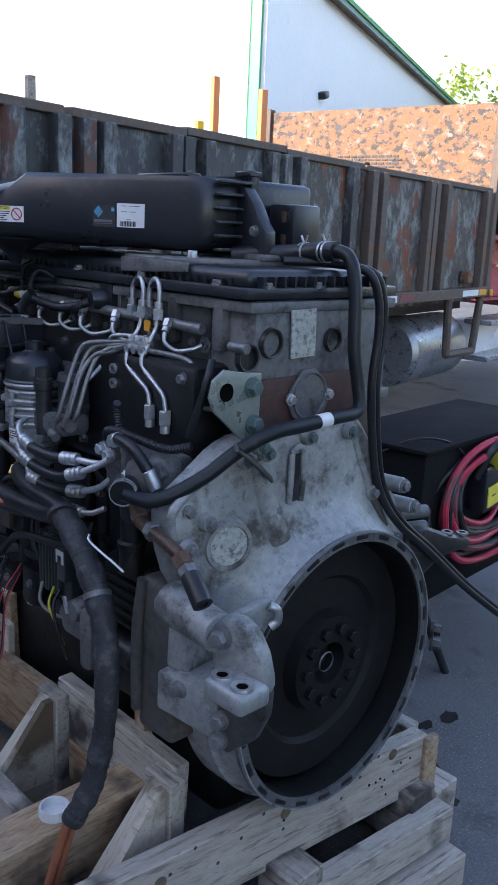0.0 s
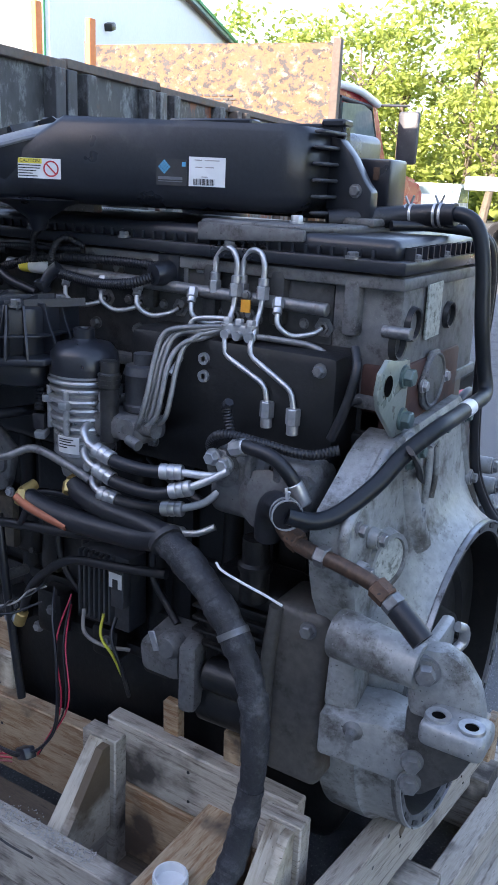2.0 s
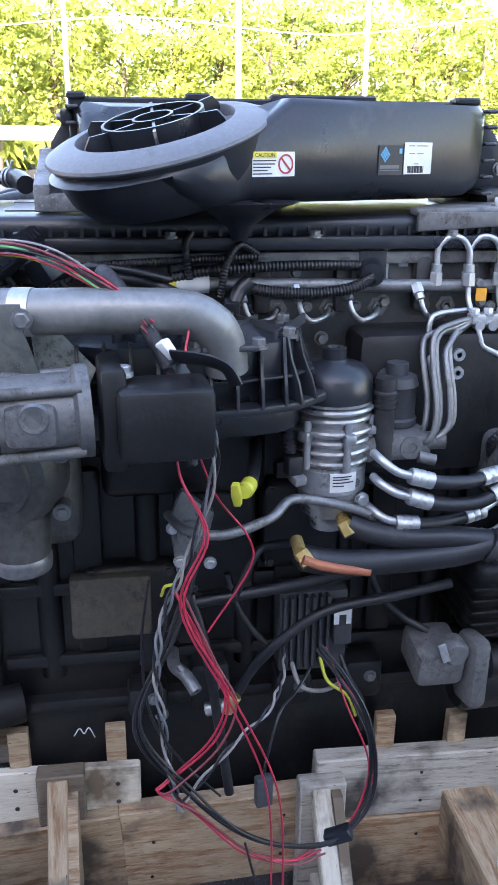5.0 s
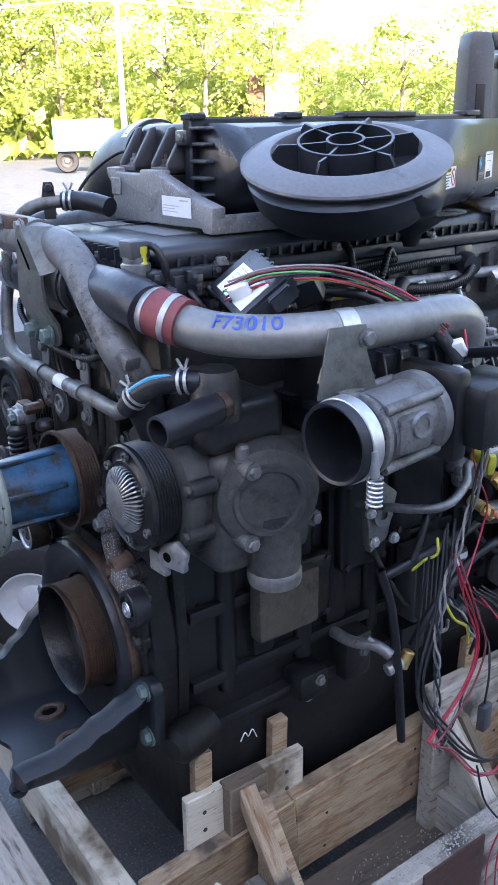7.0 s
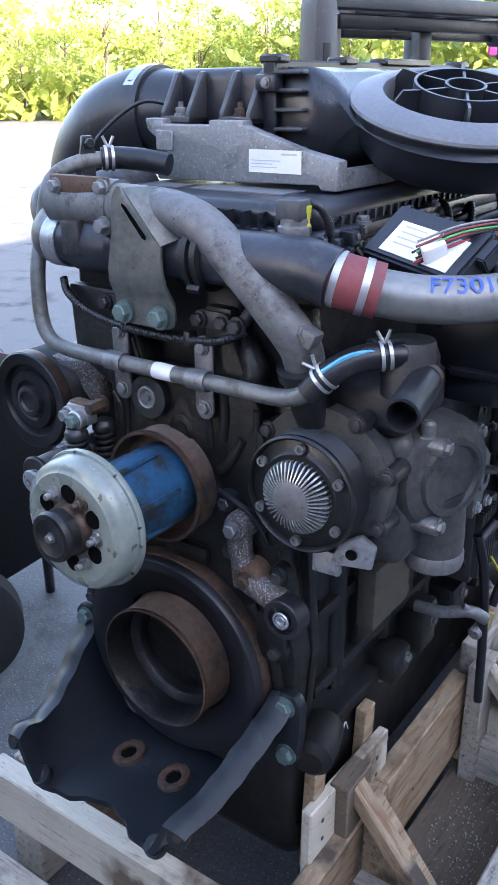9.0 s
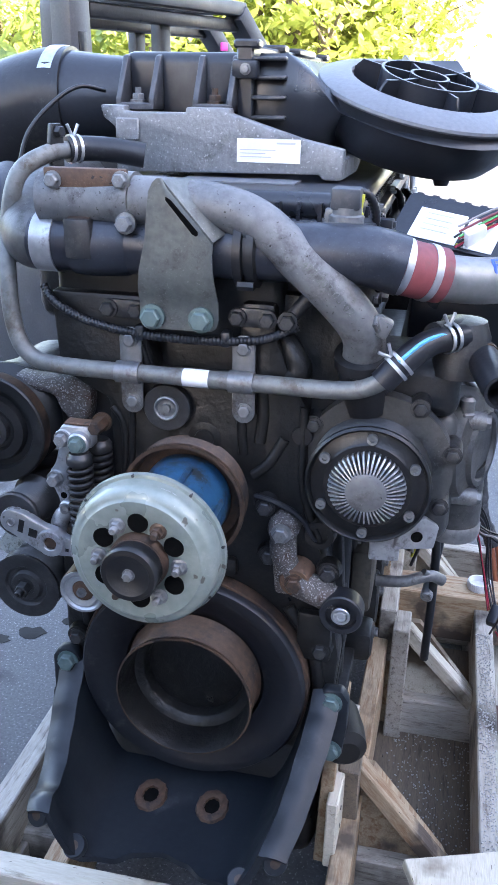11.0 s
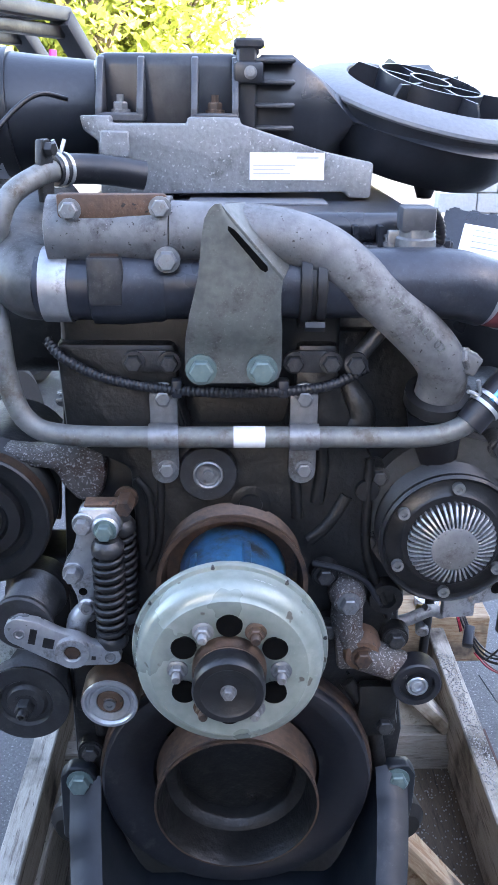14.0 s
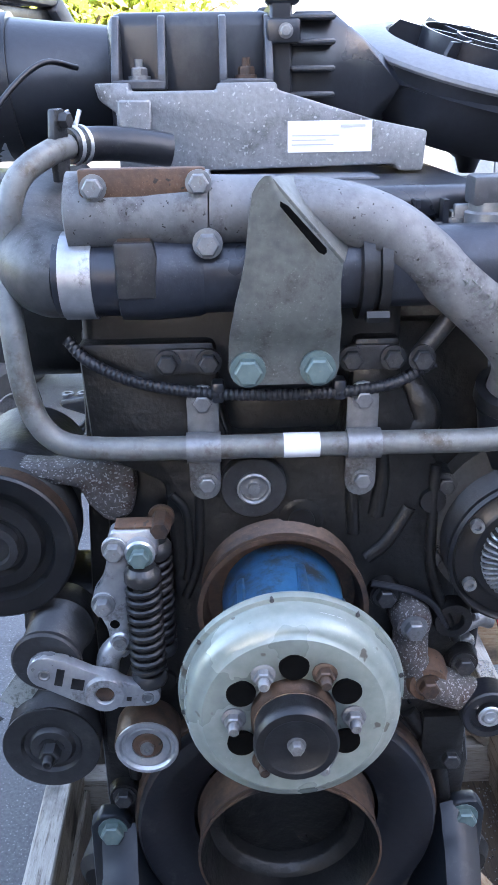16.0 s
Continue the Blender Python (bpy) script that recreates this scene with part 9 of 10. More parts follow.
part("cover_swell", one(lathe, (0.012, 0.047, 1.107), FRONT, [(0.0, 0.004), (0.017, 0.004), (0.026, 0.001), (0.034, -0.003)], 28), IRON_BROWN, front_cover)
part("side_lug", one(tube, [(0.112, 0.070, 1.252), (0.124, 0.062, 1.235), (0.134, 0.060, 1.212), (0.128, 0.060, 1.196)], lambda s: 0.012 + 0.008 * s, 12, 5), IRON_BROWN, front_cover)
for x, z, r in ((0.012, 1.107, 0.010), (0.145, 1.125, 0.010), (-0.135, 0.915, 0.009)):
    # dark caps paint the shade of cast holes
    part("cast_hole", one(lathe, (x, 0.0445, z), FRONT, [(0, 0.0046), (r, 0.0046), (r * 1.3, 0.0042), (r * 1.45, -0.002)], 20), BLACK_IRON, front_cover)
for x, z in ((0.100, 1.020), (0.107, 0.945), (0.185, 0.80), (-0.19, 0.76), (0.15, 0.76), (0.19, 0.93)):
    part("cover_boss", one(lathe, (x, 0.048, z), FRONT, [(0, 0.014), (0.016, 0.014), (0.019, 0)], 18), IRON_BROWN, front_cover)
    part("cover_bolt", one(bolt, (x, 0.034, z), FRONT, 0.0105, 0.011), IRON, front_cover)
for x0, x1 in ((-0.114, -0.076), (0.057, 0.096)):
    bm = bmesh.new()
    slab(bm, arc(x1, 0, 0.012, -90, 90, 6) + arc(x0, 0, 0.012, 90, 270, 6), (0, 0.046, 1.278), (1, 0, 0), (0, 0, 1), 0.006, 0.001)
    strip = part("bolt_strap", bm, IRON, engine)
    for x in (x0, x1):
        part("strap_bolt", one(bolt, (x, 0.038, 1.278), FRONT, 0.0095, 0.010), IRON, strip)
bm = bmesh.new()
rod(bm, (0.122, 0.045, 1.278), (0.150, 0.045, 1.315), 0.009, seg=10)
stay = part("pipe_stay", bm, IRON, engine)
part("stay_bolt", one(bolt, (0.122, 0.034, 1.278), FRONT, 0.010, 0.011), IRON, stay)
part("upper_casting", one(span, (-0.195, 0.060, 1.238), (0.108, 0.12, 1.345), 0.012, 3), BLACK_IRON, engine)
part("corrugated_loom", one(corrugated, [(-0.205, 0.045, 1.300), (-0.185, 0.034, 1.282), (-0.14, 0.030, 1.262), (-0.068, 0.028, 1.250), (0.02, 0.028, 1.248), (0.09, 0.030, 1.254), (0.135, 0.04, 1.272)], 0.0062, 0.005), RUBBER, engine, "thin corrugated loom")
for x in (-0.068, 0.045):
    part("loom_clip", one(box, (x, 0.032, 1.252), (0.012, 0.018, 0.020), None, 0.003), PLASTIC, engine)
bm = bmesh.new()
slab(bm, [(-0.275, 1.168), (-0.275, 1.150), (-0.235, 1.144), (-0.212, 1.140), (-0.206, 1.122), (-0.190, 1.104), (-0.178, 1.098), (-0.160, 1.108), (-0.154, 1.135), (-0.154, 1.166), (-0.205, 1.172), (-0.235, 1.164)], (0, 0.100, 0), (1, 0, 0), (0, 0, 1), 0.040, 0.009)
part("accessory_bracket", bm, PITTED, engine, "pitted grey alloy accessory bracket")
part("accessory_body", one(lathe, (-0.263, 0.079, 0.844), REAR, [(0, 0), (0.052, 0), (0.056, 0.01), (0.058, 0.10), (0.045, 0.13), (0, 0.13)], 36), BLACK_IRON, engine)
part("foil_tag", one(box, (-0.298, 0.052, 0.898), (0.030, 0.002, 0.040), (0, 35, 0)), WORN_LABEL, engine, "worn foil tag")
part("accessory_link", one(span, (-0.30, 0.10, 0.86), (-0.19, 0.20, 1.0), 0.02, 3), BLACK_IRON, engine)
part("compressor_body", one(lathe, (-0.297, 0.12, 1.092), REAR, [(0, 0), (0.07, 0), (0.072, 0.02), (0.065, 0.06), (0.068, 0.14), (0.05, 0.16), (0, 0.16)], 32), IRON, engine)
part("compressor_rim", one(lathe, ALT, FRONT, [(0.0812, -0.022), (0.0822, -0.014), (0.0812, -0.004)], 64), RUST_WARM, engine)
part("compressor_hub", one(lathe, ALT, FRONT, [(0.026, -0.008), (0.025, 0.002), (0.018, 0.004), (0.016, -0.001), (0, -0.001)], 28), IRON, engine)
part("side_hose", one(tube, [(-0.30, 0.16, 1.42), (-0.285, 0.10, 1.40), (-0.25, 0.075, 1.365)], 0.026, 16, 5), RUBBER, engine, "black hose")
part("exhaust_pipe", one(tube, [(-0.25, 0.25, 1.02), (-0.36, 0.22, 1.03), (-0.48, 0.18, 1.03), (-0.60, 0.14, 1.0)], 0.034, 20, 5), RUST, engine, "rusty brown exhaust pipe")
part("exhaust_manifold", one(span, (-0.33, 0.26, 1.19), (-0.20, 1.05, 1.33), 0.03, 3), IRON_BROWN, engine, "dark rusty exhaust manifold")

# sensors and connectors on the front corner of the cover
bm = bmesh.new()
span(bm, (0.155, 0.050, 1.345), (0.212, 0.095, 1.372), 0.003)
lathe(bm, (0.183, 0.072, 1.368), UP, [(0, 0), (0.024, 0), (0.024, 0.014), (0.021, 0.016), (0.021, 0.036), (0.018, 0.038), (0.018, 0.046), (0, 0.046)], 20)
sens = part("pressure_sensor", bm, STEEL_DULL, engine, "dusty pressure sensor with a black plug")
part("sensor_plug", one(box, (0.182, 0.072, 1.424), (0.036, 0.032, 0.026), None, 0.004), PLASTIC_GREY, sens)
part("sensor_loom", one(corrugated, [(0.190, 0.085, 1.430), (0.206, 0.092, 1.426), (0.216, 0.10, 1.402), (0.212, 0.105, 1.375), (0.216, 0.11, 1.345)], 0.006, 0.005), RUBBER, sens)
part("sensor_plug", one(box, (0.205, 0.135, 1.372), (0.030, 0.055, 0.028), (0, 0, 10), 0.003), PLASTIC, engine)
part("yellow_cap", one(lathe, (0.193, 0.075, 1.385), (0.05, 0.05, 1), [(0, 0), (0.0085, 0), (0.0085, 0.022), (0.0068, 0.024), (0.0068, 0.034), (0.0078, 0.036), (0.0078, 0.044), (0, 0.045)], 16), YELLOW, engine, "yellow plastic cap")
for pts in ([(0.200, 0.14, 1.36), (0.215, 0.20, 1.352), (0.222, 0.28, 1.355), (0.218, 0.36, 1.350)], [(0.185, 0.10, 1.35), (0.215, 0.13, 1.33), (0.235, 0.18, 1.325), (0.240, 0.23, 1.315)], [(0.22, 0.28, 1.345), (0.235, 0.25, 1.33), (0.255, 0.22, 1.30)]):
    part("loom_branch", one(corrugated, pts, 0.0075, 0.0055), RUBBER, engine)
part("cover_latch", one(box, (0.170, 0.086, 1.402), (0.030, 0.010, 0.016), None, 0.002), STEEL_DULL, cover)
for x, y, w, d in ((0.02, 0.20, 0.16, 0.06), (-0.12, 0.19, 0.07, 0.05)):
    part("cover_sticker", one(box, (x, y, 1.4262), (w, d, 0.002)), PLASTIC_PALE, cover)

# fuel-side clutter: clips, plugs and short lines on the dark block
for pts, r, m in (
    ([(0.27, 0.34, 1.345), (0.29, 0.40, 1.335), (0.30, 0.45, 1.31), (0.285, 0.50, 1.29)], 0.008, RUBBER),
    ([(0.24, 0.24, 1.34), (0.30, 0.30, 1.365), (0.31, 0.36, 1.36), (0.29, 0.41, 1.345)], 0.006, RUBBER),
    ([(0.23, 0.72, 1.01), (0.26, 0.80, 0.985), (0.27, 0.87, 0.965)], 0.009, RUBBER),
    ([(0.235, 0.50, 0.84), (0.26, 0.52, 0.78), (0.262, 0.56, 0.72), (0.25, 0.60, 0.69)], 0.006, RUBBER),
    ([(0.24, 0.74, 0.86), (0.27, 0.76, 0.80), (0.28, 0.80, 0.76), (0.30, 0.84, 0.74)], 0.007, RUBBER),
    ([(0.285, 0.605, 0.69), (0.30, 0.62, 0.65), (0.29, 0.66, 0.63), (0.26, 0.70, 0.62)], 0.004, WIRE_GREY),
    ([(0.285, 0.655, 0.695), (0.305, 0.665, 0.66), (0.31, 0.70, 0.63), (0.30, 0.72, 0.58)], 0.003, YELLOW),
    ([(0.29, 0.69, 0.70), (0.315, 0.70, 0.67), (0.318, 0.725, 0.62), (0.30, 0.73, 0.55)], 0.004, RUBBER),
    ([(0.28, 1.10, 1.13), (0.275, 1.12, 1.19), (0.262, 1.125, 1.24), (0.24, 1.11, 1.265)], 0.0075, RUBBER)):
    part("loose_cable", one(tube, pts, r, 10, 6), m, engine)
for y, z, x in ((0.31, 1.255, 0.215), (0.42, 1.262, 0.215), (0.56, 1.232, 0.190), (0.66, 1.232, 0.190), (0.50, 1.20, 0.19), (0.745, 1.19, 0.272), (0.76, 1.06, 0.272), (1.07, 1.23, 0.272), (0.97, 0.95, 0.235), (0.75, 0.93, 0.225)):
    part("side_bolt", one(bolt, (x, y, z), SIDE, 0.009, 0.011), STEEL_DULL, block)
for y in (0.30, 0.52, 0.66, 0.83):
    part("frost_plug", one(lathe, (0.190, y, 1.075), SIDE, [(0, 0.006), (0.024, 0.006), (0.026, 0.014), (0.030, 0.014), (0.032, 0)], 28), IRON_BROWN, block)
part("block_cover", one(span, (0.205, 0.238, 0.735), (0.240, 0.372, 0.850), 0.008), DUSTY_COVER, block, "dusty tan rectangular cover")
part("drain_elbow", one(tube, [(0.24, 0.405, 0.70), (0.29, 0.405, 0.705), (0.335, 0.42, 0.715), (0.36, 0.435, 0.700)], 0.011, 14, 5, 0.6), STEEL_DULL, engine, "small steel drain elbow")
part("hanging_hose", one(tube, [(0.33, 0.43, 0.86), (0.342, 0.45, 0.78), (0.346, 0.47, 0.64), (0.345, 0.49, 0.48)], 0.0085, 12, 5, 0.6), RUBBER, engine, "black hose hanging down open")
part("bleed_valve", one(lathe, (0.352, 0.13, 1.135), UP, [(0, -0.04), (0.010, -0.04), (0.010, 0.0), (0.013, 0.002), (0.013, 0.012), (0.010, 0.014), (0.010, 0.03), (0.006, 0.034), (0, 0.034)], 16), STEEL_DULL, engine)

# marker writing
written_on_pipe("marker_text", "F73010", 0.030, smooth_path(charge_path, 6), 0.135, 0.0290, (0.36, -0.60, 0.72), BLUE_PEN, charge)
for k, (a, b) in enumerate((((-0.020, -0.0865), (-0.020, -0.072)), ((-0.020, -0.072), (-0.030, -0.074)), ((-0.004, -0.088), (0.002, -0.074)), ((0.012, -0.0865), (0.008, -0.073)), ((0.022, -0.084), (0.026, -0.070)))):
    pts = [DISC + Vector((x, 0, z)) + tilt * (-0.004) for x, z in (a, b)]
    part("marker_stroke", one(tube, pts, 0.0014, 6, 1), BLUE_PEN, disc)
part("paper_scrap", one(slab, [(0, 0), (0.022, 0.006), (0.026, 0.03), (0.012, 0.034), (0.003, 0.02)], (0.470, 0.165, 1.278), (0.7, 0.6, -0.2), (-0.2, 0.3, 1), 0.001), material("yellowed_paper", (0.17, 0.155, 0.10), (0.27, 0.245, 0.17), (0.6, 0.8), 0, 60, 20, (0.2, 0.17, 0.1), 0.4, 0.1), engine, "torn yellowed paper scrap")

# ---- loose control module and its harness ----
lat = Vector((0.93, -0.30, -0.12)).normalized()
upm = Vector((0.021, 0.053, 0.046))
upm = (upm - lat * upm.dot(lat)).normalized()
mod_pose = facing(Vector((0.219, 0.136, 1.343)) + lat * 0.062 + upm * 0.040 + Vector((0.006, 0.030, 0.026)), lat, upm)
module = thing("control_module", tuple(mod_pose.translation - Vector((0, 0, 0.03))), "loose black control module with white labels on the charge pipe", "control module")


def on_module(name, c_, s_, mat, label="", bevel=0.0):
    bm = bmesh.new()
    bmesh.ops.create_cube(bm, size=1.0, matrix=Matrix.Diagonal((*s_, 1)))
    if bevel:
        bmesh.ops.bevel(bm, geom=list(bm.edges), offset=bevel, segments=2, affect="EDGES")
    bmesh.ops.transform(bm, matrix=mod_pose @ Matrix.Translation(c_), verts=bm.verts)
    return part(name, bm, mat, module, label)


on_module("case", (0.016, 0, -0.016), (0.156, 0.084, 0.032), PLASTIC, "", 0.004)
on_module("label", (-0.004, -0.008, 0.0008), (0.064, 0.050, 0.0012), WHITE_LABEL, "white printed label")
on_module("label", (0.054, -0.008, 0.0008), (0.044, 0.050, 0.0012), WHITE_LABEL, "white printed label")
for k in range(7):
    on_module("case_tooth", (-0.05 + k * 0.022, 0.042, -0.012), (0.012, 0.008, 0.018), PLASTIC, "", 0.002)
for k in range(4):
    on_module("text_bar", (-0.006, 0.010 - k * 0.009, 0.0018), (0.036, 0.002, 0.0006), FAINT_PRINT)
on_module("socket", (0.098, 0.018, -0.014), (0.016, 0.034, 0.022), PLASTIC, "", 0.002)

harness = thing("wiring_harness", (0.52, 0.42, 0.40), "tangled red, black and grey loose wiring draped over the engine", "wiring")
rnd = random.Random(21)


def wire(pts, r, mat, wob=0.0, name="wire", parent=None):
    """One loose wire with a little unevenness."""
    p = [Vector(q) + Vector([rnd.uniform(-wob, wob) for _ in range(3)]) for q in pts]
    return part(name, one(tube, p, 0.72 * r, 7, 7), mat, parent or harness)


run = [(0.315, 0.135, 1.372), (0.36, 0.165, 1.395), (0.405, 0.215, 1.402), (0.435, 0.262, 1.392), (0.455, 0.305, 1.372), (0.472, 0.345, 1.345), (0.49, 0.375, 1.315)]
for k, m in enumerate((YELLOW, WIRE_GREEN, WIRE_RED, RUBBER, WIRE_RED, RUBBER, WIRE_GREY, RED_SILICONE, RUBBER, WIRE_RED)):
    lift_ = Vector((0.0, 0.0, 0.012 * math.sin(k * 1.3)))
    pts = [Vector(p) + lift_ * (1 - i / 6) + Vector((0.003 * math.sin(k), 0.004 * math.cos(k * 2.1), 0.002 * k - 0.008)) for i, p in enumerate(run)]
    wire(pts, 0.0022, m, 0.0018)
for at, s_, m in (((0.335, 0.145, 1.378), (0.030, 0.016, 0.022), WHITE_LABEL), ((0.352, 0.245, 1.372), (0.040, 0.030, 0.036), BLUE_BLACK), ((0.498, 0.392, 1.292), (0.022, 0.014, 0.026), WHITE_LABEL), ((0.505, 0.41, 1.255), (0.026, 0.02, 0.05), BLUE_BLACK)):
    part("plug", one(box, at, s_, (25, -20, 35), 0.003), m, harness)
wire([(0.47, 0.34, 1.35), (0.465, 0.39, 1.352), (0.475, 0.42, 1.325), (0.50, 0.415, 1.28), (0.52, 0.416, 1.226)], 0.0024, WIRE_RED, 0.002)
part("taped_trunk", one(tube, [(0.40, 0.32, 1.372), (0.44, 0.335, 1.362), (0.475, 0.365, 1.325), (0.50, 0.395, 1.27), (0.515, 0.41, 1.21), (0.518, 0.42, 1.15)], lambda s: 0.011 - 0.003 * s, 12, 6), RUBBER_DUSTY, harness, "taped black trunk of the harness")
red = [(0.50, 0.402, 1.27), (0.518, 0.416, 1.226), (0.52, 0.429, 1.136), (0.52, 0.469, 1.05), (0.52, 0.440, 0.943), (0.525, 0.497, 0.796), (0.53, 0.548, 0.638), (0.548, 0.541, 0.463), (0.553, 0.512, 0.352), (0.556, 0.50, 0.27)]
hang_from = Vector((1.46, -0.07, 1.56))
red = [hang_from + (Vector(p) - hang_from) * (1 - 0.085 * math.sin(math.pi * min(1.0, i / 8.0))) for i, p in enumerate(red)]
wire(red, 0.0021, WIRE_RED, 0.002)
wire([Vector(p) + Vector((0.004, -0.010 + 0.004 * i % 3, 0.0)) for i, p in enumerate(red)], 0.0021, WIRE_RED, 0.004)
wire([(0.51, 0.42, 1.20), (0.50, 0.45, 1.10), (0.49, 0.50, 1.03), (0.485, 0.50, 0.98), (0.50, 0.44, 0.90)], 0.0021, WIRE_RED, 0.003)
low = [(0.515, 0.396, 0.982), (0.52, 0.441, 0.877), (0.52, 0.468, 0.804), (0.52, 0.442, 0.733), (0.52, 0.379, 0.668), (0.52, 0.367, 0.654), (0.52, 0.412, 0.622), (0.515, 0.492, 0.528), (0.505, 0.567, 0.486), (0.49, 0.615, 0.486)]
for k in range(3):
    wire([Vector(p) + Vector((0.003 * k, 0.005 * (k - 1), -0.004 * k)) for p in low], 0.0024, (WIRE_RED, WIRE_RED, RED_SILICONE)[k], 0.003)
loop = [(0.47, 0.43, 1.0), (0.50, 0.391, 0.89), (0.515, 0.339, 0.763), (0.52, 0.412, 0.640), (0.515, 0.491, 0.552), (0.50, 0.575, 0.500), (0.485, 0.650, 0.500), (0.465, 0.700, 0.56), (0.45, 0.695, 0.67), (0.42, 0.66, 0.74), (0.38, 0.63, 0.775)]
for k in range(3):
    wire([Vector(p) + Vector((0.004 * k, 0.004 * (k - 1), 0.005 * k)) for p in loop], 0.0042 if k == 0 else 0.003, RUBBER, 0.003)
for k in range(3):
    wire([(0.36, 0.645, 0.765 - 0.01 * k), (0.42, 0.665 + 0.01 * k, 0.70), (0.45, 0.70 + 0.006 * k, 0.60), (0.475, 0.665, 0.502)], 0.0021, (WIRE_RED, RUBBER, WIRE_RED)[k], 0.003)
part("plug", one(box, (0.485, 0.645, 0.502), (0.022, 0.045, 0.022), (30, 0, -20), 0.004), PLASTIC, harness)
part("plug", one(box, (0.505, 0.520, 0.622), (0.016, 0.026, 0.050), (0, 0, 10), 0.003), PLASTIC_GREY, harness)
wire([(0.505, 0.520, 0.645), (0.50, 0.53, 0.70), (0.48, 0.55, 0.74), (0.44, 0.58, 0.74), (0.40, 0.61, 0.755)], 0.003, RUBBER, 0.002)
twist = smooth_path([(0.505, 0.425, 1.245), (0.515, 0.450, 1.154), (0.518, 0.414, 1.023), (0.52, 0.382, 0.947), (0.52, 0.368, 0.863), (0.52, 0.373, 0.779), (0.52, 0.383, 0.680), (0.52, 0.396, 0.616)], 10)
for k, m in enumerate((WIRE_GREY, RUBBER, PLASTIC_PALE)):
    pts = [p + Vector((math.cos(i * 0.55 + k * 2.1), math.sin(i * 0.55 + k * 2.1), 0)) * 0.0045 for i, p in enumerate(twist)]
    part("twisted_wire", one(tube, pts, 0.0021, 7, 2), m, harness)
second = smooth_path([(0.52, 0.40, 0.63), (0.50, 0.47, 0.70), (0.47, 0.53, 0.735), (0.42, 0.56, 0.75), (0.36, 0.58, 0.765)], 10)
for k, m in enumerate((WIRE_GREY, RUBBER)):
    pts = [p + Vector((0, math.cos(i * 0.6 + k * 3.1), math.sin(i * 0.6 + k * 3.1))) * 0.0035 for i, p in enumerate(second)]
    part("twisted_wire", one(tube, pts, 0.0021, 7, 2), m, harness)
wire([(0.47, 0.41, 0.985), (0.48, 0.40, 0.965), (0.47, 0.385, 0.955), (0.45, 0.38, 0.93)], 0.0032, YELLOW)
wire([(0.52, 0.492, 0.541), (0.53, 0.514, 0.452), (0.55, 0.575, 0.378), (0.548, 0.65, 0.356), (0.545, 0.715, 0.352)], 0.0028, RUBBER, 0.002)
wire([(0.50, 0.36, 0.98), (0.50, 0.35, 0.88), (0.49, 0.36, 0.76), (0.47, 0.40, 0.66), (0.46, 0.46, 0.58)], 0.0028, RUBBER, 0.003)

# ---- crate details ----
cap = thing("plastic_cap", (0.475, 0.961, 0.375), "white ribbed plastic cap lying on the crate beam", "cap")
bm = bmesh.new()
lathe(bm, (0.475, 0.961, 0.3755), UP, [(0, 0.002), (0.026, 0.002), (0.026, 0.020), (0.0285, 0.020), (0.029, 0.0), (0, 0.0)], 40)
shell = part("cap_shell", bm, WHITE_LABEL, cap)
for k in range(32):
    a = 2 * math.pi * k / 32
    part("grip_rib", one(box, (0.475 + 0.0292 * math.cos(a), 0.961 + 0.0292 * math.sin(a), 0.385), (0.002, 0.0016, 0.016), (0, 0, math.degrees(a))), WHITE_LABEL, shell)
for y in (0.118, 0.300):
    for z in (0.345, 0.385, 0.425):
        part("nail_head", one(lathe, (0.2245 + 0.04 * (y - 0.083), y, z), SIDE, [(0, 0.001), (0.004, 0.001), (0.0045, 0)], 10), INK, crate)
for k in range(16):
    x = 0.60 - 0.055 * k
    y = 1.150 + 0.095 * (0.66 - x) / 1.005 + 0.0235
    part("nail_hole", one(lathe, (x, y, 0.31 + 0.03 * ((k * 7) % 3)), (0.1, 1, 0), [(0, 0.001), (0.0042, 0.001)], 8), INK, crate)
for x, z in ((0.10, 0.345), (-0.22, 0.355), (0.40, 0.33)):
    part("knot", one(lathe, (x, 1.150 + 0.095 * (0.66 - x) / 1.005 + 0.0232, z), (0.1, 1, 0), [(0, 0.001), (0.010, 0.001), (0.014, 0)], 12), WOOD_DARK, crate)
# stamp on the end rail
part("treatment_stamp", one(lathe, (0.19, -0.0742, 0.292), (0, -1, 0), [(0.024, 0.0006), (0.027, 0.0006)], 28), INK, crate, "round black ink stamp")
for k in range(5):
    part("stamp_bar", one(box, (0.19, -0.0748, 0.308 - 0.008 * k), (0.034 - 0.004 * abs(k - 2), 0.0008, 0.004)), INK, crate)
# grit on the rail and the crate's floor
bm = bmesh.new()
rg = random.Random(8)
for k in range(1300):
    if k < 800:
        c_ = (rg.gauss(0.485, 0.010), rg.uniform(0.15, 0.80), 0.3465)
        if abs(c_[0] - 0.485) > 0.018:
            continue
    else:
        c_ = (rg.uniform(0.29, 0.49), rg.uniform(0.22, 0.64), 0.1515)
    box(bm, c_, [rg.uniform(0.001, 0.0032) for _ in range(3)], (rg.uniform(0, 90), 0, rg.uniform(0, 90)))
grit = part("grit", bm, material("white_grit", (0.28, 0.27, 0.255), (0.46, 0.445, 0.42), (0.7, 0.9), 0, 60, 20, None, 0, 0), None, smooth=0)
tagged(grit, "white grit scattered on the crate's rail and floor", "grit", kind="stuff")
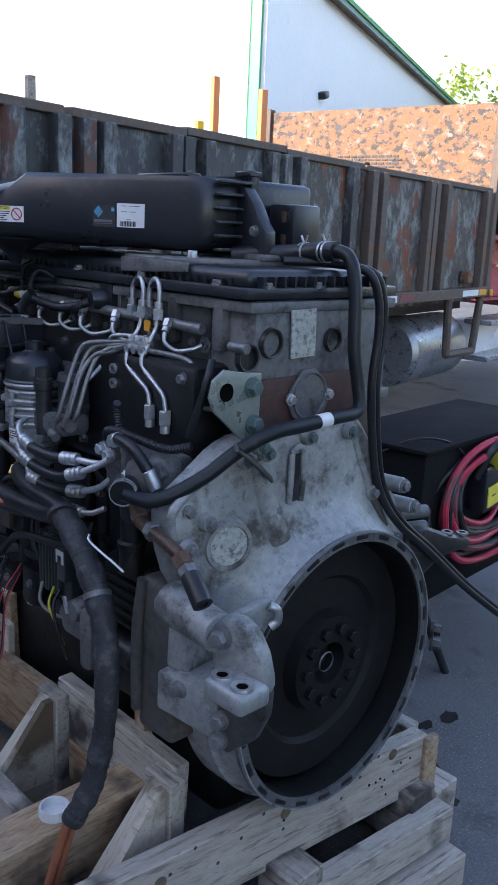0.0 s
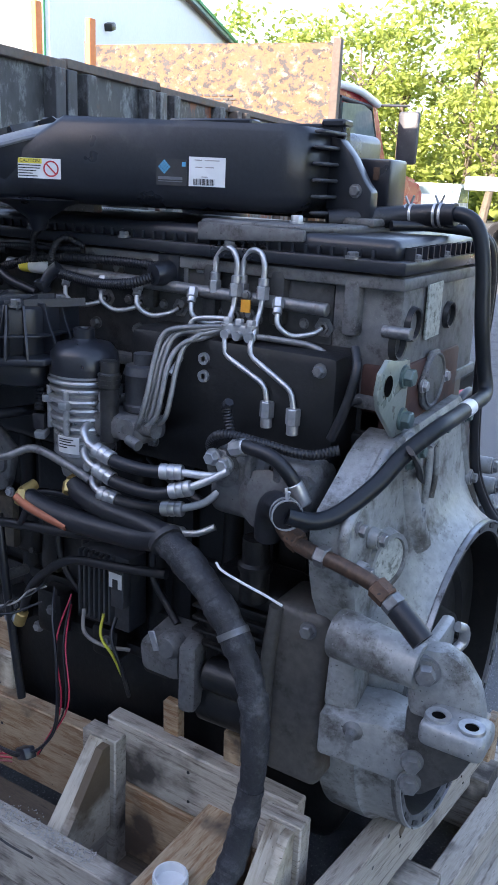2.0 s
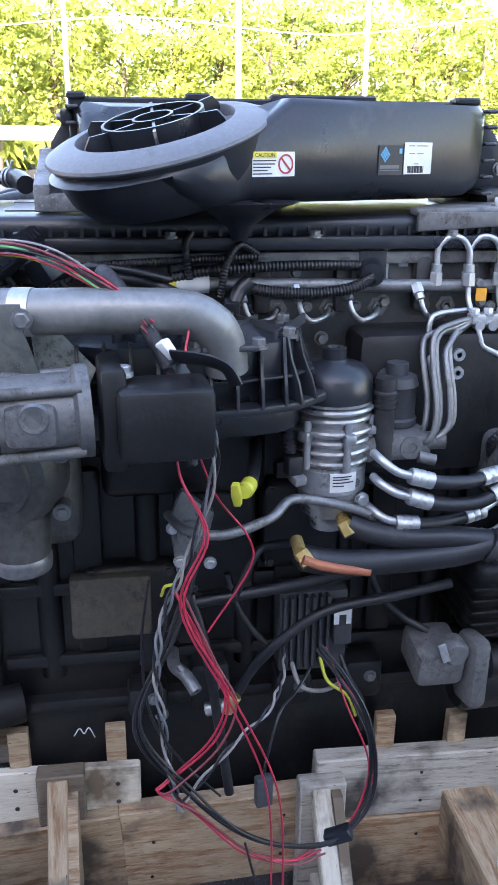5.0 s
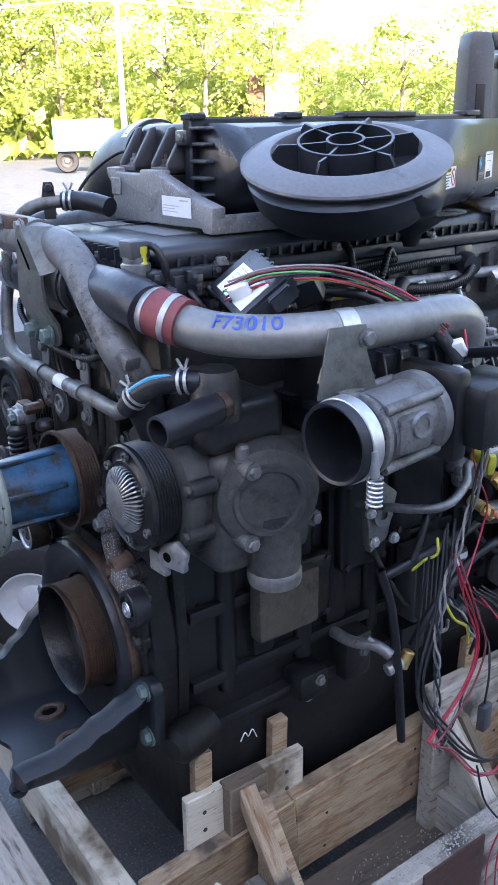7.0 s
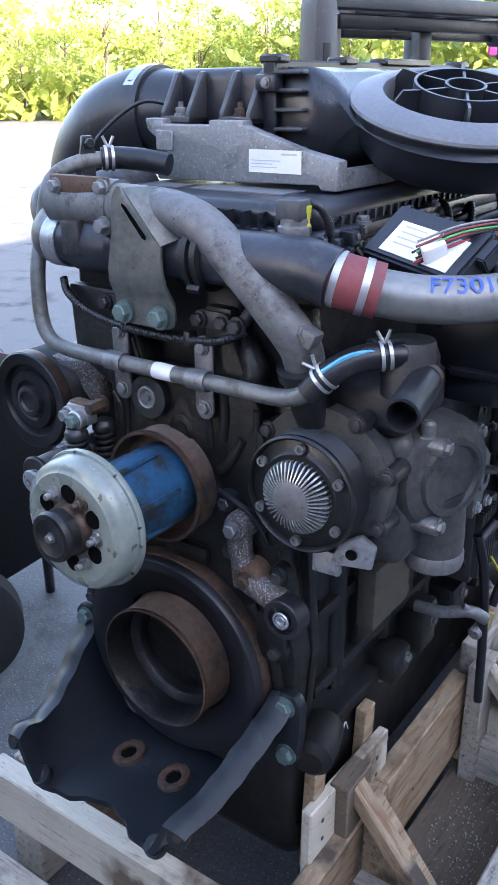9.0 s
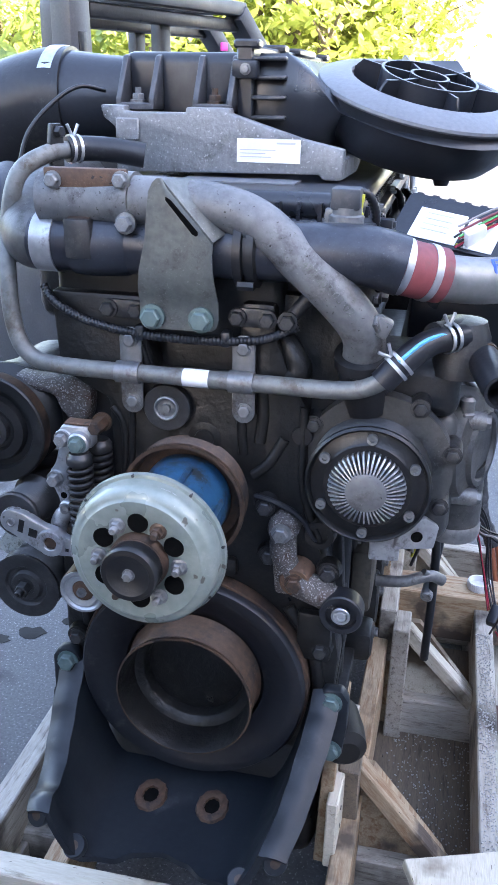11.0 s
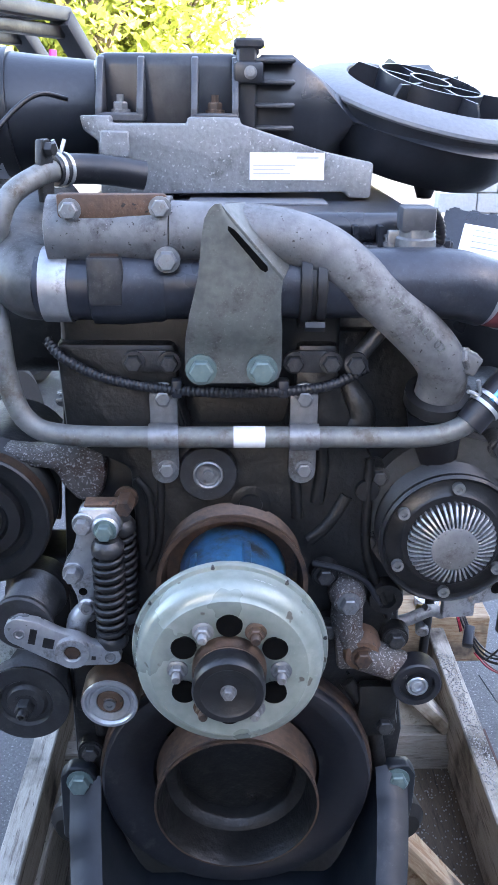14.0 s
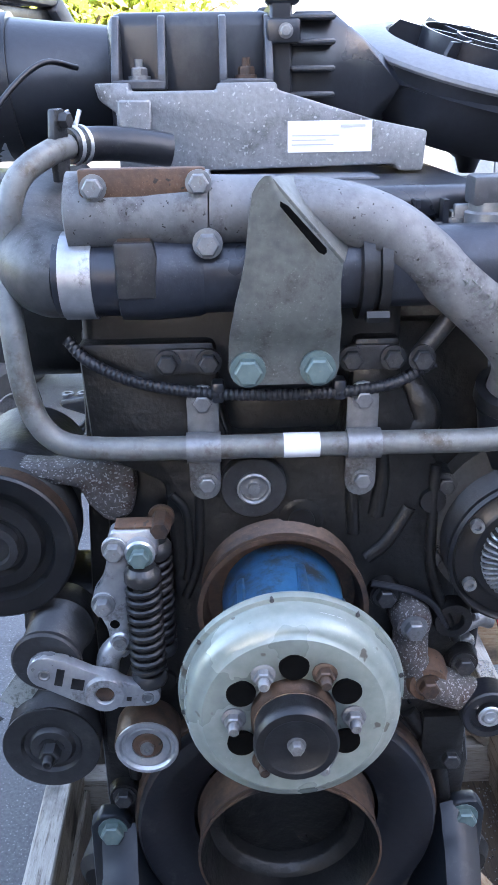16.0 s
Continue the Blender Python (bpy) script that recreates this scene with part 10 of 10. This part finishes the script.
# oil drips on the asphalt
for k, (x, y, r) in enumerate(((-0.70, 1.07, 0.035), (-0.80, 0.98, 0.045), (-0.88, 0.93, 0.03), (-0.62, 1.20, 0.02), (-0.55, 1.5, 0.05), (-0.98, 0.95, 0.04))):
    rs = random.Random(k)
    n = 14
    bm = bmesh.new()
    slab(bm, [(math.cos(2 * math.pi * i / n) * r * rs.uniform(0.7, 1.25), math.sin(2 * math.pi * i / n) * r * rs.uniform(0.5, 0.9)) for i in range(n)], (x, y, 0.0005), (1, 0, 0), (0, 1, 0), 0.0012)
    spill = part("oil_spot", bm, OILY_IRON, None)
    tagged(spill, "dark oil spot soaked into the asphalt", "oil spot", "oil spots")

# ---- rear far side: second mount with ribs ----
bm = bmesh.new()
slab(bm, [(0.0, 0.03), (0.06, 0.03), (0.12, 0.005), (0.19, -0.01), (0.19, -0.03), (0.10, -0.05), (0.04, -0.10), (0.0, -0.12)], (-0.28, 1.16, 0.835), (-0.95, 0.30, 0), (0, 0, 1), 0.05, 0.012)
far_mount = part("rear_mount", bm, IRON, engine, "dark cast mounting arm on the far side")
for z, y in ((0.895, 1.17), (0.858, 1.17)):
    part("mount_lug", one(rod, (-0.27, y, z), (-0.36, y + 0.02, z - 0.005), 0.015, seg=14, bevel=0.003), ALLOY_DULL, far_mount)
for a, b in (((-0.40, 1.225, 0.838), 0.014), ((-0.44, 1.24, 0.832), 0.014)):
    part("mount_bore", one(lathe, a, UP, [(b * 0.55, 0.004), (b, 0.004), (b * 1.05, 0.0), (0, 0.0)], 20), STEEL_DULL, far_mount)
for z in (0.643, 0.608):
    part("mount_bolt", one(bolt, (-0.31, 1.27, z), (-0.4, 0.9, 0), 0.014, 0.018), IRON, far_mount)
for x, z in ((-0.20, 0.985), (-0.245, 0.93)):
    part("housing_lug", one(rod, (x, 1.16, z), (x - 0.01, 1.225, z), 0.017, seg=14, bevel=0.003), ALLOY, housing_back)
    part("lug_bolt", one(bolt, (x - 0.01, 1.226, z), REAR, 0.012), BOLT_GREY, housing_back)
part("pipe_stay", one(tube, [(0.285, 1.228, 1.140), (0.24, 1.226, 1.108), (0.184, 1.214, 1.066)], 0.010, 8, 3, 0, 0.4), BLUE_BLACK, engine, "black steel pipe stay")

# spray can beside the cart
can_ = thing("spray_can", (-1.70, 0.09, 0.45), "white spray can standing on a red case", "spray can")
part("can_body", one(lathe, (-1.70, 0.09, 0), UP, [(0, 0.452), (0.031, 0.452), (0.033, 0.457), (0.033, 0.60), (0.024, 0.618), (0.016, 0.622), (0, 0.622)], 24), WHITE_LABEL, can_)
part("can_cap", one(lathe, (-1.70, 0.09, 0), UP, [(0.0, 0.648), (0.009, 0.648), (0.012, 0.640), (0.013, 0.620)], 16), BLUE_LABEL, can_)

# raised webs and ledges of the front casting
for lo, hi in (((-0.205, 0.034, 0.82), (-0.165, 0.05, 0.90)), ((0.15, 0.032, 0.78), (0.20, 0.05, 0.86)), ((-0.02, 0.034, 0.90), (0.06, 0.05, 0.93))):
    part("cover_web", one(span, lo, hi, 0.006, 2), IRON_BROWN, front_cover)
for x, z, r in ((0.175, 0.985, 0.020), (-0.165, 0.86, 0.016)):
    part("cover_boss", one(lathe, (x, 0.046, z), FRONT, [(0, 0.004), (r * 0.55, 0.004), (r * 0.6, 0.012), (r, 0.012), (r * 1.15, -0.004)], 22), IRON_BROWN, front_cover)
part("cover_pipe", one(tube, [(0.085, 0.035, 1.035), (0.12, 0.028, 1.03), (0.15, 0.032, 1.01), (0.17, 0.04, 0.97)], 0.004, 8, 5), RUBBER, engine)

# flange bead round the flywheel housing and cast ribs on its flank
bead = [(x, z) for x, z in outline[17:21]]
part("flange_bead", one(tube, [(x - 0.002, HUB.y - 0.085, z) for x, z in bead], 0.009, 10, 4), ALLOY, housing_back)
for x, z in ((0.377, 0.955), (0.372, 1.030)):
    part("edge_bolt", one(bolt, (x - 0.02, HUB.y - 0.075, z), REAR, 0.010, 0.011), BOLT_GREY, housing_back)

# tape edges along the hanging loom
tape = smooth_path(loom_path, 6)
for k in range(4, len(tape) - 3, 3):
    d = (tape[k + 1] - tape[k]).normalized()
    part("tape_edge", one(tube, [tape[k] - d * 0.004, tape[k] + d * 0.006], 0.0250 - 0.0042 * min(1, 1.4 * k / len(tape)), 16, 1), RUBBER_DUSTY, loom)

# flange and rubber below the coolant elbow
part("elbow_ring", one(lathe, (0.2165, 0.0500, 1.234), (0.05, 0.35, -0.93), [(0.027, -0.012), (0.036, -0.010), (0.037, 0.004), (0.034, 0.007), (0.027, 0.007)], 32), BLACK_IRON, engine)
part("elbow_hose", one(tube, [(0.213, 0.053, 1.224), (0.218, 0.058, 1.200), (0.224, 0.07, 1.165)], 0.029, 20, 4), RUBBER, engine, "black hose below the elbow")
part("elbow_hex", one(rod, (0.222, 0.025, 1.285), (0.238, 0.016, 1.290), 0.012, seg=6, bevel=0.002), ALLOY_DULL, engine)

# plugs and relays clustered under the cover's front corner
rp = random.Random(17)
for k in range(9):
    x, y, z = 0.205 + 0.018 * (k % 2), 0.085 + 0.017 * k, 1.385 - 0.022 * (k % 3)
    plug_ = part("harness_connector", one(box, (x, y, z), (0.026, 0.015, 0.018), (rp.uniform(-8, 8), 0, rp.uniform(-15, 15)), 0.002), (PLASTIC, PLASTIC_GREY, PLASTIC)[k % 3], engine)
    part("connector_lock", one(box, (x + 0.014, y, z + 0.002), (0.004, 0.008, 0.008), None, 0.001, 1), PLASTIC_GREY, plug_)
for k in range(5):
    y = 0.10 + 0.035 * k
    part("loom_branch", one(corrugated, [(0.215, y, 1.365), (0.232, y + 0.01, 1.345), (0.236, y + 0.03, 1.318), (0.22, y + 0.05, 1.300)], 0.0055, 0.005), RUBBER, engine)
part("valley_loom", one(corrugated, [(0.205, 0.12, 1.335), (0.218, 0.22, 1.322), (0.224, 0.34, 1.318), (0.222, 0.46, 1.345), (0.215, 0.62, 1.352), (0.212, 0.72, 1.350)], 0.0085, 0.006), RUBBER, engine)

# nails and nail holes in the crate's boards
rn = random.Random(12)
end_a, end_b = Vector((-0.345, 1.245, 0)), Vector((0.66, 1.150, 0))
end_way = (end_b - end_a).normalized()
end_out = Vector((-end_way.y, end_way.x, 0))
for k in range(10):
    s_ = rn.choice((0.09, 0.16, 0.23)) + rn.uniform(-0.035, 0.035) if k < 8 else rn.uniform(0.4, 0.95)
    p = end_a + end_way * s_ + end_out * 0.0222
    part("nail_hole", one(lathe, (p.x, p.y, rn.uniform(0.255, 0.335)), end_out, [(0, 0.0012), (0.0028, 0.0012), (0.0034, 0)], 8), HOLE_SHADE, crate)
for y, z in ((0.68, 0.44), (0.685, 0.37), (0.86, 0.425), (0.862, 0.36), (1.05, 0.42), (1.045, 0.35), (0.60, 0.36), (0.595, 0.27), (0.36, 0.33), (0.355, 0.25), (0.86, 0.28), (1.05, 0.26)):
    part("nail", one(lathe, (0.2835, y, z), SIDE, [(0, 0.001), (0.003, 0.001), (0.0036, 0)], 8), BLACK_IRON, crate)
written_on_pipe("cast_number", "472 203 03 02", 0.0135, smooth_path([(-0.07, 0.035, 1.415), (0.025, 0.032, 1.413), (0.083, 0.028, 1.397), (0.132, 0.024, 1.360), (0.178, 0.022, 1.320), (0.207, 0.026, 1.288), (0.217, 0.038, 1.262)], 6), 0.268, 0.0262, (0.1, -1, 0.25), BRACKET, elbow)
